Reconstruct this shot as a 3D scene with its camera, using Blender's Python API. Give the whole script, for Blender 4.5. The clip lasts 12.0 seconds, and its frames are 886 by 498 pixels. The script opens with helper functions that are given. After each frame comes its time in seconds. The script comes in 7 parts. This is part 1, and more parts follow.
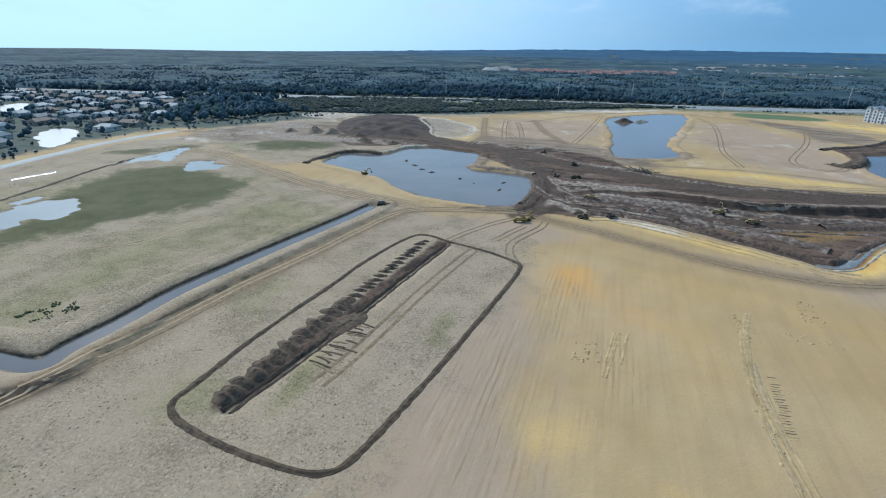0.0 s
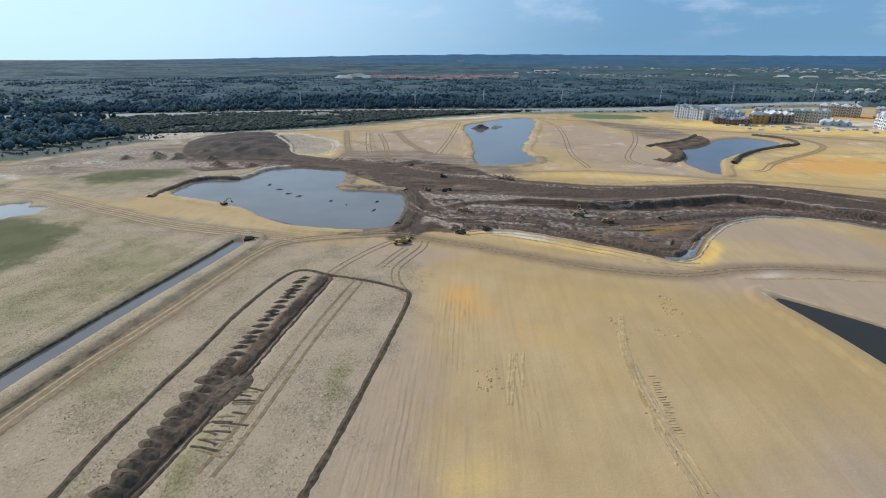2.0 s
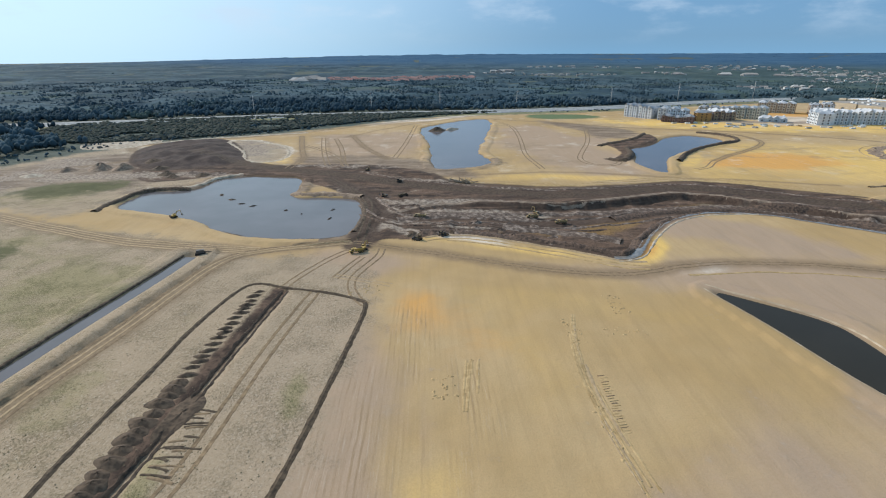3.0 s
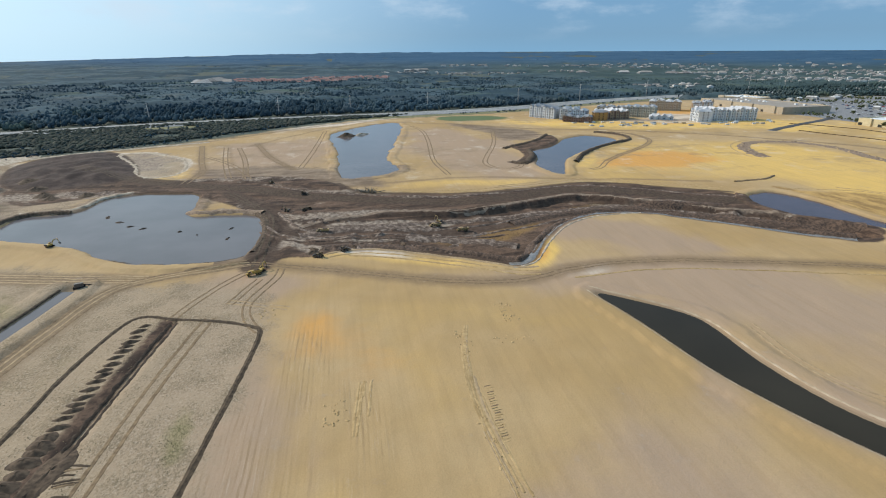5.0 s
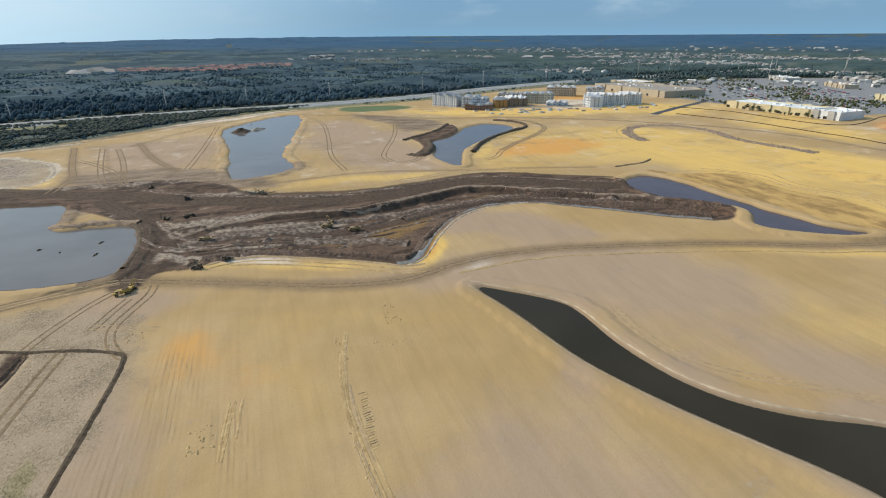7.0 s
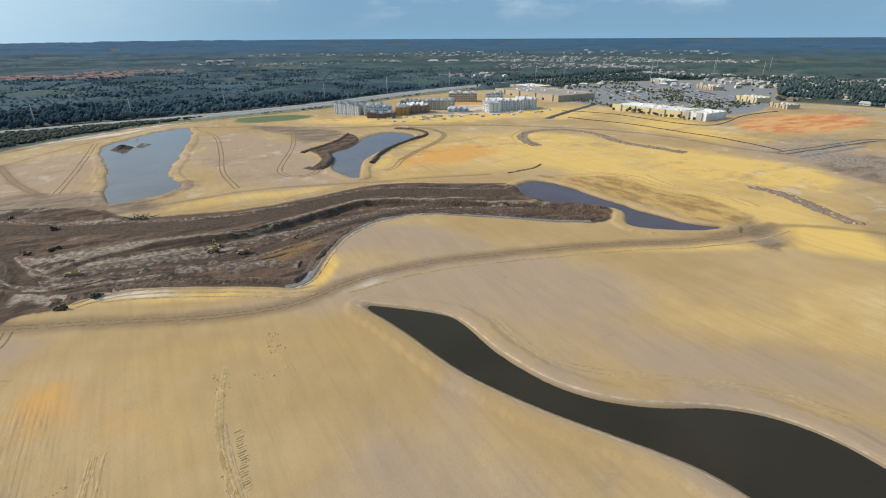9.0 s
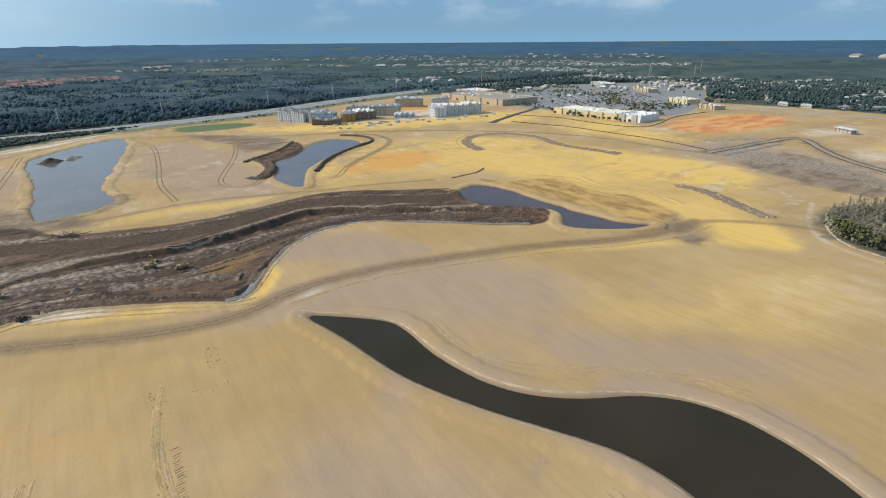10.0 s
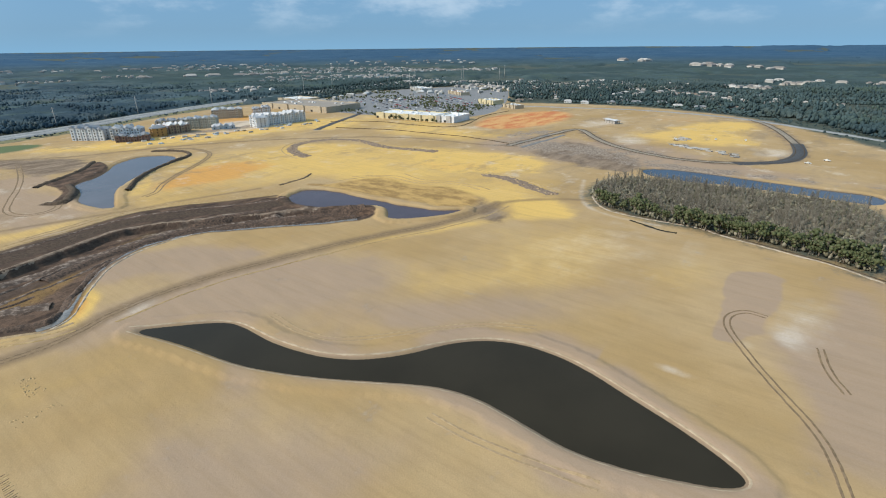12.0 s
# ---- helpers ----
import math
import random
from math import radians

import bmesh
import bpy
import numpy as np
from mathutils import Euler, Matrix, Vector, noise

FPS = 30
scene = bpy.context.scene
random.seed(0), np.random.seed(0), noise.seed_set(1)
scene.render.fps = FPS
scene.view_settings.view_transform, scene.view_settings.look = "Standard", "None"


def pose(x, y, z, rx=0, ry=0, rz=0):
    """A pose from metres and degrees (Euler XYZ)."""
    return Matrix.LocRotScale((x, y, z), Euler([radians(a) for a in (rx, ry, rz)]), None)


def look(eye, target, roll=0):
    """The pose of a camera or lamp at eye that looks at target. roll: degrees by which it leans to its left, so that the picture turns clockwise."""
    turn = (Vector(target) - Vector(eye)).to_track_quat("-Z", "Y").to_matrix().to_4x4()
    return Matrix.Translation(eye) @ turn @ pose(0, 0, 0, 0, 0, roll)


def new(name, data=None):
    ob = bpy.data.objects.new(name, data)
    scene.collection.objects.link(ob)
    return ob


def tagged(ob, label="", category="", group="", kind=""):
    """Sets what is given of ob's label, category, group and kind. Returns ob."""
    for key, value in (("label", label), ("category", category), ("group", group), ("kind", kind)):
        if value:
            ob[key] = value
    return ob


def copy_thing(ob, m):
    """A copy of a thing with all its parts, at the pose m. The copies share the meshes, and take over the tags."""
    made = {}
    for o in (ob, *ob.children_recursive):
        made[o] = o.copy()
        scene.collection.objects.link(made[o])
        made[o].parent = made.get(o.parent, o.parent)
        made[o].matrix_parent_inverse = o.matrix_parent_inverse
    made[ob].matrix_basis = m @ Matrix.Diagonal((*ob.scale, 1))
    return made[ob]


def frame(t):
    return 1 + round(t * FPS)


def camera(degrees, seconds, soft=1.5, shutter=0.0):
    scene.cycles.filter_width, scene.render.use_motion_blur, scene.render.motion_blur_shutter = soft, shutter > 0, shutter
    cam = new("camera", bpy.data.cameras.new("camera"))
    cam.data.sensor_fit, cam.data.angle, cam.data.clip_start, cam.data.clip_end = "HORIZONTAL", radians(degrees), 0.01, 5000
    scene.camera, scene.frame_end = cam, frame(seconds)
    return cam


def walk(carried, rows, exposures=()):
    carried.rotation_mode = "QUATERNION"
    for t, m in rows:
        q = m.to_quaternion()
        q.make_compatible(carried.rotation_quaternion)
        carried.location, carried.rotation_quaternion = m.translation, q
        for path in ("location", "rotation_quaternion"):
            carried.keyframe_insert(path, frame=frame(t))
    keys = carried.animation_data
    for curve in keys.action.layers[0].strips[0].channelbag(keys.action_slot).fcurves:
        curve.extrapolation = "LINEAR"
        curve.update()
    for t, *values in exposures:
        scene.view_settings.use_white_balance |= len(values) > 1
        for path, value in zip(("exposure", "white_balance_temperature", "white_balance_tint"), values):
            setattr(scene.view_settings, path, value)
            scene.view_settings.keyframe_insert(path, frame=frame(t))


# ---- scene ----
# Camera and its flight: metres, degrees (time, x, y, z, yaw, pitch, roll)
cam = camera(82.50, 12.0, 1.1)
FLIGHT = [
    (0.00, 4.55, -6.52, 67.65, 17.71, -21.65, 1.07),
    (0.50, 2.91, -2.85, 69.02, 14.00, -21.42, 1.12),
    (1.00, 0.79, -0.93, 70.76, 9.55, -21.16, 0.98),
    (1.50, -0.74, -0.06, 72.22, 5.15, -20.96, 0.56),
    (2.00, -1.19, 0.11, 73.53, 2.17, -20.96, 0.36),
    (2.50, 0.00, 0.00, 75.00, 0.00, -20.91, 0.12),
    (3.00, 1.81, -0.46, 76.74, -2.23, -20.97, -0.11),
    (5.00, 12.90, -2.46, 84.15, -11.08, -21.25, -0.25),
    (5.50, 16.40, -3.35, 85.69, -12.89, -21.30, -0.41),
    (6.00, 20.26, -3.91, 87.60, -15.10, -21.33, -0.44),
    (6.50, 24.25, -4.95, 89.25, -17.65, -21.39, -0.40),
    (6.60, 25.07, -5.13, 89.41, -18.20, -21.46, -0.39),
    (6.70, 25.90, -5.31, 89.57, -18.75, -21.57, -0.39),
    (6.80, 26.73, -5.50, 89.74, -19.30, -22.16, -0.38),
    (6.90, 27.55, -5.68, 89.90, -19.85, -22.69, -0.37),
    (7.00, 28.38, -5.86, 90.06, -20.39, -22.87, -0.36),
    (9.00, 41.12, -12.03, 96.81, -30.00, -22.67, -0.26),
    (9.50, 43.05, -15.59, 99.01, -32.05, -22.58, -0.29),
    (10.00, 44.54, -19.87, 100.13, -35.36, -22.34, -0.40),
    (10.50, 44.50, -25.38, 101.61, -39.46, -22.18, -0.47),
    (11.00, 43.20, -31.56, 102.53, -44.08, -22.01, -0.56),
    (11.50, 39.12, -37.66, 102.62, -49.12, -21.89, -0.58),
    (12.00, 33.50, -44.75, 102.26, -53.91, -21.82, -0.59),
]
walk(cam, [(t, pose(x, y, z, 90 + pitch, 0, yaw) @ pose(0, 0, 0, 0, 0, roll)) for t, x, y, z, yaw, pitch, roll in FLIGHT],
     [(0.0, 0.03, 5200, 9), (1.5, 0.03, 5600, 12), (3.0, 0.04, 5850, 13), (6.0, 0.03, 6150, 13), (9.0, 0.08, 6300, 13), (12.0, 0.10, 6050, 12)])

# ---- sky, sun ----
SUN_AZ, SUN_EL = radians(54), radians(36)      # sun: left of the flight's first heading, high winter sun
world = bpy.data.worlds.new("sky")
scene.world = world
world.use_nodes = True
wn, wl = world.node_tree.nodes, world.node_tree.links
wn.clear()
w_out = wn.new("ShaderNodeOutputWorld")
w_bg = wn.new("ShaderNodeBackground")
w_sky = wn.new("ShaderNodeTexSky")
w_sky.sky_type = "NISHITA"
w_sky.sun_disc = False
w_sky.sun_elevation = SUN_EL
w_sky.sun_rotation = -SUN_AZ
w_sky.air_density, w_sky.dust_density, w_sky.ozone_density = 1.0, 0.7, 2.0
w_co = wn.new("ShaderNodeTexCoord")
w_map = wn.new("ShaderNodeMapping")
w_map.inputs["Scale"].default_value = (4.6, 4.6, 13.0)
w_noise = wn.new("ShaderNodeTexNoise")
w_noise.inputs["Scale"].default_value = 1.3
w_noise.inputs["Detail"].default_value = 7.0
w_noise.inputs["Roughness"].default_value = 0.58
w_ramp = wn.new("ShaderNodeMapRange")
w_ramp.interpolation_type = "SMOOTHSTEP"
w_ramp.inputs["From Min"].default_value, w_ramp.inputs["From Max"].default_value = 0.46, 0.70
w_ramp.inputs["To Max"].default_value = 0.55
w_mix = wn.new("ShaderNodeMix")
w_mix.data_type = "RGBA"
w_mix.inputs[7].default_value = (9.6, 11.2, 12.0, 1)
wl.new(w_co.outputs["Generated"], w_map.inputs["Vector"])
wl.new(w_map.outputs["Vector"], w_noise.inputs["Vector"])
wl.new(w_noise.outputs["Fac"], w_ramp.inputs["Value"])
w_up = wn.new("ShaderNodeSeparateXYZ")
wl.new(w_co.outputs["Generated"], w_up.inputs[0])
w_high = wn.new("ShaderNodeMapRange")          # cumulus begins a little above the horizon
w_high.interpolation_type = "SMOOTHSTEP"
w_high.inputs["From Min"].default_value, w_high.inputs["From Max"].default_value = 0.012, 0.075
wl.new(w_up.outputs[2], w_high.inputs["Value"])
w_fac = wn.new("ShaderNodeMath")
w_fac.operation = "MULTIPLY"
wl.new(w_ramp.outputs["Result"], w_fac.inputs[0])
wl.new(w_high.outputs["Result"], w_fac.inputs[1])
wl.new(w_fac.outputs[0], w_mix.inputs[0])
w_tint = wn.new("ShaderNodeMix")
w_tint.data_type, w_tint.blend_type = "RGBA", "MULTIPLY"
w_tint.inputs[0].default_value = 1.0
w_tint.inputs[7].default_value = (0.58, 0.78, 1.22, 1)     # humid blue-grey air
wl.new(w_sky.outputs["Color"], w_tint.inputs[6])
w_haze = wn.new("ShaderNodeMix")
w_haze.data_type = "RGBA"
w_low = wn.new("ShaderNodeMapRange")           # the haze closes over the horizon
w_low.inputs["From Min"].default_value, w_low.inputs["From Max"].default_value = 0.0, 0.03
w_low.inputs["To Min"].default_value, w_low.inputs["To Max"].default_value = 1.0, 0.75
wl.new(w_up.outputs[2], w_low.inputs["Value"])
wl.new(w_low.outputs["Result"], w_haze.inputs[0])
w_haze.inputs[7].default_value = (3.35, 6.2, 8.5, 1)         # even thin overcast
wl.new(w_tint.outputs[2], w_haze.inputs[6])
w_dot = wn.new("ShaderNodeVectorMath")
w_dot.operation = "DOT_PRODUCT"
w_dot.inputs[1].default_value = (-math.sin(SUN_AZ) * math.cos(SUN_EL), math.cos(SUN_AZ) * math.cos(SUN_EL), math.sin(SUN_EL))
wl.new(w_co.outputs["Generated"], w_dot.inputs[0])
w_near = wn.new("ShaderNodeMapRange")
w_near.interpolation_type = "SMOOTHSTEP"
w_near.inputs["From Min"].default_value, w_near.inputs["From Max"].default_value = 0.25, 1.0
w_near.inputs["To Max"].default_value = 0.95
wl.new(w_dot.outputs["Value"], w_near.inputs["Value"])
w_glow = wn.new("ShaderNodeMix")
w_glow.data_type = "RGBA"
w_glow.inputs[7].default_value = (12.2, 15.6, 16.2, 1)        # bright veil round the sun
wl.new(w_near.outputs["Result"], w_glow.inputs[0])
wl.new(w_haze.outputs[2], w_glow.inputs[6])
wl.new(w_glow.outputs[2], w_mix.inputs[6])
wl.new(w_mix.outputs[2], w_bg.inputs["Color"])
w_bg.inputs["Strength"].default_value = 0.066
wl.new(w_bg.outputs["Background"], w_out.inputs["Surface"])

sun_data = bpy.data.lights.new("sun", "SUN")
sun_data.energy, sun_data.angle, sun_data.color = 3.8, radians(1.5), (1.0, 0.88, 0.70)
sun = new("sun", sun_data)
sun.matrix_world = look((-math.sin(SUN_AZ) * 500, math.cos(SUN_AZ) * 500, 500 * math.tan(SUN_EL)), (0, 0, 0))

# ---- materials ----
class Mat:
    """A small builder for node materials."""
    def __init__(self, name, rough=0.9, metal=0.0, spec=0.3):
        self.m = bpy.data.materials.new(name)
        self.m.use_nodes = True
        self.n, self.l = self.m.node_tree.nodes, self.m.node_tree.links
        self.b = self.n["Principled BSDF"]
        self.b.inputs["Roughness"].default_value = rough
        self.b.inputs["Metallic"].default_value = metal
        self.b.inputs["Specular IOR Level"].default_value = spec
        self.pos = self.n.new("ShaderNodeNewGeometry").outputs["Position"]

    def put(self, value, socket):
        if isinstance(value, (int, float)):
            socket.default_value = value
        elif isinstance(value, tuple):
            socket.default_value = (*value, 1.0) if len(value) == 3 and socket.type == "RGBA" else value
        else:
            self.l.new(value, socket)

    def scaled(self, sx, sy, sz, rot=0.0, vec=None):
        k = self.n.new("ShaderNodeMapping")
        k.inputs["Scale"].default_value = (sx, sy, sz)
        k.inputs["Rotation"].default_value = (0, 0, rot)
        self.l.new(vec or self.pos, k.inputs["Vector"])
        return k.outputs["Vector"]

    def noise(self, scale, detail=4.0, rough=0.55, vec=None, distort=0.0):
        k = self.n.new("ShaderNodeTexNoise")
        k.inputs["Scale"].default_value, k.inputs["Detail"].default_value = scale, detail
        k.inputs["Roughness"].default_value, k.inputs["Distortion"].default_value = rough, distort
        self.l.new(vec or self.pos, k.inputs["Vector"])
        return k.outputs["Fac"]

    def voronoi(self, scale, vec=None):
        k = self.n.new("ShaderNodeTexVoronoi")
        k.inputs["Scale"].default_value = scale
        self.l.new(vec or self.pos, k.inputs["Vector"])
        return k.outputs["Distance"]

    def math(self, op, a, b=0.0, clamp=False):
        k = self.n.new("ShaderNodeMath")
        k.operation, k.use_clamp = op, clamp
        self.put(a, k.inputs[0])
        self.put(b, k.inputs[1])
        return k.outputs[0]

    def ramp(self, v, lo, hi, to_lo=0.0, to_hi=1.0):
        k = self.n.new("ShaderNodeMapRange")
        k.interpolation_type = "SMOOTHSTEP"
        self.put(v, k.inputs["Value"])
        for key, value in (("From Min", lo), ("From Max", hi), ("To Min", to_lo), ("To Max", to_hi)):
            k.inputs[key].default_value = value
        return k.outputs["Result"]

    def mix(self, fac, a, b, blend="MIX"):
        k = self.n.new("ShaderNodeMix")
        k.data_type, k.blend_type = "RGBA", blend
        self.put(fac, k.inputs[0])
        self.put(a, k.inputs[6])
        self.put(b, k.inputs[7])
        return k.outputs[2]

    def attr(self, name):
        k = self.n.new("ShaderNodeAttribute")
        k.attribute_name = name
        return k.outputs["Fac"]

    def island(self):
        return self.n.new("ShaderNodeNewGeometry").outputs["Random Per Island"]

    def chance(self):
        return self.n.new("ShaderNodeObjectInfo").outputs["Random"]

    def bump(self, height, strength=0.4, dist=0.2):
        k = self.n.new("ShaderNodeBump")
        k.inputs["Strength"].default_value, k.inputs["Distance"].default_value = strength, dist
        self.put(height, k.inputs["Height"])
        self.l.new(k.outputs["Normal"], self.b.inputs["Normal"])

    def colour(self, c):
        self.put(c, self.b.inputs["Base Color"])
        return self.m


def speckled(name, a, b, scale, rough=0.9, bump=0.0, lo=0.35, hi=0.65, spec=0.3, metal=0.0):
    """A plain surface of two tones with fine grain and larger stains."""
    k = Mat(name, rough, metal, spec)
    fine, wide = k.noise(scale, 5), k.noise(scale * 0.13, 3)
    c = k.mix(k.ramp(fine, lo, hi), a, b)
    c = k.mix(k.ramp(wide, 0.3, 0.75, 0.0, 0.35), c, tuple(0.6 * v for v in a))
    if bump:
        k.bump(fine, bump, 0.15)
    return k.colour(c)


def varied(name, tones, rough=0.85, scale=0.6, spec=0.3):
    """A surface whose tone differs from piece to piece (tones: three colours)."""
    k = Mat(name, rough, 0.0, spec)
    r = k.island()
    c = k.mix(k.ramp(r, 0.2, 0.55), tones[0], tones[1])
    c = k.mix(k.ramp(r, 0.6, 0.95), c, tones[2])
    g = k.noise(scale, 4)
    c = k.mix(k.ramp(g, 0.3, 0.7, 0.0, 0.45), c, tuple(0.55 * v for v in tones[0]))
    return k.colour(c)


def ground_material():
    k = Mat("graded_earth", 0.95, 0.0, 0.15)
    n_wide, n_mid, n_fine, n_grain = k.noise(0.012, 5, 0.6), k.noise(0.07, 5, 0.6), k.noise(0.45, 5, 0.65), k.noise(2.2, 3)
    rag = k.math("SUBTRACT", n_fine, 0.5)
    rag_wide = k.math("SUBTRACT", n_mid, 0.5)

    def mask(name, soft, ragged, ragged_wide=0.0, top=1.0):
        v = k.math("ADD", k.attr(name), k.math("MULTIPLY", rag, ragged))
        if ragged_wide:
            v = k.math("ADD", v, k.math("MULTIPLY", rag_wide, ragged_wide))
        return k.ramp(v, -soft, soft, 0.0, top)

    # bare sand: tan, paler, yellow and orange subsoil, grey crust
    c = k.mix(k.ramp(n_wide, 0.35, 0.68), SAND, SAND_PALE)
    c = k.mix(k.ramp(n_mid, 0.42, 0.72, 0.0, 0.22), c, SAND_DARK)
    grey = k.math("ADD", k.attr("grey"), k.math("MULTIPLY", rag_wide, 0.35))
    c = k.mix(k.ramp(grey, 0.15, 0.75, 0.0, 0.9), c, SAND_GREY)
    yellow = k.math("ADD", k.attr("yellow"), k.math("MULTIPLY", rag_wide, 0.4))
    c = k.mix(k.ramp(yellow, 0.15, 0.8, 0.0, 0.9), c, SAND_YELLOW)
    orange = k.math("ADD", k.attr("orange"), k.math("MULTIPLY", rag_wide, 0.7))
    c = k.mix(k.ramp(orange, 0.15, 0.85, 0.0, 0.9), c, SAND_ORANGE)
    pale = k.math("ADD", k.attr("pale"), k.math("MULTIPLY", rag_wide, 0.6))
    c = k.mix(k.ramp(pale, 0.15, 0.7, 0.0, 0.9), c, SAND_WHITE)
    # grader passes: long fine streaks
    streak = k.noise(1.0, 3, 0.6, k.scaled(0.55, 0.012, 1, radians(-8)))
    c = k.mix(k.ramp(streak, 0.42, 0.70, 0.0, 0.2), c, SAND_DARK)
    along = k.n.new("ShaderNodeSeparateXYZ")
    k.l.new(k.scaled(1, 1, 1, radians(1)), along.inputs[0])
    sway = k.math("ADD", k.math("MULTIPLY", k.noise(0.05, 3), 5.0), k.math("MULTIPLY", k.noise(0.6, 2, 0.5, k.scaled(1, 0.06, 1)), 4.0))
    comb = k.math("SINE", k.math("ADD", k.math("MULTIPLY", along.outputs[0], 4.4), sway))
    comb = k.math("MULTIPLY", k.ramp(comb, -0.2, 1.0), k.ramp(k.noise(0.9, 4, 0.65, k.scaled(0.35, 0.05, 1, radians(5))), 0.38, 0.66))
    combed = k.ramp(k.attr("combed"), 0.08, 0.8)
    c = k.mix(k.math("MULTIPLY", comb, k.math("MULTIPLY", combed, 0.62)), c, SAND_RUT)
    raked = k.noise(1.0, 5, 0.75, k.scaled(1.6, 0.09, 1, radians(1)))
    c = k.mix(k.math("MULTIPLY", k.ramp(raked, 0.52, 0.70), k.math("MULTIPLY", combed, 0.22)), c, SAND_WHITE)
    c = k.mix(k.math("MULTIPLY", k.ramp(raked, 0.46, 0.30), k.math("MULTIPLY", combed, 0.35)), c, SAND_RUT)
    # weathered ground with dry weeds
    weeds = k.noise(1.0, 7, 0.85, k.scaled(2.0, 1.3, 1, radians(-24)), 0.6)
    weeds = k.math("ADD", k.math("ADD", k.math("MULTIPLY", weeds, 2.2), -0.6), k.math("MULTIPLY", k.math("SUBTRACT", k.noise(0.07, 6, 0.7), 0.5), 1.1))
    w_col = k.mix(k.ramp(weeds, 0.42, 0.80, 0.0, 0.95), WEED_SOIL, WEED_DRY)
    w_col = k.mix(k.ramp(k.noise(1.3, 6, 0.85), 0.52, 0.62, 0.0, 0.7), w_col, WEED_PALE)
    w_col = k.mix(k.ramp(k.noise(0.03, 4, 0.6), 0.52, 0.70, 0.0, 0.65), w_col, WEED_SAND)
    green = k.math("ADD", k.attr("green"), k.math("MULTIPLY", k.math("SUBTRACT", k.noise(0.06, 5, 0.7), 0.5), 2.4))
    w_col = k.mix(k.ramp(green, 0.22, 1.1, 0.0, 0.85), w_col, k.mix(k.ramp(weeds, 0.42, 0.62), WEED_OLIVE, WEED_GREEN))
    c = k.mix(mask("weeds", 6.0, 16.0, 24.0, 0.92), c, w_col)
    # roads of packed dirt
    r_col = k.mix(k.ramp(n_fine, 0.3, 0.7), ROAD_DIRT, ROAD_PALE)
    worn = k.noise(1.0, 7, 0.72, k.scaled(0.012, 0.03, 1, radians(20)))
    c = k.mix(k.math("MULTIPLY", k.ramp(worn, 0.50, 0.66, 0.0, 0.55), k.attr("worked")), c, WORN_EARTH)
    c = k.mix(k.math("MULTIPLY", k.ramp(k.noise(0.04, 6, 0.7), 0.54, 0.68, 0.0, 0.4), k.attr("worked")), c, SAND_WHITE)
    c = k.mix(mask("mud", 7.0, 10.0, 30.0, 0.9), c, k.mix(k.ramp(k.noise(1.0, 7, 0.72, k.scaled(0.03, 0.09, 1, radians(15))), 0.36, 0.66), MUD_DARK, MUD_PALE))
    c = k.mix(mask("slope", 4.0, 8.0, 10.0, 0.95), c, k.mix(k.ramp(k.noise(1.0, 7, 0.7, k.scaled(0.10, 0.05, 1, radians(-60))), 0.38, 0.62), SLOPE_DARK, SLOPE_PALE))
    c = k.mix(mask("road", 3.0, 5.0, 5.0, 0.68), c, r_col)
    c = k.mix(k.ramp(n_grain, 0.35, 0.7, 0.0, 0.18), c, SAND_DARK)
    # dark wet muck
    lanes = k.noise(1.0, 5, 0.65, k.scaled(0.02, 0.12, 1, radians(9)))
    m_col = k.mix(k.ramp(lanes, 0.38, 0.62), MUCK_DARK, MUCK_BROWN)
    m_col = k.mix(k.ramp(n_fine, 0.45, 0.75, 0.0, 0.5), m_col, MUCK_DARK)
    m_col = k.mix(k.ramp(k.math("ADD", k.attr("ochre"), k.math("MULTIPLY", rag_wide, 1.2)), 0.2, 0.8, 0.0, 0.8), m_col, MUCK_OCHRE)
    flecks = k.math("ADD", k.math("MULTIPLY", k.noise(1.0, 6, 0.72, k.scaled(0.07, 0.22, 1, radians(11))), 0.6), k.math("MULTIPLY", k.noise(0.9, 4, 0.7), 0.4))
    m_col = k.mix(k.ramp(flecks, 0.60, 0.74, 0.0, 0.5), m_col, MUCK_PALE)
    m_col = k.mix(k.ramp(k.noise(0.8, 6, 0.75), 0.50, 0.62, 0.0, 0.65), m_col, MUCK_DARK)
    c = k.mix(mask("muck", 1.2, 3.0, 3.0), c, m_col)
    c = k.mix(k.ramp(k.math("ADD", k.attr("crust"), k.math("ADD", k.math("MULTIPLY", rag_wide, 2.2), k.math("MULTIPLY", rag, 0.7))), 0.28, 0.8, 0.0, 0.9), c, k.mix(k.ramp(n_fine, 0.35, 0.65), CRUST_DARK, CRUST_PALE))
    c = k.mix(mask("haul", 1.6, 2.0, 3.0, 0.9), c, k.mix(k.ramp(n_fine, 0.3, 0.7), HAUL_DARK, HAUL_PALE))
    c = k.mix(mask("hill", 5.0, 6.0, 14.0, 0.9), c, k.mix(k.ramp(k.noise(0.06, 6, 0.7), 0.35, 0.65), HILL_DARK, HILL_PALE))
    # green marsh, clay, asphalt, lots, forest floor
    g_col = k.mix(k.ramp(n_mid, 0.35, 0.65), MARSH, MARSH_DRY)
    c = k.mix(mask("marsh", 7.0, 10.0, 40.0, 0.95), c, g_col)
    c = k.mix(mask("clay", 9.0, 9.0, 15.0, 0.88), c, k.mix(k.ramp(k.noise(1.0, 6, 0.7, k.scaled(0.015, 0.05, 1, radians(25))), 0.40, 0.60), CLAY, CLAY_PALE))
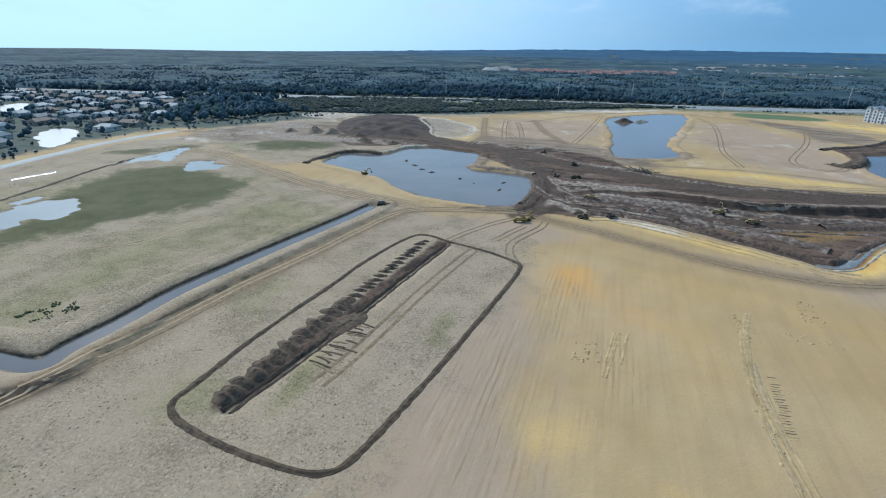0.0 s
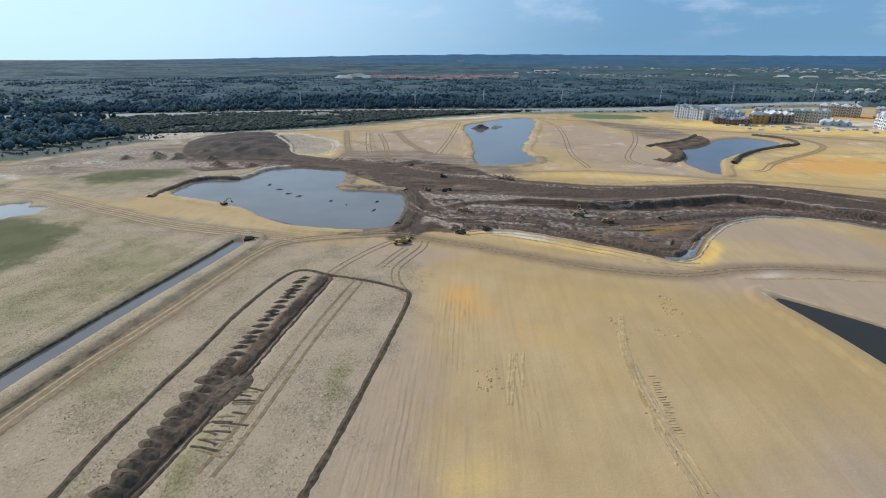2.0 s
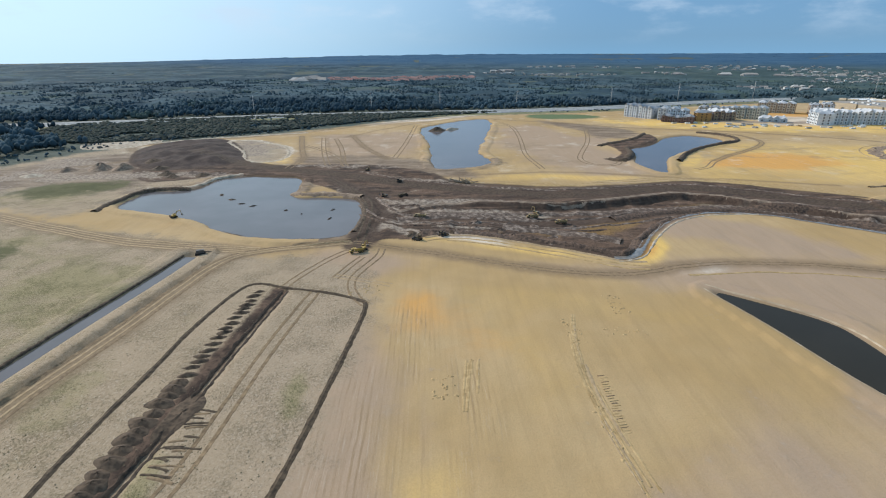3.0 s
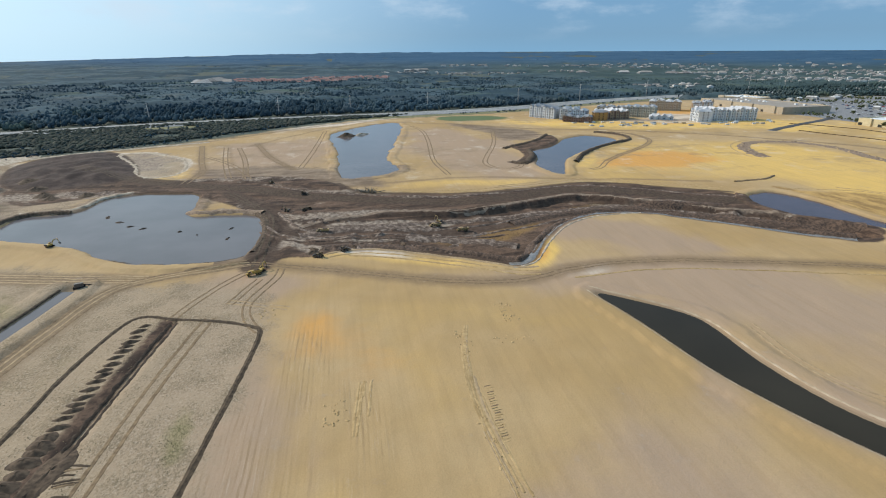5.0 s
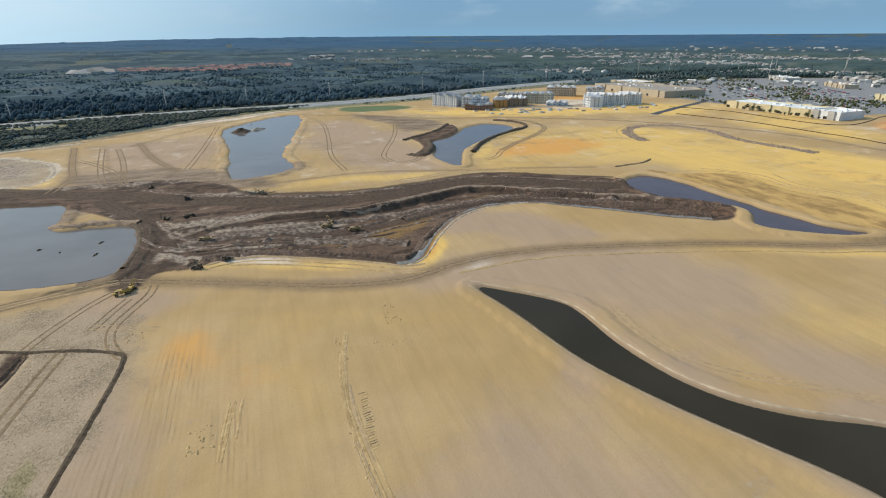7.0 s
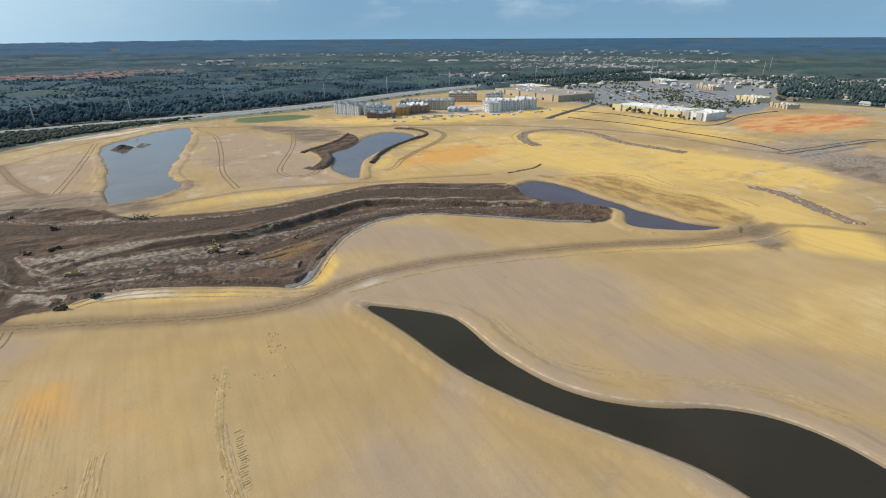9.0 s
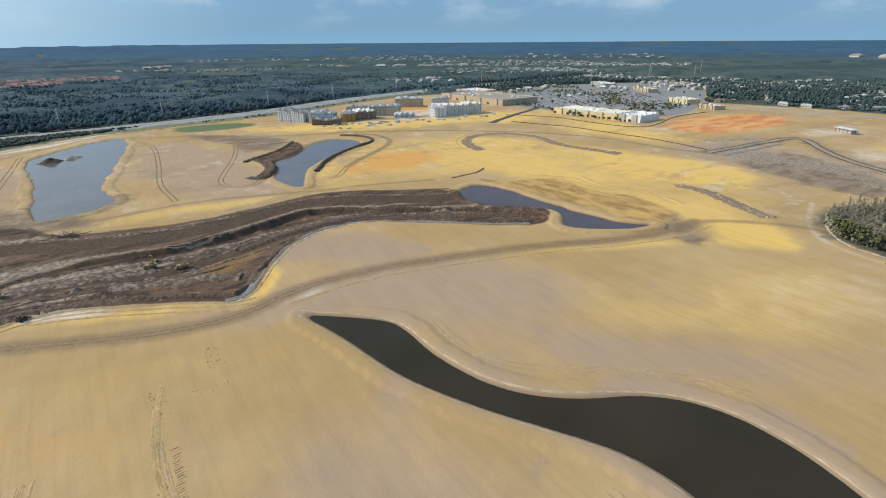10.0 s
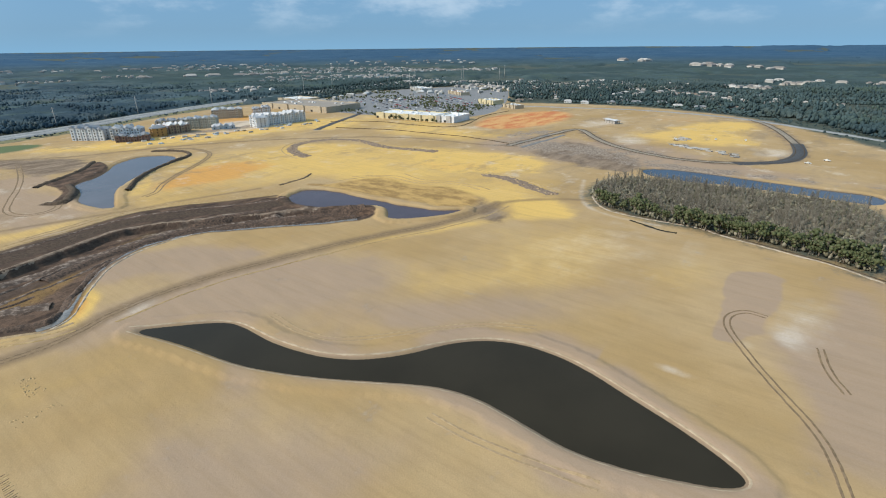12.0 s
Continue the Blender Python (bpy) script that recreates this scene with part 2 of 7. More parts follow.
    c = k.mix(mask("turf", 5.0, 4.0, 10.0, 0.9), c, TURF)
    c = k.mix(mask("lot", 0.8, 0.6), c, k.mix(k.ramp(n_fine, 0.3, 0.7), ASPHALT, ASPHALT_WORN))
    f_col = k.mix(k.ramp(n_mid, 0.35, 0.65), FLOOR_DARK, FLOOR_DRY)
    c = k.mix(mask("forest", 8.0, 14.0, 30.0), c, f_col)
    # damp rim along the water
    c = k.mix(k.ramp(k.attr("water"), -1.8, -0.1, 0.0, 0.55), c, SHORE_DAMP)
    relief = k.math("ADD", k.math("MULTIPLY", n_fine, 0.7), k.math("MULTIPLY", n_grain, 0.25))
    k.bump(relief, 0.35, 0.5)
    return k.colour(c)


SAND, SAND_PALE, SAND_DARK = (0.384, 0.257, 0.116), (0.450, 0.319, 0.172), (0.282, 0.188, 0.095)
SAND_GREY, SAND_YELLOW, SAND_ORANGE, SAND_WHITE = (0.356, 0.257, 0.184), (0.70, 0.458, 0.132), (0.60, 0.305, 0.078), (0.64, 0.555, 0.47)
SLOPE_DARK, SLOPE_PALE = (0.26, 0.16, 0.06), (0.50, 0.32, 0.115)
CRUST_DARK, CRUST_PALE = (0.15, 0.114, 0.090), (0.37, 0.30, 0.235)
WORN_EARTH = (0.25, 0.185, 0.12)
SAND_RUT = (0.22, 0.150, 0.082)
WEED_SAND = (0.35, 0.268, 0.185)
WEED_PALE = (0.46, 0.385, 0.30)
WEED_SOIL, WEED_DRY, WEED_GREEN, WEED_OLIVE = (0.325, 0.250, 0.174), (0.118, 0.096, 0.062), (0.100, 0.102, 0.042), (0.255, 0.220, 0.120)
ROAD_DIRT, ROAD_PALE = (0.130, 0.088, 0.053), (0.235, 0.164, 0.100)
MUCK_DARK, MUCK_BROWN, MUCK_OCHRE, MUCK_PALE = (0.050, 0.034, 0.026), (0.150, 0.096, 0.066), (0.23, 0.138, 0.052), (0.34, 0.265, 0.215)
HAUL_DARK, HAUL_PALE = (0.044, 0.029, 0.022), (0.100, 0.068, 0.050)
HILL_DARK, HILL_PALE = (0.036, 0.027, 0.025), (0.090, 0.066, 0.057)
MUD_DARK, MUD_PALE = (0.110, 0.080, 0.064), (0.27, 0.205, 0.152)
MARSH, MARSH_DRY = (0.062, 0.066, 0.024), (0.098, 0.094, 0.042)
CLAY, CLAY_PALE, TURF = (0.50, 0.16, 0.06), (0.60, 0.33, 0.13), (0.08, 0.13, 0.06)
ASPHALT, ASPHALT_WORN = (0.16, 0.16, 0.165), (0.27, 0.27, 0.275)
FLOOR_DARK, FLOOR_DRY = (0.060, 0.074, 0.060), (0.086, 0.098, 0.082)
SHORE_DAMP = (0.16, 0.115, 0.07)


def water_material(name, body, rough, spec, wave=0.5):
    k = Mat(name, rough, 0.0, spec)
    murk = k.noise(0.03, 4)
    c = k.mix(k.ramp(murk, 0.3, 0.7), body, tuple(0.8 * v for v in body))
    ripple = k.noise(1.4, 4, 0.6, k.scaled(1.0, 0.45, 1, radians(25)))
    k.bump(ripple, wave, 0.05)
    return k.colour(c)


M_GROUND = ground_material()
M_POND = water_material("pond_water", (0.135, 0.122, 0.126), 0.12, 0.16, 0.25)
M_TEA = water_material("tea_brown_water", (0.036, 0.030, 0.020), 0.12, 0.08, 0.25)
M_PIT = water_material("pit_water", (0.082, 0.064, 0.076), 0.15, 0.12)
M_BLUE = water_material("canal_water", (0.040, 0.048, 0.070), 0.12, 0.25)
M_SHEEN = water_material("shallow_floodwater", (0.22, 0.21, 0.20), 0.2, 0.4, 0.4)
# pale body colour stands in for part of the sun's glitter on water
M_GLINT = water_material("pale_glint_lake_water", (0.20, 0.215, 0.24), 0.3, 0.5, 1.0)
M_MUCK = speckled("wet_muck", MUCK_DARK, MUCK_BROWN, 0.9, 0.85, 0.6)
M_SPOIL = speckled("dark_spoil", (0.058, 0.040, 0.027), (0.135, 0.094, 0.062), 0.8, 0.95, 0.7)
M_RUT = speckled("churned_track_soil", (0.165, 0.112, 0.066), (0.27, 0.188, 0.108), 0.7, 0.95, 0.4)
M_RUT_PALE = speckled("dry_track_sand", (0.315, 0.222, 0.125), (0.42, 0.305, 0.178), 0.7, 0.95, 0.5)
M_TRACK = speckled("pressed_tan_sand", (0.34, 0.230, 0.105), (0.47, 0.330, 0.165), 0.5, 0.95, 0.4)
M_TRENCH = speckled("dark_trench_soil", (0.030, 0.022, 0.016), (0.068, 0.048, 0.034), 0.8, 0.95, 0.6)
M_PALE = speckled("pale_dry_sand", (0.30, 0.24, 0.175), (0.50, 0.425, 0.335), 0.35, 0.95, 0.3)


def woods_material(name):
    """Woodland: evergreen, bare and oak stands of different tone, dry clearings; colours lifted, and blued far off, in
    place of haze.
    """
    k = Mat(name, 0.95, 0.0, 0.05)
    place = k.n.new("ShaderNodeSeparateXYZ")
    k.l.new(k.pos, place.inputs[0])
    # base tones lifted so that shaded crowns read as seen through haze
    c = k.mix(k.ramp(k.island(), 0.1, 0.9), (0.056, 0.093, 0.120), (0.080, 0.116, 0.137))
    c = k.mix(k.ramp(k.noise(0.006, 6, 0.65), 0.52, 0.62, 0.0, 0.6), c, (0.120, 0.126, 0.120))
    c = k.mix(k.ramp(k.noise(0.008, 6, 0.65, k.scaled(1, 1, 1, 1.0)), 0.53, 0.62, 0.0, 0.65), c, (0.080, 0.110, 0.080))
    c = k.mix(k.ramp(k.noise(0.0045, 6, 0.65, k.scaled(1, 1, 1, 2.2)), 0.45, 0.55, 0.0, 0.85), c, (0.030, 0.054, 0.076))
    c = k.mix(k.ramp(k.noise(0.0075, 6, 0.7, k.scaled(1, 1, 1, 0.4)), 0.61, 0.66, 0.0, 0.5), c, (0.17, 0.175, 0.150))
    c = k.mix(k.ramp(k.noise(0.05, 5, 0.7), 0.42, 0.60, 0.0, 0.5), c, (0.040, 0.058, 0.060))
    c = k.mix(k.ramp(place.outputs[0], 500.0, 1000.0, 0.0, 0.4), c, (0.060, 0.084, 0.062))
    # distance haze put into the colour: bluer with height on the far ground
    haze_blue = k.mix(k.ramp(k.noise(1.0, 5, 0.7, k.scaled(0.0012, 0.004, 1)), 0.42, 0.62), (0.034, 0.080, 0.142), (0.064, 0.116, 0.178))
    c = k.mix(k.ramp(place.outputs[2], 10.0, 45.0), c, haze_blue)
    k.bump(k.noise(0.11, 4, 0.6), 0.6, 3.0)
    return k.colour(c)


M_WOODS = woods_material("haze_lifted_woodland_crowns")
M_SCRUB = varied("dark_scrub", ((0.055, 0.066, 0.060), (0.080, 0.090, 0.070), (0.115, 0.108, 0.085)), 0.95, 0.25, 0.05)
M_RUT_DARK = speckled("dark_turned_earth", (0.048, 0.034, 0.022), (0.110, 0.078, 0.050), 0.8, 0.95, 0.6)
M_TURNED = speckled("grey_brown_soil", (0.17, 0.118, 0.085), (0.31, 0.225, 0.155), 0.6, 0.95, 0.5)
M_RIDGE = speckled("pale_streaked_muck", (0.090, 0.062, 0.047), (0.35, 0.27, 0.215), 0.45, 0.9, 0.6, 0.4, 0.75)
M_CRUST = speckled("dry_shore_crust", (0.34, 0.255, 0.165), (0.47, 0.37, 0.26), 0.3, 0.95, 0.3)
M_BENCH = speckled("pale_bench_soil", (0.15, 0.108, 0.078), (0.29, 0.215, 0.155), 0.25, 0.95, 0.4)
M_DRAIN = speckled("grey_drain_water", (0.15, 0.14, 0.13), (0.24, 0.22, 0.20), 0.5, 0.25, 0.1, 0.3, 0.7, 0.5)
M_SPOILPAINT = speckled("mud_caked_paint", (0.075, 0.058, 0.045), (0.28, 0.20, 0.08), 1.4, 0.8, 0.0, 0.45, 0.7)


def bark(name, a, b):
    k = Mat(name, 0.95, 0.0, 0.1)
    return k.colour(k.mix(k.ramp(k.noise(3.0, 4, 0.6, k.scaled(1, 1, 0.2)), 0.35, 0.65), a, b))


M_LEAF = varied("broadleaf_foliage", ((0.068, 0.082, 0.036), (0.092, 0.104, 0.048), (0.150, 0.142, 0.085)), 0.85, 0.5, 0.15)
M_SHRUB = varied("scrub_foliage", ((0.10, 0.090, 0.048), (0.13, 0.115, 0.065), (0.17, 0.145, 0.085)), 0.9, 0.4, 0.1)
M_BARE = varied("bare_grey_twigs", ((0.20, 0.178, 0.140), (0.27, 0.242, 0.195), (0.33, 0.295, 0.24)), 0.95, 0.5, 0.1)
M_BARK = bark("grey_bark", (0.14, 0.12, 0.095), (0.25, 0.215, 0.17))
M_UNDER = varied("grey_green_undergrowth", ((0.17, 0.160, 0.108), (0.23, 0.212, 0.152), (0.29, 0.262, 0.20)), 0.95, 0.4, 0.1)
M_WEED = varied("dry_weed_tufts", ((0.22, 0.18, 0.11), (0.27, 0.22, 0.14), (0.19, 0.165, 0.095)), 0.95, 0.6, 0.1)

# ---- plan of the site: outlines in metres ----
POND_A = [(-164.9, 269), (-166.4, 284.2), (-166.9, 306), (-142.5, 306), (-135.1, 315.5), (-135.8, 337.4), (-122.3, 345.2), (-97.2, 342.7), (-79.9, 337.4), (-75.9, 311.7), (-76.5, 291.7), (-69.9, 285.4), (-55.1, 287.4), (-34.2, 280.7), (-30.8, 262.6), (-30.5, 238.1), (-33.5, 219.6), (-44.3, 214.1), (-62.8, 215.2), (-80.4, 219.9), (-94.1, 227.4), (-109.3, 243.7), (-126.7, 255), (-146.3, 262.3)]
POND_B = [(6, 500), (0, 540), (0, 580), (14, 610), (40, 640), (58, 662), (91.6, 671), (72.5, 543.1), (54, 461), (48.2, 421.5), (56.6, 385.1), (43.9, 368.7), (22.5, 359.8), (8.3, 366.4), (8.6, 428.8)]
POND_C = [(170.8, 334), (164.3, 359.9), (164.1, 380.6), (177.9, 406.6), (181.6, 440), (210.9, 454.2), (238.9, 496.3), (262, 512), (278.2, 514), (294, 492.2), (284.5, 468.9), (253.8, 444.7), (228, 425.9), (203.8, 404.7), (185.1, 373.3)]
SLAKE = [(100.0, 157.6), (112.5, 146.6), (126.8, 132.2), (128.4, 122.5), (127.2, 107.2), (129.2, 91.2), (132.7, 78.2), (139.7, 66.8), (151.5, 56.4), (165.3, 49.1), (175.6, 38.5), (180.8, 24.8), (180.5, 9.3), (176.9, -3.8), (170.9, -18.7), (166.6, -31.0), (161.4, -41.9), (157.1, -49.1), (154.2, -49.7), (150.0, -45.0), (146.4, -35.4), (142.2, -22.7), (140.4, -9.7), (141.5, 1.3), (143.3, 11.2), (144.5, 21.2), (143.6, 31.8), (139.6, 42.2), (134.1, 52.2), (126.2, 66.0), (117.5, 83.8), (112.0, 99.8), (109.6, 113.8), (106.4, 134.2)]
PITLAKE = [(256, 262), (282, 270), (290, 248), (290, 208), (290.5, 172), (296, 145.5), (310, 135.6), (290, 139.5), (268, 155.5), (262.5, 167.5), (278, 179), (280, 191), (268, 211), (249, 225.5)]
CANAL = [(495.8, 75.6), (510.2, 45.6), (504.2, -11.6), (498.8, -56.8), (500.8, -95.9), (466.6, -94), (471.4, -57.4), (474.6, -14.9), (467.9, 36.2), (471.1, 59.1)]
LAKE_HOMES = [(-415.7, 269.9), (-441.1, 296.9), (-430, 312.7), (-386.2, 283.3), (-352.7, 240.7), (-372.4, 241.4)]
LAKE_FAR = [(-656.2, 401.3), (-658.3, 436.9), (-564.2, 368.5), (-568.9, 344.9)]
DITCH = [(-131.5, 55.1), (-120.6, 55.3), (-109.5, 56.2), (-111.8, 63.1), (-110, 76.7), (-110.9, 94.4), (-107.9, 114.5), (-104, 139.9), (-98, 170.9), (-94.3, 196)]
MUCK = [(-252.9, 450.3), (-238, 486.1), (-210.2, 492.9), (-169.2, 454.2), (-145.3, 427), (-137, 395.9), (-107.4, 372.1), (-88.3, 385.4), (-40.5, 380.6), (-15.7, 369.7), (8.3, 347.2), (22.2, 313.8), (43.8, 313.5), (78.5, 301.8), (116.6, 303.7), (160.6, 314.5), (193.2, 312.5), (226.5, 284.7), (257.2, 270.8), (284.3, 195.6), (256.1, 172.2), (244.1, 186.5), (228.2, 196.6), (200.6, 222.8), (173.7, 244.3), (147.4, 246.5), (126.1, 236.5), (105.1, 215.6), (86.6, 184.9), (80.3, 184.9), (67.9, 193.9), (47.5, 206.3), (28.1, 216.1), (10.2, 219.8), (-2.3, 211.8), (-17, 214.9), (-20.8, 205.9), (-24.7, 200.6), (-31.3, 214.5), (-31.8, 244.2), (-32.7, 271.9), (-42.7, 290), (-66.9, 319.3), (-98.3, 339.5), (-134.1, 347.1), (-159.9, 332.7), (-186.5, 326.2)]
HILL = [(-207.5, 364.4), (-252, 461.3), (-229.8, 508.9), (-193.2, 516), (-153.1, 442.5), (-133, 382.6)]
BANK_C_WEST = [(165, 459), (195, 477), (227, 518), (238, 522), (229, 479), (209, 451), (185, 437), (178, 414), (168, 396), (160, 385), (154, 374), (149, 392), (160, 404), (167, 416), (170, 441)]
BANK_C_RIDGE = [(160, 452), (177, 463.5), (196, 479.5), (213, 496), (231, 524)]
BANK_C_LOW = [(149, 391), (156, 381), (166.6, 397), (175.7, 416), (178.7, 435)]
BANK_C_EAST = [(198.5, 380), (204.5, 388), (218, 409.5), (248, 438), (280, 459), (303, 474), (312, 498), (304, 519), (290, 530)]
SPOIL_LINE = [(-63, 59.8), (-57.4, 88.8), (-56.3, 108.6), (-49.1, 161.9)]
DITCH_ROAD = [(-105, 39.2), (-105.2, 45.3), (-101.8, 55.6), (-101.6, 62), (-98.9, 73.4), (-96.5, 100.8), (-92, 122.3), (-86.8, 150.8), (-80.6, 190.3), (-68.7, 201.3), (-45.9, 205.6), (-30.1, 209.9)]
DIAG_ROAD = [(-285.1, 270.1), (-246, 269.2), (-184.1, 239.5), (-136.3, 216.6), (-102.6, 207), (-80.5, 203.4), (-68.7, 201.3)]
MARSH_EDGE = [(-216.5, 117.3), (-217.9, 126.2), (-227.7, 143.8), (-244.5, 167.7), (-252.6, 194.1), (-251.1, 222.7), (-230.7, 227), (-196.8, 218.8), (-169.7, 208.1), (-164.3, 190.2), (-166.1, 170), (-170.8, 153), (-177.4, 140.2), (-182.3, 127.4), (-192, 117.9), (-189.2, 105.8), (-200, 96)]
CLAY_FIELD = [(628, 330), (660, 350), (735, 372), (830, 345), (860, 300), (800, 262), (700, 258), (630, 285)]
TURF_FIELD = [(145.9, 719.6), (224.9, 712.6), (246.9, 676.3), (193.8, 655.9), (137.1, 668.5)]
PARKING = [(648.8, 772.4), (1028.9, 899), (1370.7, 692.2), (863.9, 411.2), (686.8, 380.6), (645.2, 538.5)]
HOME_ROAD = [(-322, 185.4), (-334.2, 227), (-342.1, 275), (-339, 330.4)]
NEW_STREET = [(530.4, 226.3), (590.6, 221.5), (660.9, 216), (690.6, 205), (611.3, 153.4), (571.6, 103.2), (552.7, 55.1), (562.3, 8.5), (592.8, -29), (640.5, -40), (709, -31.9), (837.2, -0.4), (901.4, 32.8)]
APT_ROAD = [(493.4, 499.6), (551.5, 529.4), (610.6, 554.7), (663.1, 581.3)]
WOODS = [(387.4, 80.8), (417.6, 85.6), (452.3, 76.7), (458.4, 34.1), (462, -16.3), (458, -57.7), (455.7, -93.4), (321.7, -85.9), (335.5, -71.9), (341.6, -48), (348.7, -20.5), (353, 17.2), (360.3, 47.3), (368.3, 65.4)]
YELLOW_FIELD = [(177.2, 348.1), (236.7, 439.6), (301.3, 492.7), (457.8, 427.8), (487, 243.4), (506.1, 205.8), (517.3, 143.6), (337.1, 74.5), (302.4, 87.3), (309, 117.3), (311.8, 141), (306.9, 187), (310.5, 267.9), (303.7, 293), (224.1, 291.4), (169.2, 307)]
LOOP = [(-72, 55.1), (-67.8, 52.3), (-62, 51), (-53.6, 49.4), (-43.5, 48.7), (-35.9, 48.9), (-31.9, 51.4), (-30.3, 56.7), (-28.4, 67.8), (-26.1, 81.3), (-22.9, 102.6), (-20.2, 123.7), (-17, 148.7), (-19.7, 152.8), (-34.4, 160.1), (-48.4, 163.4), (-59.6, 169.2), (-64.2, 162.7), (-69.2, 134.4), (-69.9, 113.3), (-71.6, 92.8), (-72.9, 76.5), (-72.5, 61.7), (-73, 57.6)]
MAIN_ROAD = [(-30, 210), (-13, 204), (16.3, 190.4), (53.3, 173.4), (73.3, 169.2), (87.6, 171.6), (98.9, 176.7), (127, 180), (154.7, 176.2), (196.1, 163.8), (238.9, 148.8), (279.3, 129.3), (305.4, 124.2), (331.5, 123.9)]
HIGHWAY = [(-1500, 380), (-900, 520), (-600, 590), (-361, 650), (-262, 690), (-102, 728), (42, 745), (178, 765), (300, 800), (453, 876), (692, 950), (980, 1000), (1600, 1060)]
HAUL_ROAD = [(-190, 430), (-130, 385), (-90, 362), (-50, 345), (-20, 322), (22, 303), (60, 289), (85, 284), (120, 291), (150, 299), (172, 298), (198, 281), (222, 263), (252, 250)]
HAUL_SOUTH = [(-27, 205), (-26, 240), (-28, 275), (-40, 300), (-60, 335)]
PIT = [(-12, 225), (20, 222), (60, 206), (85, 190), (97, 205), (110, 222), (130, 242), (150, 250), (176, 247), (203, 226), (230, 202), (262, 178), (272, 186), (262, 208), (249, 222), (230, 234), (213, 248), (190, 262), (165, 283), (143, 283), (112, 274), (90, 266), (60, 266), (24, 271), (2, 262), (-15, 250)]
NORTH_TRACK = [(-330, 330), (-250, 375), (-220, 420), (-270, 470), (-224, 500), (-158, 530), (-88, 585), (-18, 655), (88, 712), (210, 708)]
DITCH_BANK = [(-101, 52), (-104, 78), (-104, 95), (-100, 115), (-96, 140), (-91, 170)]
SPOIL_TRENCH = [(-61, 58), (-55.5, 88), (-54, 108), (-47.5, 161)]
WEED_FIELD = [(-36, 20), (-26, 60), (-20, 100), (-14, 150), (-25, 190), (-70, 195), (-85, 205), (-130, 225), (-200, 250), (-330, 330), (-330, 180), (-260, 40), (-150, -20)]
SITE = [(-330, 150), (-338, 240), (-335, 330), (-290, 430), (-266, 480), (-224, 508), (-158, 538), (-88, 596), (-18, 668), (88, 725), (210, 735), (300, 752), (453, 830), (640, 880), (760, 800), (850, 640), (950, 420), (1000, 230), (930, 40), (840, -30), (700, -120), (560, -220), (300, -260), (0, -260), (-230, -150), (-300, 20)]
GREY_SPOTS = [(-14, 72, 15, 44, 8, 0.8), (70, 52, 26, 34, 0, 0.7), (46, 60, 10, 30, 0, 0.4), (95, 60, 20, 40, 20, 0.5), (60, 176, 60, 8, -20, 0.4), (142, 208, 44, 20, -32, 1.3), (172, 130, 55, 24, -45, 0.9), (176, 69, 50, 16, -50, 0.8), (268, -75, 30, 8, 0, 0.8), (216, -76, 40, 24, 10, 1.2), (122, 470, 44, 120, 5, 1.7), (140, 156, 60, 18, -15, 1.1), (-19, 185, 24, 14, 0, 0.8), (234, 20, 50, 24, -40, 0.4), (-30, 120, 22, 70, 5, 0.7), (-50, 460, 60, 90, 0, 1.2), (300, -120, 60, 40, 0, 0.8), (560, 170, 45, 90, 10, 1.5), (530, 60, 26, 110, 0, 1.3), (480, 190, 22, 60, 10, 0.9), (120, 112, 9, 40, -30, 0.6)]
PALE_SPOTS = [(640, 130, 50, 26, 20, 0.5), (780, 200, 70, 40, 0, 0.5), (620, 330, 30, 50, 0, 0.4), (430, 590, 90, 14, -18, 0.5), (194, -23, 3, 8, 0, 0.42), (262, -62, 26, 13, 10, 0.34), (310, 20, 60, 50, 0, 0.27), (245, 62, 56, 40, -30, 0.17), (240, -56, 16, 8, 10, 0.36), (226, -42, 5, 4, 0, 0.3), (159, 273, 12, 6, 0, 0.6), (-300, 300, 26, 26, 0, 0.9), (-135, 425, 24, 45, 10, 0.9), (-250, 430, 45, 30, 40, 1.2), (-215, 350, 30, 16, 0, 0.6), (-286, 180, 7, 16, 0, 1.4), (110, 172, 16, 5, 20, 0.5), (27, 575, 14, 7, 0, 1.0), (2, 660, 90, 12, 32, 1), (640, -20, 40, 30, 0, 0.5), (470, 640, 60, 50, 0, 0.6), (20, 214, 20, 5, -25, 0.8)]
ORANGE_SPOTS = [(-1, 146, 10, 14, 0, 0.60), (14, 128, 14, 26, 20, 0.34), (272, 375, 40, 30, 0, 1.5), (411, 228, 24, 40, 20, 0.35), (96, 194, 4, 11, -25, 0.9), (500, 690, 55, 26, 10, 1.4), (330, 640, 60, 10, -10, 0.6), (430, 580, 90, 14, -18, 0.7), (850, 120, 60, 60, 0, 0.35)]
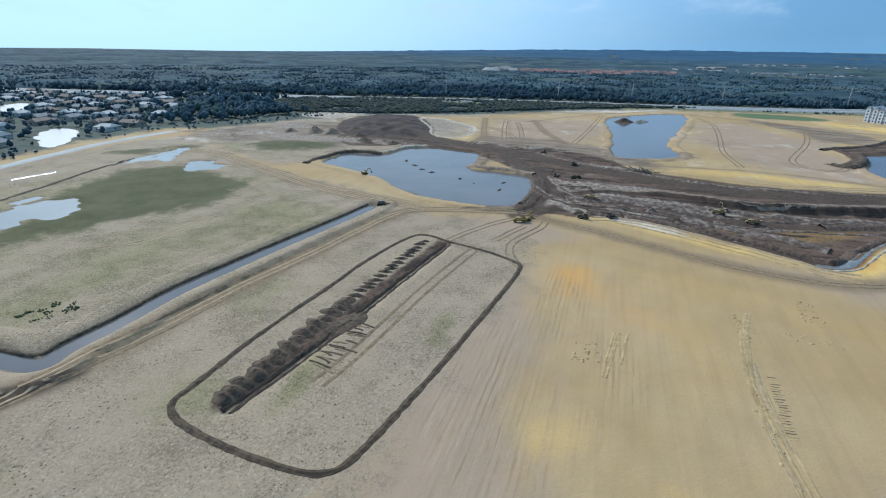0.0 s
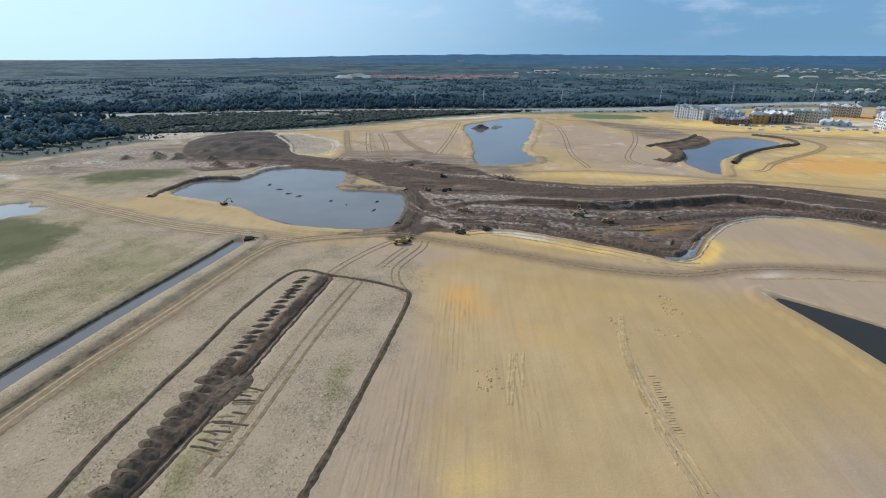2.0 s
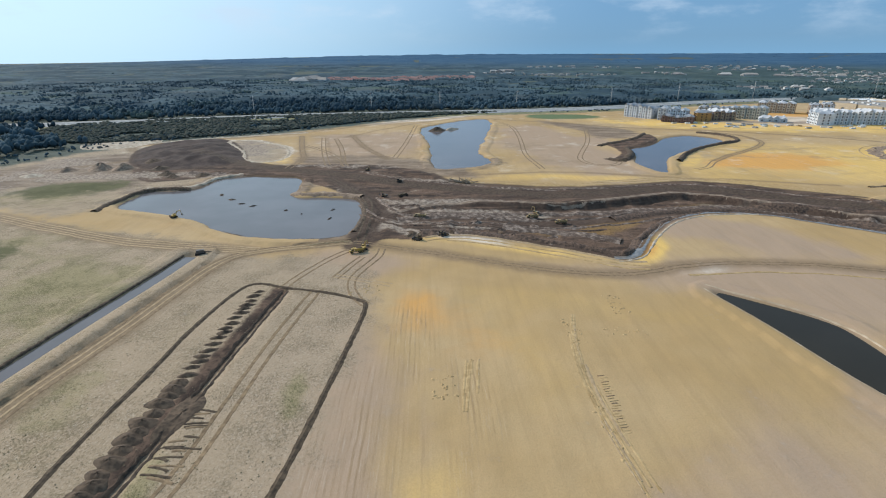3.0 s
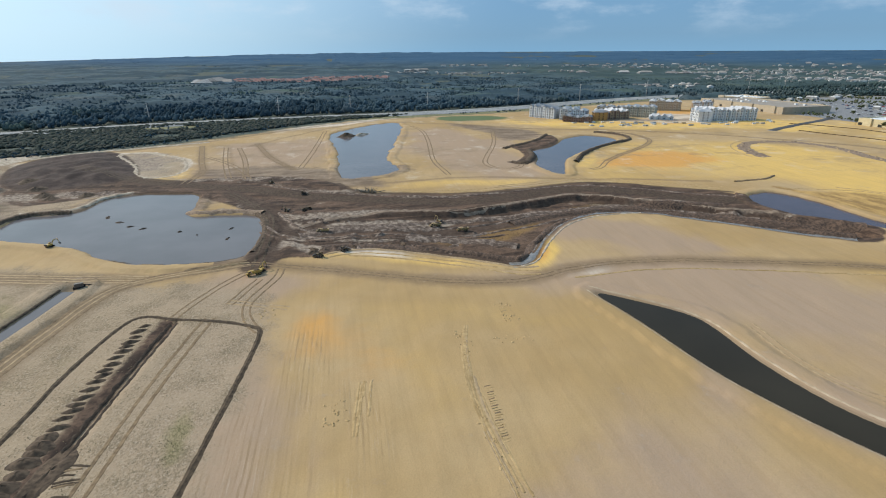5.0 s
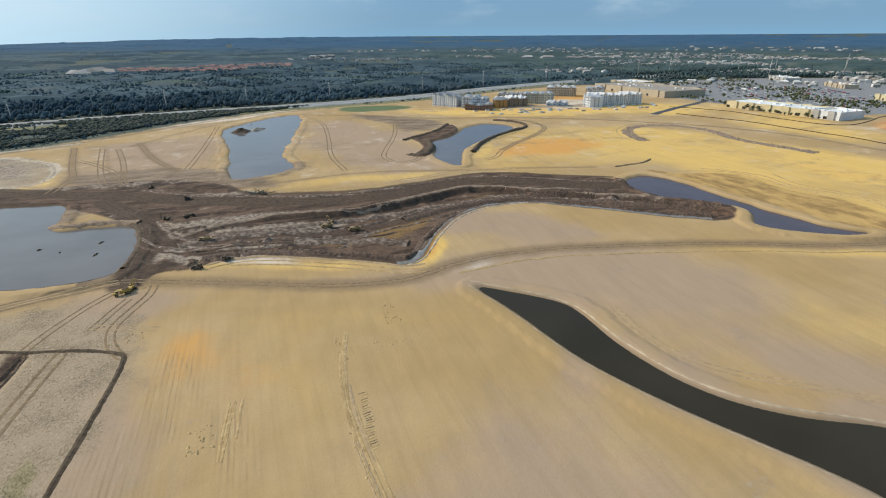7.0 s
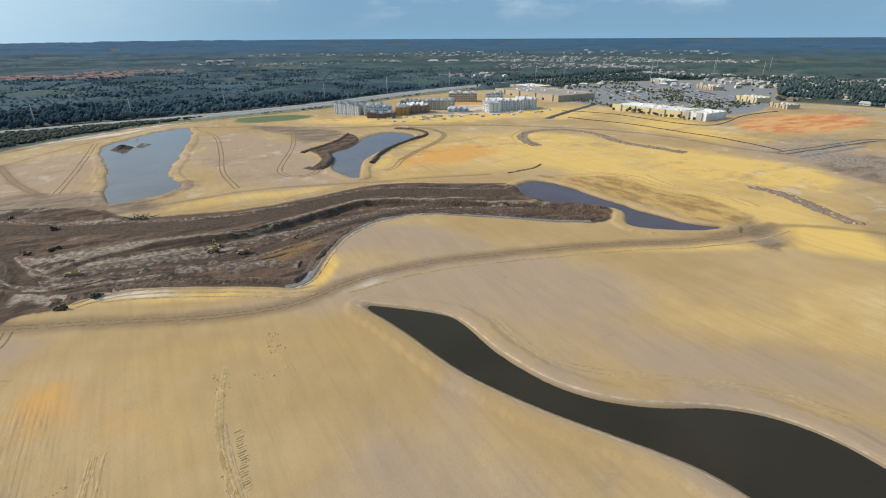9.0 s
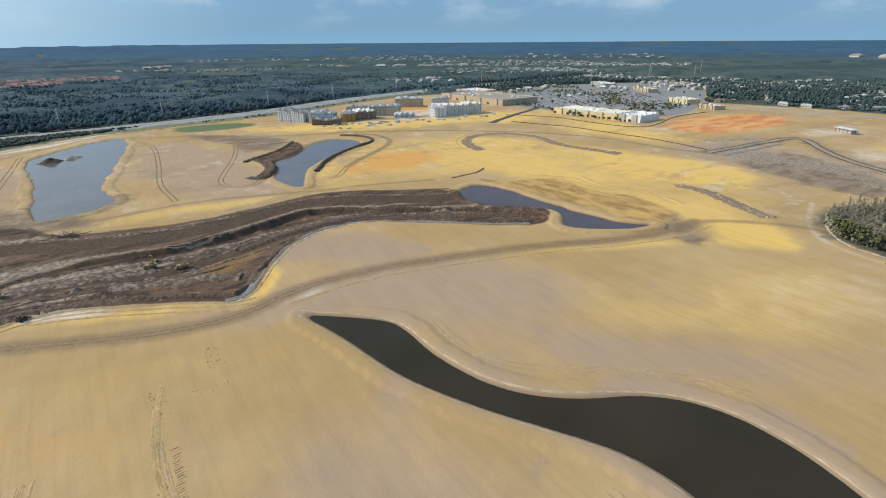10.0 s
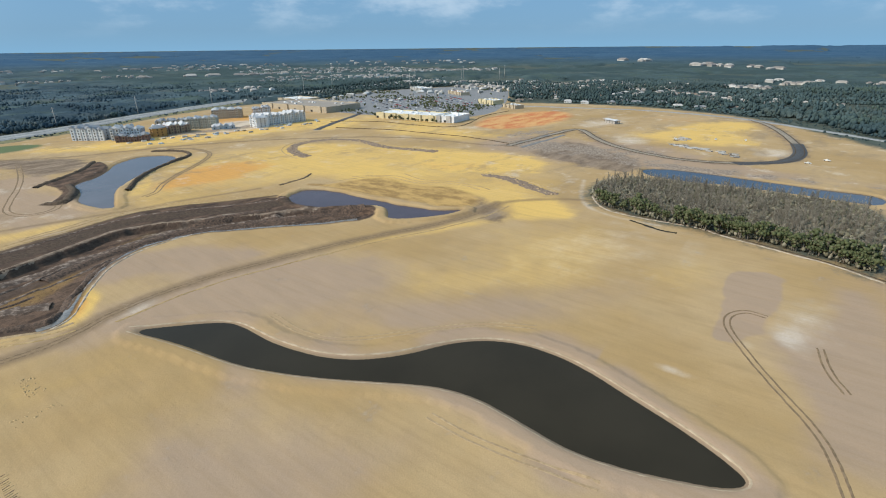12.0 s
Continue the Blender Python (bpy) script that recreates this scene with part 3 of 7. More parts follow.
YELLOW_SPOTS = [(690, 70, 60, 60, 20, 0.9), (740, 300, 120, 60, 20, 0.5), (560, 330, 40, 80, 10, 0.7), (600, 400, 60, 60, 0, 0.7), (97, 195, 6, 14, -25, 1.6), (4, 74, 8, 10, 0, 0.42), (24, 62, 8, 10, 0, 0.35), (26, 120, 16, 34, 10, 0.27), (45, 150, 40, 14, -15, 0.27), (85, 120, 36, 30, 0, 0.15), (240, 66, 66, 34, -40, 0.42), (300, 60, 40, 60, 0, 0.3), (282, -14, 30, 18, -20, 0.3), (127, 12, 30, 12, -60, 0.25), (45, 198, 45, 6, -22, 0.6), (100, 330, 60, 12, 0, 0.6), (300, 600, 120, 40, -20, 0.7), (480, 560, 200, 60, -20, 0.9), (790, 60, 70, 40, -20, 1.0), (-112, 400, 14, 22, 0, 0.9), (265, 125, 60, 6, -28, 0.5), (215, 385, 10, 40, -35, 0.7)]
COMBED_SPOTS = [(-11, 78, 12, 24, 4, 1.1), (-3, 128, 7, 20, 3, 1.0), (13, 102, 5, 15, 8, 0.9), (9, 76, 3, 10, 0, 0.7), (-16, 108, 8, 12, 0, 0.5)]
SLOPE_FACE = [(290, 285), (300, 264), (324, 257), (346, 242), (336, 214), (342, 191), (350, 176), (342, 152), (325, 132), (302, 144), (302, 176), (297, 203), (294, 238)]
FLOOD_A = [(-266.7, 221), (-280, 243), (-282, 264), (-274.7, 272), (-257.5, 248), (-252, 231), (-254.6, 219)]
FLOOD_B = [(-252, 128), (-250, 145), (-246, 156), (-224.4, 151), (-205, 131), (-207.4, 121), (-219.5, 114)]
FLOOD_C = [(-242, 231.5), (-243.3, 250), (-222.4, 247), (-199, 237.5), (-211.3, 228), (-228, 228)]
FIELD_EDGE = [(-240, 110), (-253, 141), (-258, 160), (-268, 190), (-279, 235)]
OCHRE_SPOTS = [(100, 240, 20, 8, 25, 1.2), (84, 228, 14, 6, 10, 0.9), (140, 264, 26, 5, 20, 0.6), (60, 224, 14, 4, -20, 0.5)]
OLD_TRACK = [(48.2, 140), (44.7, 125), (42.6, 111), (42.2, 99.4), (42.6, 88), (43.4, 78), (44.4, 66)]
MUCK_CORNER = [(-118, 34), (-108, 46), (-101, 57), (-97, 60), (-99, 50), (-106, 36)]
BENCH_EDGE = [(-14, 254), (2, 264), (24, 273.5), (48, 273), (72, 267), (90, 268.5), (112, 277), (143, 286), (165, 286), (190, 265.5), (213, 251), (230, 237), (248, 226)]
GREEN_SPOTS = [(-128, 178, 14, 20, 20, 1.3), (-70, 60, 12, 10, 0, 0.7), (-95, 30, 20, 14, 0, 0.6), (-250, 300, 50, 22, -20, 0.9), (-200, 290, 26, 14, 0, 0.8), (-150, 120, 45, 60, 0, 0.9), (-125, 165, 20, 30, 0, 1.2), (-180, 220, 60, 30, 0, 0.7), (-52, 70, 4, 12, 10, 1.1), (-30, 100, 3, 9, 5, 1.2), (-85, 95, 6, 22, 5, 0.6), (-135, 74, 5, 5, 0, 1.4), (-260, 150, 40, 60, 0, 0.8), (-150, 440, 30, 40, 0, 0.5)]
CRUST_SPOTS = [(-152, 455, 26, 44, 20, 1.0), (0, 268, 9, 3.5, -20, 1.2), (12, 257, 8, 2.6, 0, 1.2), (28, 254.6, 11, 2.2, 0, 1.1), (42, 253.5, 8, 2.2, -5, 1.0), (-16, 256, 5, 4, 30, 1.1), (70, 206, 8, 2.4, -30, 0.9), (22, 230, 12, 2, -10, 0.8), (395, 620, 60, 16, -10, 1.2), (470, 606, 40, 12, 0, 1.1), (-18, 231, 9, 4, 60, 1.0), (-6, 240, 12, 4, -10, 1.0), (18, 233, 16, 3, -12, 1.0), (24, 274, 22, 4, -6, 1.0), (60, 251, 26, 2.5, 4, 0.9), (70, 300, 60, 3, 0, 0.6), (-230, 310, 50, 16, -10, 0.8), (-285, 345, 40, 18, 30, 0.8), (-225, 345, 44, 14, 0, 0.8), (-265, 395, 30, 30, 0, 0.7), (555, 160, 32, 70, 5, 1.1), (520, 40, 16, 90, 0, 1.0), (620, 240, 50, 24, -20, 0.8), (-4, 271, 22, 6, -10, 1.0), (32, 259, 26, 4, 3, 1.0), (-8, 226, 10, 5, -30, 1.0), (-3, 250, 14, 5, 0, 1.0), (14, 219, 16, 4, -25, 1.3), (-60, 374, 55, 9, -8, 0.6), (20, 322, 40, 7, -20, 0.8), (-48, 306, 14, 12, 0, 0.8), (45, 212, 26, 4, -26, 0.9), (190, 264, 40, 3, -14, 0.8), (235, 232, 30, 3, -40, 0.7), (110, 262, 40, 3, 4, 0.7), (-150, 345, 26, 8, -10, 0.8), (-190, 350, 22, 10, 0, 0.6)]
GREY_MARSH = [(-190, 500), (-165, 504), (-138, 482), (-117, 456), (-107, 412), (-119, 388), (-140, 402), (-150, 440)]
POND_BUND = [(-172, 262), (-170, 285), (-168, 308), (-142, 309)]
SCRUB_STRIP = [(-252, 300), (-238, 330), (-206, 335), (-182, 330), (-186, 305), (-220, 288)]
SCRUB_STRIP_WEST = [(-310, 235), (-300, 262), (-272, 290), (-268, 280), (-290, 240)]
FIELD_TRACKS = [
    ([(-122, 529.8), (-102.9, 443.1), (-91.9, 404.3), (-97.5, 368.1)], 7), ([(-93.2, 511.9), (-77.9, 435.4), (-62.3, 379.6)], 2), ([(-70.8, 532.1), (-47.6, 446.1), (-26.1, 401.1)], 7),
    ([(-84, 509.1), (-67.5, 440.9), (-58, 378.3)], 1.5), ([(82, 663), (142, 639), (192, 602), (238, 567), (290, 556), (360, 520), (424, 474), (485, 408), (519, 339), (518, 263), (529, 218)], 7),
    ([(-22, 352), (6, 334), (50, 343), (104, 350), (160, 328), (210, 318), (262, 300)], 4), ([(228, 382), (256, 406), (302, 442), (325, 472), (327, 510), (310, 530)], 5)]
FIELD_TRACKS += [([(331, 124), (352, 112), (372, 82), (374, 60)], 5), ([(-75, 520), (-20, 610), (60, 690)], 4)]
TRACKS = [
    ([(-48.8, 162.2), (-44.1, 176), (-36.3, 191.7), (-29.2, 200.3)], 0, 2.6), ([(-31.5, 171.2), (-29.5, 176.2), (-26.8, 184.5), (-23.6, 191.8)], 0, 2.4),
    ([(-18, 149), (-22, 155), (-24.7, 163.3), (-24.9, 172.1), (-20.5, 184.2), (-16.8, 193.2), (-16.3, 201.9)], 0, 2.6), ([(-32, 173.5), (-22.6, 169.3), (-10.4, 164.6)], 1, 2.4),
    ([(-48.3, 71.3), (-46.8, 78.4), (-45.7, 87.5), (-43.6, 111.4), (-40.5, 138.5), (-36, 161.9)], 0, 3.2), 
    ([(253.5, -45), (255.3, -37.4), (248.2, -32.2), (239, -32.3), (228.5, -37), (213, -46), (200, -54), (191, -61), (180, -66.4), (160, -71)], 0, 2.2)]
TRACKS += [
    ([(140.7, 122), (138.1, 100.8), (142.9, 83.9), (158.2, 69.1), (172.2, 57.9), (185.3, 45.2), (193.7, 27.1)], 1, 2.4), ([(129.3, 30.7), (128.2, 17.8), (129, 3.7), (130.6, -8.6), (132.6, -19.9)], 1, 2.4),
    ([(97, 627), (106, 587), (96, 485), (85, 411), (88, 358)], 0, 3.4), ([(183, 568), (162, 486), (132, 414), (124, 389), (129, 369), (145, 367), (156, 386)], 0, 3.6),
    ([(198, 352), (210, 357), (226, 380), (256, 406), (302, 442), (325, 472), (327, 510), (310, 530)], 0, 3.6)]
TRACKS += [(MAIN_ROAD, 0, 2.4), (DITCH_ROAD, 1, 2.2), (DITCH_ROAD, 0, 5.2), (DIAG_ROAD, 1, 2.4), (DIAG_ROAD, 1, 6.4), (HAUL_ROAD, 2, 3.0), (HAUL_ROAD, 2, 9.0), (HAUL_SOUTH, 2, 3.0)]
TRACKS += [
    ([(-6.2, 604.4), (-13.5, 479.1), (-21.1, 405.8)], 0, 3.6), ([(-162.1, 113.2), (-150.7, 126.6), (-151.1, 159.4)], 1, 2.4),
    ([(239, -63), (224, -65), (212, -70.5)], 0, 2.0)]
TRACKS += [([(-122, 530), (-103, 443), (-92, 404), (-97, 368)], 0, 4.0), ([(-97, 515), (-84, 440), (-70, 380)], 0, 3.6), ([(-84, 509), (-67.5, 441), (-58, 378)], 0, 3.6), ([(-71, 532), (-47.6, 446), (-26, 401)], 0, 4.0), ([(-105, 470), (-82, 440), (-62, 400), (-55, 372)], 0, 3.6)]
ARC_NORTH = [(366, 366), (370, 388), (385, 417), (409, 435), (437, 433.5), (456, 421), (466, 391), (457, 365), (448, 333), (453, 309), (460, 273)]
ARC_SOUTH = [(398, 177), (401, 160), (390, 136), (381, 121), (375, 103)]
DITCH_LIP = [(-135, 58), (-121, 58.5), (-113.5, 59), (-115, 64.5), (-113.2, 77.5), (-114.2, 95), (-111.2, 115), (-107.2, 140.5), (-101.2, 172), (-97.5, 197)]
PIT_RIDGES = [
    ([(-12, 244), (20, 252), (60, 256), (100, 260), (135, 264), (175, 266)], 0.8), ([(0, 222), (14, 224), (30, 219), (50, 212), (70, 203)], 1.1),
    ([(5, 250), (35, 247), (60, 246)], 0.9), ([(180, 252), (215, 238), (250, 214), (272, 196)], 1.0), ([(40, 232), (70, 226), (92, 214)], 0.9), ([(100, 248), (140, 262), (190, 262), (230, 246)], 1.1)]
PIT_SOUTH_EDGE = [(2, 214), (14, 218), (30, 213.5), (49, 204), (70, 191), (82, 182.5), (90, 182)]
PIT_WALL = [(30, 216.5), (48, 208), (68, 196.5), (80, 187.5), (87, 186.5), (95, 199), (106, 217), (126, 238), (147, 248), (174, 246), (201, 224), (229, 198), (250, 181)]
PIT_DRAIN = [(79, 188), (87, 186.5), (95, 199), (106, 217), (126, 238), (147, 248), (174, 246), (201, 224), (229, 198), (250, 181)]
POND_SPUR = [(-34, 284), (-50, 291), (-68, 290), (-78, 296)]
HOMES = [(-345, 190), (-350, 284), (-358, 340), (-440, 450), (-533, 560), (-704, 565), (-860, 480), (-700, 250), (-480, 160)]
HOME_ROAD_LONG = [(-300, 60), (-316, 140), (-322, 185), (-334, 227), (-342, 275), (-339, 330)]
FAR_ROAD = [(890, 420), (905, 342), (945, 210), (915, 55), (855, -22), (781, -111), (640, -260)]
SCRUB_BELT = [(-330, 480), (-266, 500), (-158, 560), (-18, 690), (120, 745), (110, 748), (-102, 728), (-262, 690), (-420, 640), (-420, 560)]
WOOD_EDGE = [(366, 66), (358, 46), (352, 17), (347, -20), (341, -48), (335, -72), (321, -88), (312, -104)]


YELLOW_NORTH = [(405, 285), (473, 262), (498, 160), (434, 128), (393, 170), (375, 222)]
YELLOW_SOUTH = [(342, 138), (370, 122), (372, 88), (346, 66), (322, 76), (312, 112)]
MUD_FLAT = [(550, 194), (600, 180), (552, 110), (518, 72), (480, 72), (470, 100), (486, 140), (500, 186)]
MUD_SPOT = [(340, 152), (328, 128), (310, 106), (292, 105), (303, 126)]
MUD_NORTH = [(140, 656), (190, 606), (234, 560), (224, 505), (172, 490), (176, 560), (150, 610)]
MUD_WEST = [(-330, 320), (-290, 400), (-262, 440), (-215, 420), (-180, 372), (-170, 330), (-190, 300), (-240, 320), (-280, 300)]
MUD_POND = [(-112, 402), (-62, 424), (-10, 404), (36, 368), (42, 326), (10, 338), (-60, 370)]
GREY_PATCH = [(299, -25), (303, -48), (282, -48.4), (239, -45), (226, -37), (222.5, -28.3), (255, -29)]
WOOD_RIM = [(445.4, 80.1), (391.2, 80.6), (358.8, 60.8), (354.1, 37.4), (353.7, 12.4), (355.6, 0.4), (345.4, -19), (337.4, -46), (332.4, -64.9), (320.1, -85.8)]
PUDDLE = [(345.9, 37.4), (340.1, 24.8), (336.4, 16), (337.3, 7.8)]
WEED_WEST = [(-335, 330), (-200, 252), (-174, 258), (-171, 300), (-146, 312), (-142, 345), (-230, 440), (-270, 480), (-300, 430)]
PIT_LANE = [(-31, 282), (-20, 252), (-9, 243), (9, 246), (28, 246), (49, 242), (66, 238), (90, 243), (120, 254), (160, 262), (205, 246), (240, 216)]
SCARP = [(-16, 250), (2, 261), (24, 270.5), (48, 270), (72, 264), (90, 265), (112, 273.5), (143, 282.5), (164, 282.5), (188, 262.5), (211, 248), (228, 234), (246, 223)]
NORTH_EDGE = [(8, 347), (22, 316), (44, 314), (78, 303), (117, 305), (160, 315), (193, 313), (226, 286), (256, 272)]
WOOD_PATH = [(430, 100), (379, 83), (358, 70), (347, 52), (345, 20)]


def rounded(points, closed=True, times=2):
    """Chaikin's corner cutting."""
    p = np.array(points, float)
    for _ in range(times):
        q = np.roll(p, -1, 0) if closed else p[1:]
        a = p if closed else p[:-1]
        cut = np.stack([0.75 * a + 0.25 * q, 0.25 * a + 0.75 * q], 1).reshape(-1, 2)
        p = cut if closed else np.vstack([p[:1], cut, p[-1:]])
    return p


def line_gap(px, py, pts, closed):
    """Distance from points to a polyline."""
    best = np.full(px.shape, 1e9)
    n = len(pts)
    for i in range(n if closed else n - 1):
        (ax, ay), (bx, by) = pts[i], pts[(i + 1) % n]
        dx, dy = bx - ax, by - ay
        s = np.clip(((px - ax) * dx + (py - ay) * dy) / (dx * dx + dy * dy + 1e-9), 0, 1)
        np.minimum(best, (px - ax - s * dx) ** 2 + (py - ay - s * dy) ** 2, out=best)
    return np.sqrt(best)


def within(px, py, pts):
    inside = np.zeros(px.shape, bool)
    n = len(pts)
    for i in range(n):
        (ax, ay), (bx, by) = pts[i], pts[(i + 1) % n]
        if ay != by:
            inside ^= ((ay > py) != (by > py)) & (px < (bx - ax) * (py - ay) / (by - ay) + ax)
    return inside


REACH = 40.0


def field(px, py, points, width=None, smooth=2):
    """Signed distance to an outline (positive inside), or, with a width, to a band along a line. Limited to REACH."""
    closed = width is None
    pts = rounded(points, closed, smooth)
    out = np.full(px.shape, -REACH)
    lo, hi = pts.min(0) - REACH, pts.max(0) + REACH
    near = (px > lo[0]) & (px < hi[0]) & (py > lo[1]) & (py < hi[1])
    if not near.any():
        return out
    x, y = px[near], py[near]
    d = line_gap(x, y, pts, closed)
    out[near] = np.clip(np.where(within(x, y, pts), d, -d) if closed else width / 2 - d, -REACH, REACH)
    return out


def wobble(px, py, scale, seed):
    """Smooth random waves, about -1 to 1, by summed sines."""
    rng = np.random.RandomState(seed)
    out = np.zeros(px.shape)
    for i in range(7):
        a, ph, f = rng.uniform(0, 6.283), rng.uniform(0, 6.283), rng.uniform(0.6, 2.2) / scale
        out += np.sin((px * math.cos(a) + py * math.sin(a)) * f * 6.283 + ph)
    return out / 4.0


def grainy(px, py, scale, seed, octaves=4):
    """Fractal lattice noise, about -1 to 1."""
    out, amp, total = np.zeros(px.shape), 1.0, 0.0
    table = np.random.RandomState(seed).uniform(-1, 1, (257, 257))
    for k in range(octaves):
        x, y = px / scale * 2 ** k + 37.2 * k, py / scale * 2 ** k + 11.7 * k
        i, j = np.floor(x).astype(int), np.floor(y).astype(int)
        u, v = x - i, y - j
        u, v = u * u * (3 - 2 * u), v * v * (3 - 2 * v)
        i, j = i % 256, j % 256
        a = table[j, i] * (1 - u) + table[j, i + 1] * u
        b = table[j + 1, i] * (1 - u) + table[j + 1, i + 1] * u
        out += amp * (a * (1 - v) + b * v)
        total += amp
        amp *= 0.55
    return out / total * 1.6


def blobs(px, py, spots):
    """Soft uneven patches: x, y, half-lengths, turn in degrees, weight."""
    out = np.zeros(px.shape)
    wx, wy = 0.45 * grainy(px, py, 40, 71, 5), 0.45 * grainy(px, py, 40, 72, 5)
    for x, y, rx, ry, turn, weight in spots:
        c, s = math.cos(radians(turn)), math.sin(radians(turn))
        u, v = ((px - x) * c + (py - y) * s) / rx + wx, (-(px - x) * s + (py - y) * c) / ry + wy
        out = out + weight * np.exp(-(u * u + v * v)) * (1 - np.clip(out, 0, 1))
    return out


def step01(v, lo, hi):
    s = np.clip((v - lo) / (hi - lo), 0, 1)
    return s * s * (3 - 2 * s)


def terrain(px, py):
    """Height of the ground and its masks."""
    a = {}
    bumpy = 1.2 * grainy(px, py, 14, 61, 4)
    sheets = 15.0 * grainy(px + 0.25 * py, 0.55 * (py - 0.25 * px), 13, 62, 3) - 4.0     # streaky shallows
    ponds = [field(px, py, p) + bumpy * k for k, p in ((1, POND_A), (2, POND_B), (0.7, POND_C), (0.15, SLAKE), (1, PITLAKE), (0.5, CANAL), (2, LAKE_HOMES), (1, LAKE_FAR), (0, FLOOD_A), (0, FLOOD_B), (0, FLOOD_C))]
    ponds[8:] = [np.minimum(p, 4.0) + sheets for p in ponds[8:]]
    slake = field(px, py, SLAKE)
    ditch = field(px, py, DITCH, 5.2)
    water = np.maximum.reduce([*ponds, ditch])
    a["water"] = water
    muck = np.maximum(field(px, py, MUCK), field(px, py, HILL))
    muck = np.maximum(muck, field(px, py, BANK_C_WEST) - 1)
    muck = np.maximum(muck, field(px, py, SPOIL_LINE, 5.0))
    a["muck"] = np.minimum(muck, np.where(ponds[0] > 0, 1.0, muck))
    a["road"] = np.maximum.reduce([field(px, py, DITCH_ROAD, 9.0), field(px, py, DIAG_ROAD, 11.0), field(px, py, MAIN_ROAD, 10.0), field(px, py, NORTH_TRACK, 8.0), *[field(px, py, line, w) for line, w in FIELD_TRACKS]])
    a["haul"] = np.maximum.reduce([field(px, py, HAUL_ROAD, 16.0), field(px, py, HAUL_SOUTH, 13.0), field(px, py, PIT_LANE, 8.0), field(px, py, SCARP, 3.5), field(px, py, NORTH_EDGE, 4.0), field(px, py, PIT_WALL, 6.0), field(px, py, BANK_C_LOW, 9.0), field(px, py, MUCK_CORNER), field(px, py, HILL) + 3])
    a["mud"] = np.maximum.reduce([field(px, py, p) for p in (MUD_FLAT, MUD_SPOT, MUD_NORTH, MUD_WEST, MUD_POND)] + [field(px, py, NEW_STREET, 26.0) - 6, np.where((py > 296) | (px > -45), ponds[0] + 11, -REACH), np.where(py < 400, ponds[1] + 6, -REACH)])
    a["slope"] = field(px, py, SLOPE_FACE)
    a["green"] = blobs(px, py, GREEN_SPOTS)
    a["worked"] = np.clip(np.maximum(step01(py, 250, 400), step01(px, 330, 430)), 0, 1)
    a["hill"] = field(px, py, HILL)
    a["ochre"] = blobs(px, py, OCHRE_SPOTS)
    a["crust"] = blobs(px, py, CRUST_SPOTS)
    a["marsh"] = np.maximum(field(px, py, MARSH_EDGE), np.maximum(field(px, py, SCRUB_STRIP) - 2, field(px, py, SCRUB_STRIP_WEST) - 2))
    a["weeds"] = np.maximum(field(px, py, WEED_FIELD), np.maximum(field(px, py, GREY_MARSH) + 2, field(px, py, WEED_WEST)))
    a["clay"] = field(px, py, CLAY_FIELD)
    a["turf"] = field(px, py, TURF_FIELD)
    a["lot"] = np.maximum.reduce([field(px, py, PARKING), field(px, py, HIGHWAY, 26.0), field(px, py, HOME_ROAD, 8.0), field(px, py, APT_ROAD, 9.0)])
    site = field(px, py, SITE)
    lots = np.maximum(field(px, py, PARKING), field(px, py, HOME_ROAD, 24.0))
    a["forest"] = np.maximum(np.minimum(-site, -lots - 6), field(px, py, WOODS) + 3)
    a["grey"] = np.maximum(blobs(px, py, GREY_SPOTS), 1.3 * step01(field(px, py, GREY_PATCH) + 2 * grainy(px, py, 12, 81, 3), -3, 3))
    a["grey"] = np.maximum(a["grey"], 0.75 * step01(20 + 9 * grainy(px, py, 30, 82, 3) - np.abs(slake), 0, 20) * step01(px, 100, 125))
    a["pale"] = np.maximum(blobs(px, py, PALE_SPOTS), np.maximum(0.42 * step01(field(px, py, WOOD_PATH, 5.0), -3, 3), 0.9 * step01(5 - np.abs(field(px, py, GREY_MARSH)) + 3 * grainy(px, py, 20, 79, 3), 0, 4)))
    a["orange"] = blobs(px, py, ORANGE_SPOTS)
    a["yellow"] = np.maximum(blobs(px, py, YELLOW_SPOTS), np.maximum((0.50 + 0.26 * grainy(px, py, 120, 84, 4)) * step01(field(px, py, YELLOW_FIELD), -25, 30), 0.9 * step01(np.maximum(field(px, py, YELLOW_NORTH), field(px, py, YELLOW_SOUTH)) + 14 * grainy(px, py, 45, 77, 4), -14, 14)))
    a["combed"] = blobs(px, py, COMBED_SPOTS)
    # heights
    r = np.hypot(px, py)
    z = 0.25 * wobble(px, py, 60, 3) * step01(r, 20, 90) + 0.10 * wobble(px, py, 14, 4)
    rough = step01(a["muck"], -1, 6)
    cx, cy = 0.98 * px - 0.2 * py, 0.2 * px + 0.98 * py
    lanes = np.maximum.reduce([field(px, py, HAUL_ROAD, 20.0), field(px, py, HAUL_SOUTH, 13.0), field(px, py, PIT_LANE, 9.0)])
    rough = rough * (1 - 0.88 * step01(lanes, -3, 2))
    z += rough * (0.55 * grainy(cx, cy * 3.0, 34, 5, 5) + 0.5 * grainy(px, py, 7, 6, 3))
    pit = field(px, py, PIT)
    z -= (0.8 + 2.6 * step01(px, 0, 95)) * step01(pit + 1.5 * grainy(px, py, 9, 15, 3), -1.2, 2.2)
    hill = field(px, py, HILL)
    z += 4.8 * step01(hill, -4, 30) * (0.8 + 0.2 * wobble(px, py, 25, 8))
    z += 0.9 * step01(field(px, py, BANK_C_WEST), -2.0, 5.0)
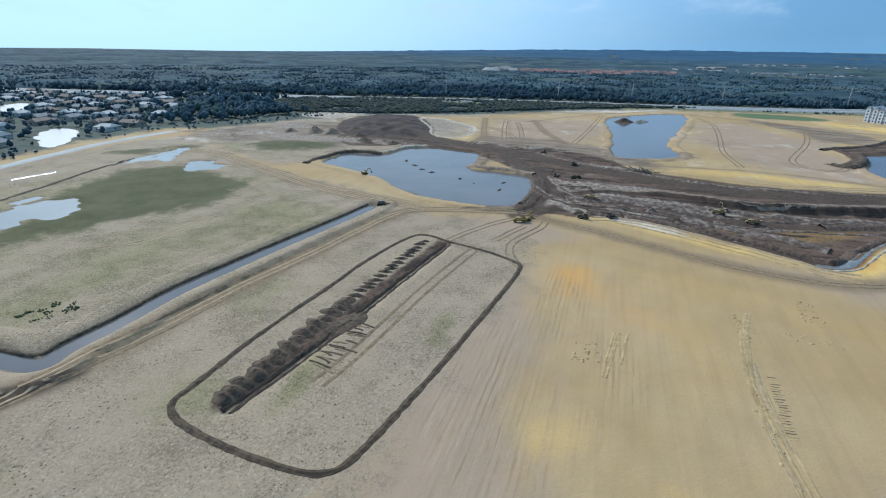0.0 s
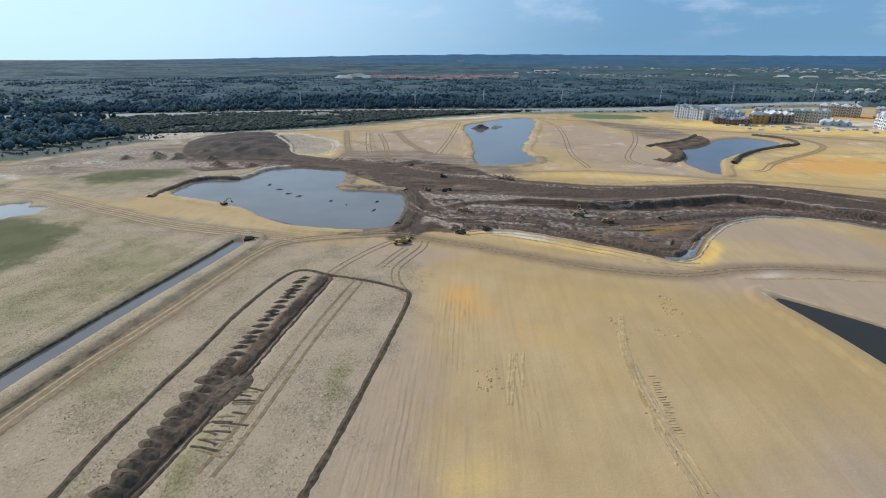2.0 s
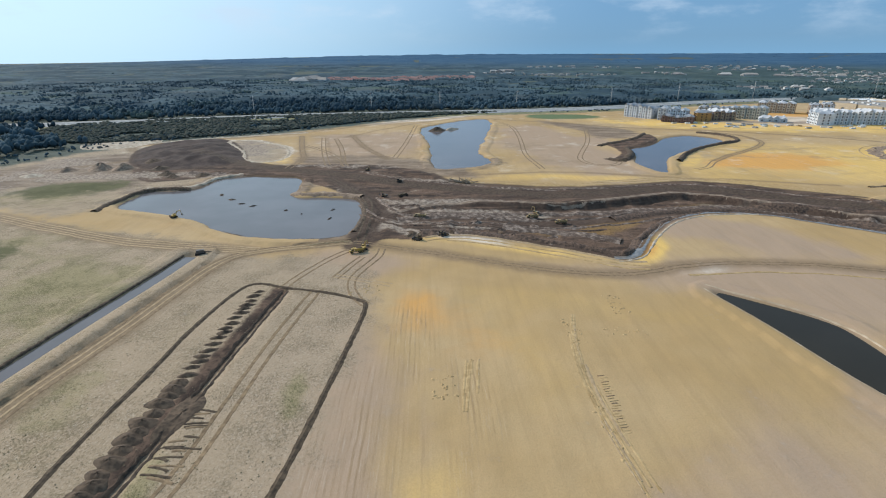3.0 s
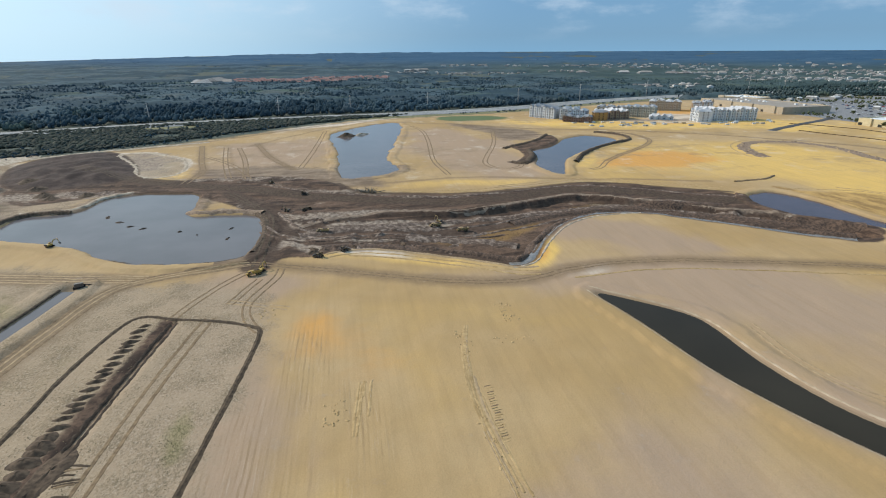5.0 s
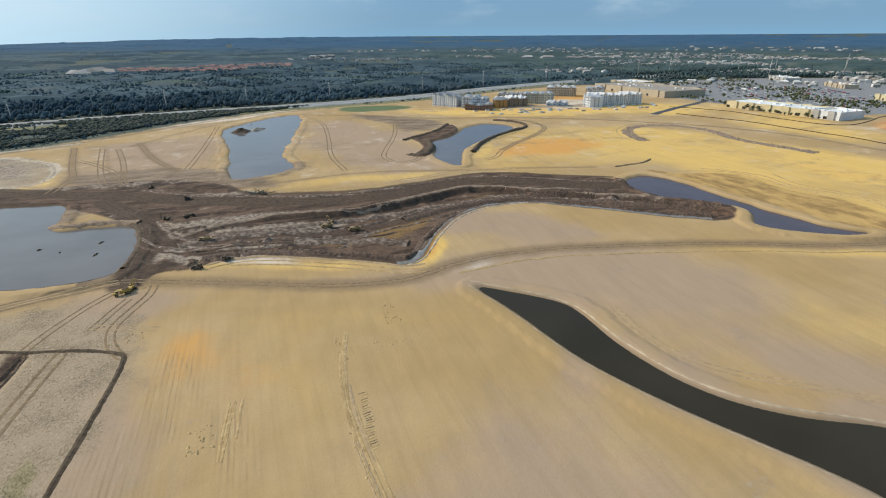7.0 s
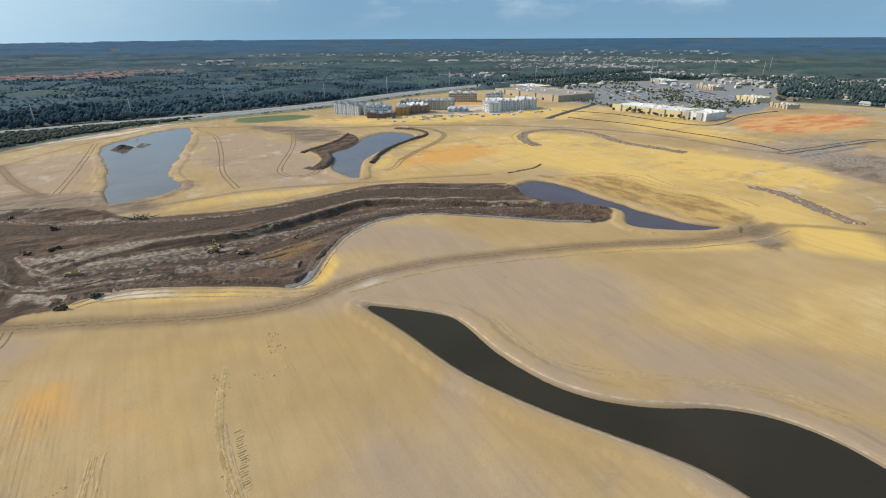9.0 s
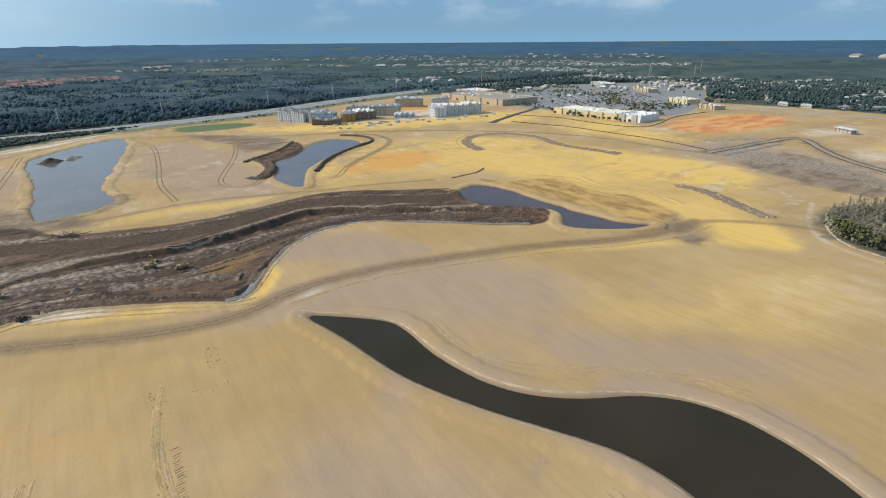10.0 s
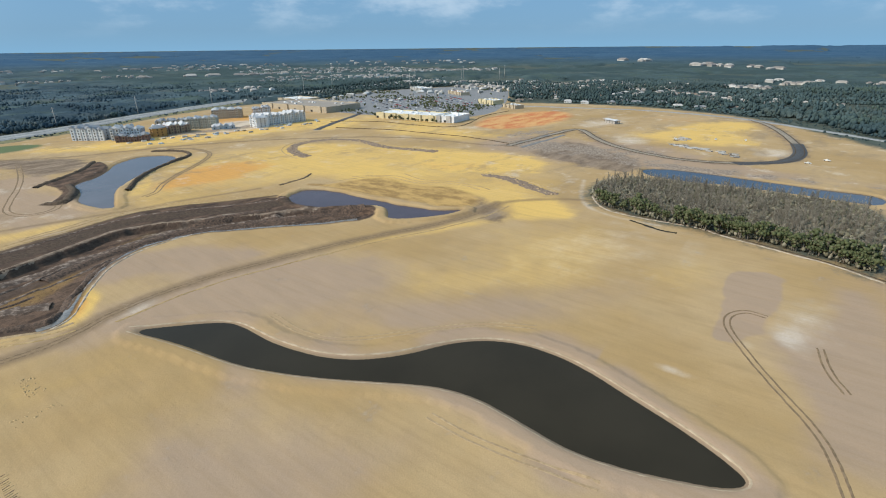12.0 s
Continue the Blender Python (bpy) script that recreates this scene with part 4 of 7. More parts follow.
    for line, width, rise in ((DITCH_BANK, 5.0, 0.5),):
        z += rise * step01(field(px, py, line, width), -2.0, width / 2)
    z -= 0.9 * step01(field(px, py, SPOIL_TRENCH, 3.0), -1.0, 1.2)
    for p, slope in zip([*ponds, ditch], (0.35, 0.3, 0.4, 0.30, 0.5, 0.4, 0.3, 0.3, 0.12, 0.12, 0.12, 0.45)):
        z = np.where(p > -8, z * step01(-p, 0, 8) - slope * np.clip(p, -2.0, 4) - 0.45 * step01(p, -3.0, 0.3), z)
    z += 78.0 * np.clip((r - 2200) / 2700, 0, 1.1) ** 1.3 * (0.1 + 0.9 * step01(np.arctan2(px, py), -0.75, 0.1))
    return z, a


def axis(lo, hi, step, ends, grow):
    """Even steps between lo and hi, growing ones out to the ends."""
    mid = list(np.arange(lo, hi, step))
    up, v, s = [], hi, step
    while v < ends[1]:
        up.append(v)
        s = step + grow * (v - hi)
        v += s
    down, v = [], lo
    while v > ends[0]:
        s = step + grow * 1.3 * (lo - v)
        v -= s
        down.append(v)
    return np.array(down[::-1] + mid + up + [ends[1]])


def sheet(name, xs, ys, z, material):
    nx, ny = len(xs), len(ys)
    gx, gy = np.meshgrid(xs, ys)
    verts = np.stack([gx, gy, z], -1).reshape(-1, 3)
    i = (np.arange(ny - 1)[:, None] * nx + np.arange(nx - 1)).ravel()
    faces = np.stack([i, i + 1, i + nx + 1, i + nx], 1)
    return raw_mesh(name, verts, faces, material)


def raw_mesh(name, verts, faces, material, smooth=True):
    """A mesh object from arrays; all faces have the same number of corners."""
    me = bpy.data.meshes.new(name)
    k = faces.shape[1]
    me.vertices.add(len(verts))
    me.vertices.foreach_set("co", np.ascontiguousarray(verts, np.float32).ravel())
    me.loops.add(faces.size)
    me.loops.foreach_set("vertex_index", np.ascontiguousarray(faces, np.int32).ravel())
    me.polygons.add(len(faces))
    me.polygons.foreach_set("loop_start", np.arange(0, faces.size, k, dtype=np.int32))
    me.polygons.foreach_set("loop_total", np.full(len(faces), k, np.int32))
    me.polygons.foreach_set("use_smooth", np.full(len(faces), smooth))
    me.materials.append(material)
    me.update(calc_edges=True)
    return new(name, me)


# ---- ground ----
XS = axis(-150, 345, 1.3, (-5000, 5000), 0.020)
YS = axis(-85, 330, 1.3, (-5000, 5000), 0.018)
GX, GY = np.meshgrid(XS, YS)
GZ, MASKS = terrain(GX, GY)
ground = sheet("ground", XS, YS, GZ, M_GROUND)
for key, values in MASKS.items():
    ground.data.attributes.new(key, "FLOAT", "POINT").data.foreach_set("value", np.ascontiguousarray(values, np.float32).ravel())
tagged(ground, "graded tan and yellow sand of a large earthworks site", "ground", kind="structure")


def height(x, y):
    """Height of the built ground sheet at a place."""
    i, j = np.clip(np.searchsorted(XS, x) - 1, 0, len(XS) - 2), np.clip(np.searchsorted(YS, y) - 1, 0, len(YS) - 2)
    u, v = (x - XS[i]) / (XS[i + 1] - XS[i]), (y - YS[j]) / (YS[j + 1] - YS[j])
    return (GZ[j, i] * (1 - u) + GZ[j, i + 1] * u) * (1 - v) + (GZ[j + 1, i] * (1 - u) + GZ[j + 1, i + 1] * u) * v


def water_sheet(points, z, material, label, width=None, grow=2.0):
    """A level sheet of water that runs a little way under its banks."""
    if width is None:
        p = rounded(points)
        q = np.roll(p, -1, 0) - np.roll(p, 1, 0)
        out = np.stack([q[:, 1], -q[:, 0]], 1) / np.linalg.norm(q, axis=1)[:, None]
        area = np.sum(p[:, 0] * np.roll(p[:, 1], -1) - np.roll(p[:, 0], -1) * p[:, 1])
        p = p + grow * out * (1 if area > 0 else -1)
    else:
        c = rounded(points, False)
        t = np.gradient(c, axis=0)
        side = np.stack([-t[:, 1], t[:, 0]], 1) / np.linalg.norm(t, axis=1)[:, None] * width / 2
        p = np.vstack([c + side, (c - side)[::-1]])
    bm = bmesh.new()
    face = bm.faces.new([bm.verts.new((x, y, z)) for x, y in p])
    bmesh.ops.triangulate(bm, faces=[face])
    for f in bm.faces:
        if f.normal.z < 0:
            f.normal_flip()
    me = bpy.data.meshes.new("water")
    bm.to_mesh(me)
    bm.free()
    me.materials.append(material)
    return tagged(new("water", me), label, "water", kind="structure")


water_sheet(POND_A, -0.42, M_POND, "still grey-blue water of a broad retention pond")
water_sheet(POND_B, -0.42, M_POND, "still grey-blue water of a pond with a small island")
water_sheet(POND_C, -0.42, M_POND, "blue-grey water of a winding pond between dark banks")
water_sheet(SLAKE, -0.42, M_TEA, "dark tea-brown water of an S-shaped pond in sand")
water_sheet(PITLAKE, -0.42, M_PIT, "dark purplish water at the end of a muck pit")
water_sheet(CANAL, -0.42, M_BLUE, "deep blue water of a straight canal behind woods")
water_sheet(LAKE_HOMES, -0.42, M_GLINT, "bright glittering water of a small lake among houses")
water_sheet(LAKE_FAR, -0.42, M_GLINT, "bright water of a lake beside a suburb")
water_sheet(DITCH, -0.50, M_POND, "narrow straight water-filled ditch beside a dirt road", 9.0)
water_sheet(FLOOD_A, -0.42, M_SHEEN, "shallow grey floodwater on weathered ground", None, 10.0)
water_sheet(FLOOD_B, -0.42, M_SHEEN, "shallow grey floodwater beside a green marsh", None, 10.0)
water_sheet(FLOOD_C, -0.42, M_SHEEN, "thin sheet of floodwater at the marsh's corner", None, 10.0)


# ---- helpers for things ----
def part(name, bm, material, parent, label="", smooth=False):
    """Link a bmesh as one mesh object under a thing or a part."""
    me = bpy.data.meshes.new(name)
    bmesh.ops.recalc_face_normals(bm, faces=bm.faces)
    bm.to_mesh(me)
    bm.free()
    if smooth:
        me.polygons.foreach_set("use_smooth", [True] * len(me.polygons))
    me.materials.append(material)
    ob = new(name, me)
    ob.parent = parent
    return tagged(ob, label)


def box(bm, x, y, z, sx, sy, sz, taper=1.0, turn=0.0):
    """A block on its base at z, its top narrowed by taper."""
    r = bmesh.ops.create_cube(bm, size=1.0)["verts"]
    c, s = math.cos(turn), math.sin(turn)
    for v in r:
        k = taper if v.co.z > 0 else 1.0
        px, py = v.co.x * sx * k, v.co.y * sy * k
        v.co = (x + px * c - py * s, y + px * s + py * c, z + (v.co.z + 0.5) * sz)
    return r


def rod(bm, a, b, r0, r1=None, seg=8):
    """A tapered rod from a to b."""
    a, b = Vector(a), Vector(b)
    way = b - a
    m = Matrix.Translation((a + b) / 2) @ way.to_track_quat("Z", "Y").to_matrix().to_4x4()
    return bmesh.ops.create_cone(bm, cap_ends=True, segments=seg, radius1=r0, radius2=r0 if r1 is None else r1, depth=way.length, matrix=m)["verts"]


def slab(bm, outline, y0, y1):
    """A plate with an outline in x and z, from y0 to y1."""
    a = [bm.verts.new((x, y0, z)) for x, z in outline]
    b = [bm.verts.new((x, y1, z)) for x, z in outline]
    bm.faces.new(a)
    bm.faces.new(b[::-1])
    for i in range(len(a)):
        j = (i + 1) % len(a)
        bm.faces.new((a[i], b[i], b[j], a[j]))


def thing(name, label, category, group="", at=(0, 0, 0), turn=0.0):
    ob = new(name)
    ob.matrix_basis = pose(*at, 0, 0, turn)
    return tagged(ob, label, category, group)


def on_ground(x, y, turn=0.0, lift=0.0):
    return pose(x, y, height(x, y) + lift, 0, 0, turn)


def ribbon(points, profile, step=1.5, closed=False, rough=0.0, seed=0, lift=0.03):
    """Vertices and faces of a strip along a line; profile: offset across, height above the ground."""
    p = rounded(points, closed, 3)
    if closed:
        p = np.vstack([p, p[:1]])
    gap = np.r_[0, np.cumsum(np.linalg.norm(np.diff(p, axis=0), axis=1))]
    n = max(3, int(gap[-1] / step))
    s = np.linspace(0, gap[-1], n)
    c = np.stack([np.interp(s, gap, p[:, 0]), np.interp(s, gap, p[:, 1])], 1)
    t = np.gradient(c, axis=0)
    if closed:
        t[0] = t[-1] = t[0] + t[-1]
    side = np.stack([-t[:, 1], t[:, 0]], 1) / np.linalg.norm(t, axis=1)[:, None]
    rng = np.random.RandomState(seed)
    k = len(profile)
    off = np.array([o for o, _ in profile])[None, :] * (1 + rough * rng.uniform(-1, 1, (n, 1))) + rough * 0.4 * rng.uniform(-1, 1, (n, k))
    up = np.array([h for _, h in profile])[None, :] * (1 + 1.6 * rough * rng.uniform(-1, 1, (n, k)))
    if closed:
        off[-1], up[-1] = off[0], up[0]
    x, y = c[:, :1] + off * side[:, :1], c[:, 1:] + off * side[:, 1:]
    z = height(x, y) + up + lift
    verts = np.stack([x, y, z], -1).reshape(-1, 3)
    i = (np.arange(n - 1)[:, None] * k + np.arange(k - 1)).ravel()
    return verts, np.stack([i, i + 1, i + k + 1, i + k], 1)


def strip(name, points, profile, material, label, category, step=1.5, closed=False, rough=0.0, seed=0, kind="", group=""):
    v, f = ribbon(points, profile, step, closed, rough, seed)
    f = f[:, ::-1]
    return tagged(raw_mesh(name, v, f, material), label, category, group, kind)


def ruts(points, material, gauge=2.2, wide=0.75, rise=0.07, seed=1, label="pair of wheel ruts pressed into the sand"):
    """Two ruts with pushed-up edges."""
    w = wide / 2
    out_v, out_f, n = [], [], 0
    for off in (-gauge / 2, gauge / 2):
        prof = [(off - w * 1.5, -0.06), (off - w, rise), (off - w * 0.4, 0.01), (off + w * 0.4, 0.01), (off + w, rise), (off + w * 1.5, -0.06)]
        v, f = ribbon(points, prof, 1.2, False, 0.05, seed + n)
        out_v.append(v)
        out_f.append(f[:, ::-1] + n)
        n += len(v)
    return tagged(raw_mesh("wheel_track", np.vstack(out_v), np.vstack(out_f), material), label, "track", "wheel tracks across the site", "structure")


def mound(name, x, y, rx, ry, rise, material, label, group="", turn=0.0, seed=0, lumps=0.22, category="heap"):
    """An uneven heap of loose earth."""
    rng = np.random.RandomState(seed)
    rings, seg = 7, 22
    ph = rng.uniform(0, 6.28, 5)
    verts, c, s = [], math.cos(radians(turn)), math.sin(radians(turn))
    for i in range(rings + 1):
        r = i / rings
        for j in range(seg):
            a = 6.2832 * j / seg
            edge = 1 + lumps * (math.sin(2 * a + ph[0]) * 0.5 + math.sin(3 * a + ph[1]) * 0.4 + math.sin(5 * a + ph[2]) * 0.3)
            u, v = rx * r * edge * math.cos(a), ry * r * edge * math.sin(a)
            wx, wy = x + u * c - v * s, y + u * s + v * c
            hump = rise * (0.5 + 0.5 * math.cos(math.pi * min(1, r))) * (1 + lumps * 0.7 * math.sin(4 * a + 5 * r + ph[3])) + rng.uniform(-0.06, 0.06) * rise
            verts.append((wx, wy, height(wx, wy) + (hump if i < rings else -0.25)))
    i = (np.arange(rings)[:, None] * seg + np.arange(seg)).ravel()
    j = (np.arange(rings)[:, None] * seg + (np.arange(seg) + 1) % seg).ravel()
    return tagged(raw_mesh(name, np.array(verts), np.stack([i, i + seg, j + seg, j], 1), material), label, category, group)


def shifted(points, d):
    """A line moved sideways by d."""
    p = rounded(points, False, 2)
    t = np.gradient(p, axis=0)
    n = np.stack([-t[:, 1], t[:, 0]], 1) / np.linalg.norm(t, axis=1)[:, None]
    return [tuple(q) for q in (p + n * d)[::3]]


# ---- earth berms, spoil and tracks ----
strip("earth_berm", LOOP, [(-0.95, -0.1), (-0.6, 0.12), (-0.3, 0.02), (-0.05, 0.26), (0.25, 0.22), (0.45, 0.02), (0.7, 0.10), (0.95, -0.1)], M_RUT_DARK, "low dark berm of turned earth enclosing a rectangular plot", "berm", 1.3, True, 0.16, 5)
strip("ditch_bank", DITCH_LIP, [(-0.7, -0.3), (-0.3, 0.25), (0.2, 0.22), (0.7, -0.35)], M_SPOIL, "dark crumbling lip along the water of a ditch", "bank", 1.3, False, 0.25, 6)
for i in range(34):
    f = i / 33
    x, y = -64.0 + 7.8 * f + 0.4 * math.sin(9 * i), 61 + 99 * f + 0.5 * math.sin(5 * i)
    near = f < 0.5
    big = 1.15 + 0.15 * math.sin(3 * i)
    mound("spoil_mound", x, y, (2.9 if near else 2.4) * big, (2.1 if near else 1.1) * big, (0.85 if near else 0.6) * big, M_SPOIL, "heap of dark brown spoil beside a trench", "row of spoil heaps", (-14 if near else 12) + 8 * math.sin(4 * i), 20 + i, 0.15)
mound("spoil_mound", -54.5, 97, 4.2, 9.0, 1.0, M_SPOIL, "broad spread of dark spoil beside a trench", "", -8, 61)
strip("trench_bank", SPOIL_TRENCH, [(-2.0, -0.2), (-1.2, 0.5), (-0.7, 0.1), (-0.2, -0.25), (0.35, -0.2), (0.8, 0.4), (1.6, -0.2)], M_TRENCH, "dark spoil thrown up along a narrow trench", "bank", 1.2, False, 0.25, 8)
SCRAPE_RNG = random.Random(14)
for i in range(17):
    x, y, l, s = -51.5 + 0.14 * i + SCRAPE_RNG.gauss(0, 1.2), 76 + 1.35 * i + SCRAPE_RNG.gauss(0, 0.8), SCRAPE_RNG.uniform(1.2, 3.8), SCRAPE_RNG.uniform(-0.3, 0.9)
    strip("dozer_scrape", [(x - l, y + s), (x, y + 0.2), (x + l, y - s)], [(-0.42, -0.1), (-0.15, 0.1), (0.2, 0.08), (0.42, -0.1)], M_RUT_DARK if i % 3 else M_RUT, "short scrape ridge of brown earth on sand", "ridge", 0.7, False, 0.18, 70 + i, group="scrape ridges")
for i, (line, pale, gauge) in enumerate(TRACKS):
    ruts(line, (M_RUT, M_RUT_PALE, M_RUT_DARK)[pale], gauge, 0.55 if gauge < 3 else 0.75, 0.06, 90 + 7 * i)
ARC_RNG = random.Random(3)
for line, count in ((ARC_NORTH, 60), (ARC_SOUTH, 24)):
    p = rounded(line, False, 3)
    gap = np.r_[0, np.cumsum(np.linalg.norm(np.diff(p, axis=0), axis=1))]
    strip("turned_soil", line, [(-8, -0.3), (-4, 0.15), (0, 0.06), (4, 0.18), (8, -0.3)], M_TURNED, "curving strip of turned grey-brown soil", "soil strip", 3.0, False, 0.2, 12)
    for s in np.linspace(0, gap[-1], count):
        x, y = np.interp(s, gap, p[:, 0]), np.interp(s, gap, p[:, 1])
        mound("soil_heap", x + ARC_RNG.uniform(-4, 4), y + ARC_RNG.uniform(-4, 4), ARC_RNG.uniform(1.8, 3.4), ARC_RNG.uniform(1.2, 2.4), ARC_RNG.uniform(0.4, 1.0), M_RUT_PALE if ARC_RNG.random() < 0.35 else M_TURNED, "small heap of grey-brown soil on yellow sand", "heaps along a curving strip", ARC_RNG.uniform(0, 90), ARC_RNG.randint(0, 999))
CHURN_RNG = random.Random(19)


def churned(points, wide, lines, seed):
    """Crawler-churned ground: wavering broken ridges side by side along a line."""
    p = rounded(points, False, 3)
    for i in range(lines):
        lo, hi = sorted((CHURN_RNG.uniform(0, 1), CHURN_RNG.uniform(0, 1)))
        if hi - lo < 0.15:
            hi = min(1.0, lo + 0.25)
        q = p[int(lo * (len(p) - 6)):int(hi * (len(p) - 1)) + 1]
        off = CHURN_RNG.uniform(-wide, wide) * (0.45 + 0.55 * (lo + hi) / 2)
        line = [(x + off + CHURN_RNG.gauss(0, 0.09), y) for x, y in q[::3]]
        if len(line) > 2:
            w = CHURN_RNG.uniform(0.16, 0.42)
            strip("track_ridge", line, [(-w * 1.6, -0.07), (-w * 0.5, 0.05), (w * 0.5, 0.045), (w * 1.6, -0.07)], M_RUT_PALE if i % 4 == 2 else M_TRACK, "low broken ridge of sand churned by crawler tracks", "ridge", 0.6, False, 0.2, seed + i, group="ridges of an old crawler track")


churned(OLD_TRACK, 2.4, 15, 700)
churned([(14, 116), (12.5, 104), (11, 90)], 3.2, 8, 760)
for i in range(24):
    f = i / 23
    x, y = 46.6 - 1.6 * f + CHURN_RNG.gauss(0, 0.15), 107 - 21 * f
    strip("cleat_mark", [(x - 1.0, y - 0.1), (x, y), (x + 0.9 + 0.3 * math.sin(3 * i), y + 0.2)], [(-0.22, -0.06), (-0.08, 0.05), (0.1, 0.04), (0.22, -0.06)], M_TRACK if i % 3 else M_RUT, "short crawler cleat mark pressed into sand", "cleat mark", 0.5, False, 0.3, 130 + i, group="cleat marks along the old track")
strip("sand_bank", shifted(SLAKE + SLAKE[:1], 1.5), [(-0.55, -0.2), (-0.2, 0.07), (0.25, 0.05), (0.6, -0.2)], M_CRUST, "thin pale crust of dry sand round a dark pond", "bank", 1.2, False, 0.15, 64)
for i, (line, off) in enumerate(((NORTH_EDGE[1:], 3.5), (NORTH_EDGE[2:], 8.0), (NORTH_EDGE[4:], 13.0), (PIT_SOUTH_EDGE, -4.0), (PIT_SOUTH_EDGE[1:], -8.0))):
    strip("sand_lip", shifted(line, off), [(-0.9, -0.2), (-0.3, 0.22), (0.3, 0.16), (0.8, -0.2)], M_TRACK, "long low lip of sand above the pit", "sand lip", 2.0, False, 0.3, 900 + i, group="lips of sand round the pit")
for i, (line, off) in enumerate(((MAIN_ROAD[6:], -9.0), (ARC_NORTH[:7], 12.0), (ARC_SOUTH, 9.0), (SLOPE_FACE[1:6], 7.0), (SLOPE_FACE[2:8], 12.0), (SLOPE_FACE[3:8], 18.0))):
    strip("grader_line", shifted(line, off), [(-0.8, -0.2), (-0.25, 0.2), (0.3, 0.15), (0.8, -0.2)], M_TRACK, "faint windrow of sand from a grader blade", "windrow", 2.0, False, 0.35, 920 + i, group="windrows from the grader")
strip("bank_ridge", BANK_C_RIDGE, [(-3.2, -0.3), (-1.4, 1.4), (0.6, 1.5), (2.6, -0.3)], M_SPOIL, "dark ridge of spoil above a winding pond", "ridge", 2.0, False, 0.15, 65)
strip("bank_ridge", BANK_C_LOW, [(-4.0, -0.4), (-2.0, 1.3), (1.0, 1.5), (4.0, -0.4)], M_SPOIL, "steep dark bank at the foot of a winding pond", "bank", 2.0, False, 0.15, 66)
strip("bank_ridge", BANK_C_EAST, [(-2.8, -0.3), (-1.2, 1.5), (0.6, 1.5), (2.4, -0.3)], M_SPOIL, "curving dark ridge of spoil beside a winding pond", "ridge", 2.0, False, 0.15, 67)
strip("sand_scar", [(277, 294.5), (292, 296), (305, 297), (318, 305)], [(-1.2, -0.2), (-0.4, 0.7), (0.5, 0.6), (1.2, -0.3)], M_RUT, "short broken scarp edge in yellow sand", "scarp", 1.6, False, 0.3, 68)
strip("bench_edge", BENCH_EDGE, [(-2.6, -0.4), (-1.2, 0.16), (1.2, 0.16), (2.6, -0.3)], M_BENCH, "pale crumbling crest of the pit's upper bench", "bench edge", 1.5, False, 0.06, 47)



for i, (line, off, dark, rise) in enumerate(((HAUL_ROAD[3:], 10.5, 0, 0.35), (PIT_LANE, 6, 0, 0.5), (PIT_LANE, -7, 0, 0.4), (PIT_LANE[:8], -12, 1, 0.5))):
    strip("muck_windrow", shifted(line, off), [(-1.3, -0.3), (-0.5, rise), (0.4, 0.8 * rise), (1.3, -0.3)], M_MUCK if dark else M_RIDGE, "long low windrow of muck beside a haul lane", "windrow", 2.0, False, 0.2, 600 + i, group="windrows along the haul lanes")
# clods and little heaps along the old track in the sand
CLOD_RNG = random.Random(8)
for cx, cy, rx, ry, count in ((45.5, 130, 2.4, 9, 26), (41.5, 90, 1.2, 14, 16), (64.5, 147, 2.6, 7, 30), (61, 129, 6, 2.5, 18), (6, 104, 3, 5, 26), (-20, 160, 6, 4, 10)):
    for _ in range(count):
        r = CLOD_RNG.uniform(0.2, 0.5)
        mound("sand_clod", cx + CLOD_RNG.uniform(-rx, rx), cy + CLOD_RNG.uniform(-ry, ry), r * 1.5, r, r * 0.4, M_TRACK, "small clod of churned sand beside an old track", "clods along the old track", CLOD_RNG.uniform(0, 180), CLOD_RNG.randint(0, 999), category="clod")
# muck ridges inside the pit
for i, (line, rise) in enumerate(PIT_RIDGES):
    strip("muck_ridge", line, [(-4.5, -0.4), (-2.6, 0.5 * rise), (-1.2, rise), (0.3, 0.75 * rise), (1.4, 0.9 * rise), (3.0, 0.3 * rise), (4.6, -0.4)], M_MUCK if i % 2 else M_RIDGE, "rough ridge of excavated muck in the pit", "ridge", 1.6, False, 0.16, 30 + i, group="ridges of muck in the pit")
for i in range(46):
    u, v = CLOD_RNG.random() ** 1.6, CLOD_RNG.random()
    x, y = -6 + 105 * u, 238 - 34 * u + 34 * v * (1 - 0.3 * u)
    mound("muck_mound", x, y, CLOD_RNG.uniform(1.5, 4.2), CLOD_RNG.uniform(1.2, 2.6), CLOD_RNG.uniform(0.3, 0.9), (M_MUCK, M_RIDGE, M_RIDGE)[i % 3], "lumpy heap of dug-out muck in the pit", "heaps of muck in the pit", CLOD_RNG.uniform(-20, 20), i)
for i in range(26):
    f = CLOD_RNG.random()
    x, y = -2 + 62 * f + CLOD_RNG.gauss(0, 1.5), 219 + 7 * math.sin(f * 3.0) - 13 * f * f + CLOD_RNG.gauss(0, 2.0)
    mound("spoil_lump", x, y, CLOD_RNG.uniform(2.4, 5.0), CLOD_RNG.uniform(1.8, 3.0), CLOD_RNG.uniform(0.5, 1.2), (M_SPOIL, M_RIDGE, M_MUCK)[i % 3], "tall lump of dark spoil along the pit's edge", "lumps of spoil along the pit", CLOD_RNG.uniform(0, 180), 800 + i, 0.3)
# sand bank edge of the pit, pond island and mud bars
strip("pit_edge", PIT_SOUTH_EDGE, [(-1.3, -0.3), (-0.6, 0.25), (0.1, 0.3), (0.9, -0.2)], M_RUT_PALE, "pale sand lip along the edge of the muck pit", "bank", 1.6, False, 0.18, 41)
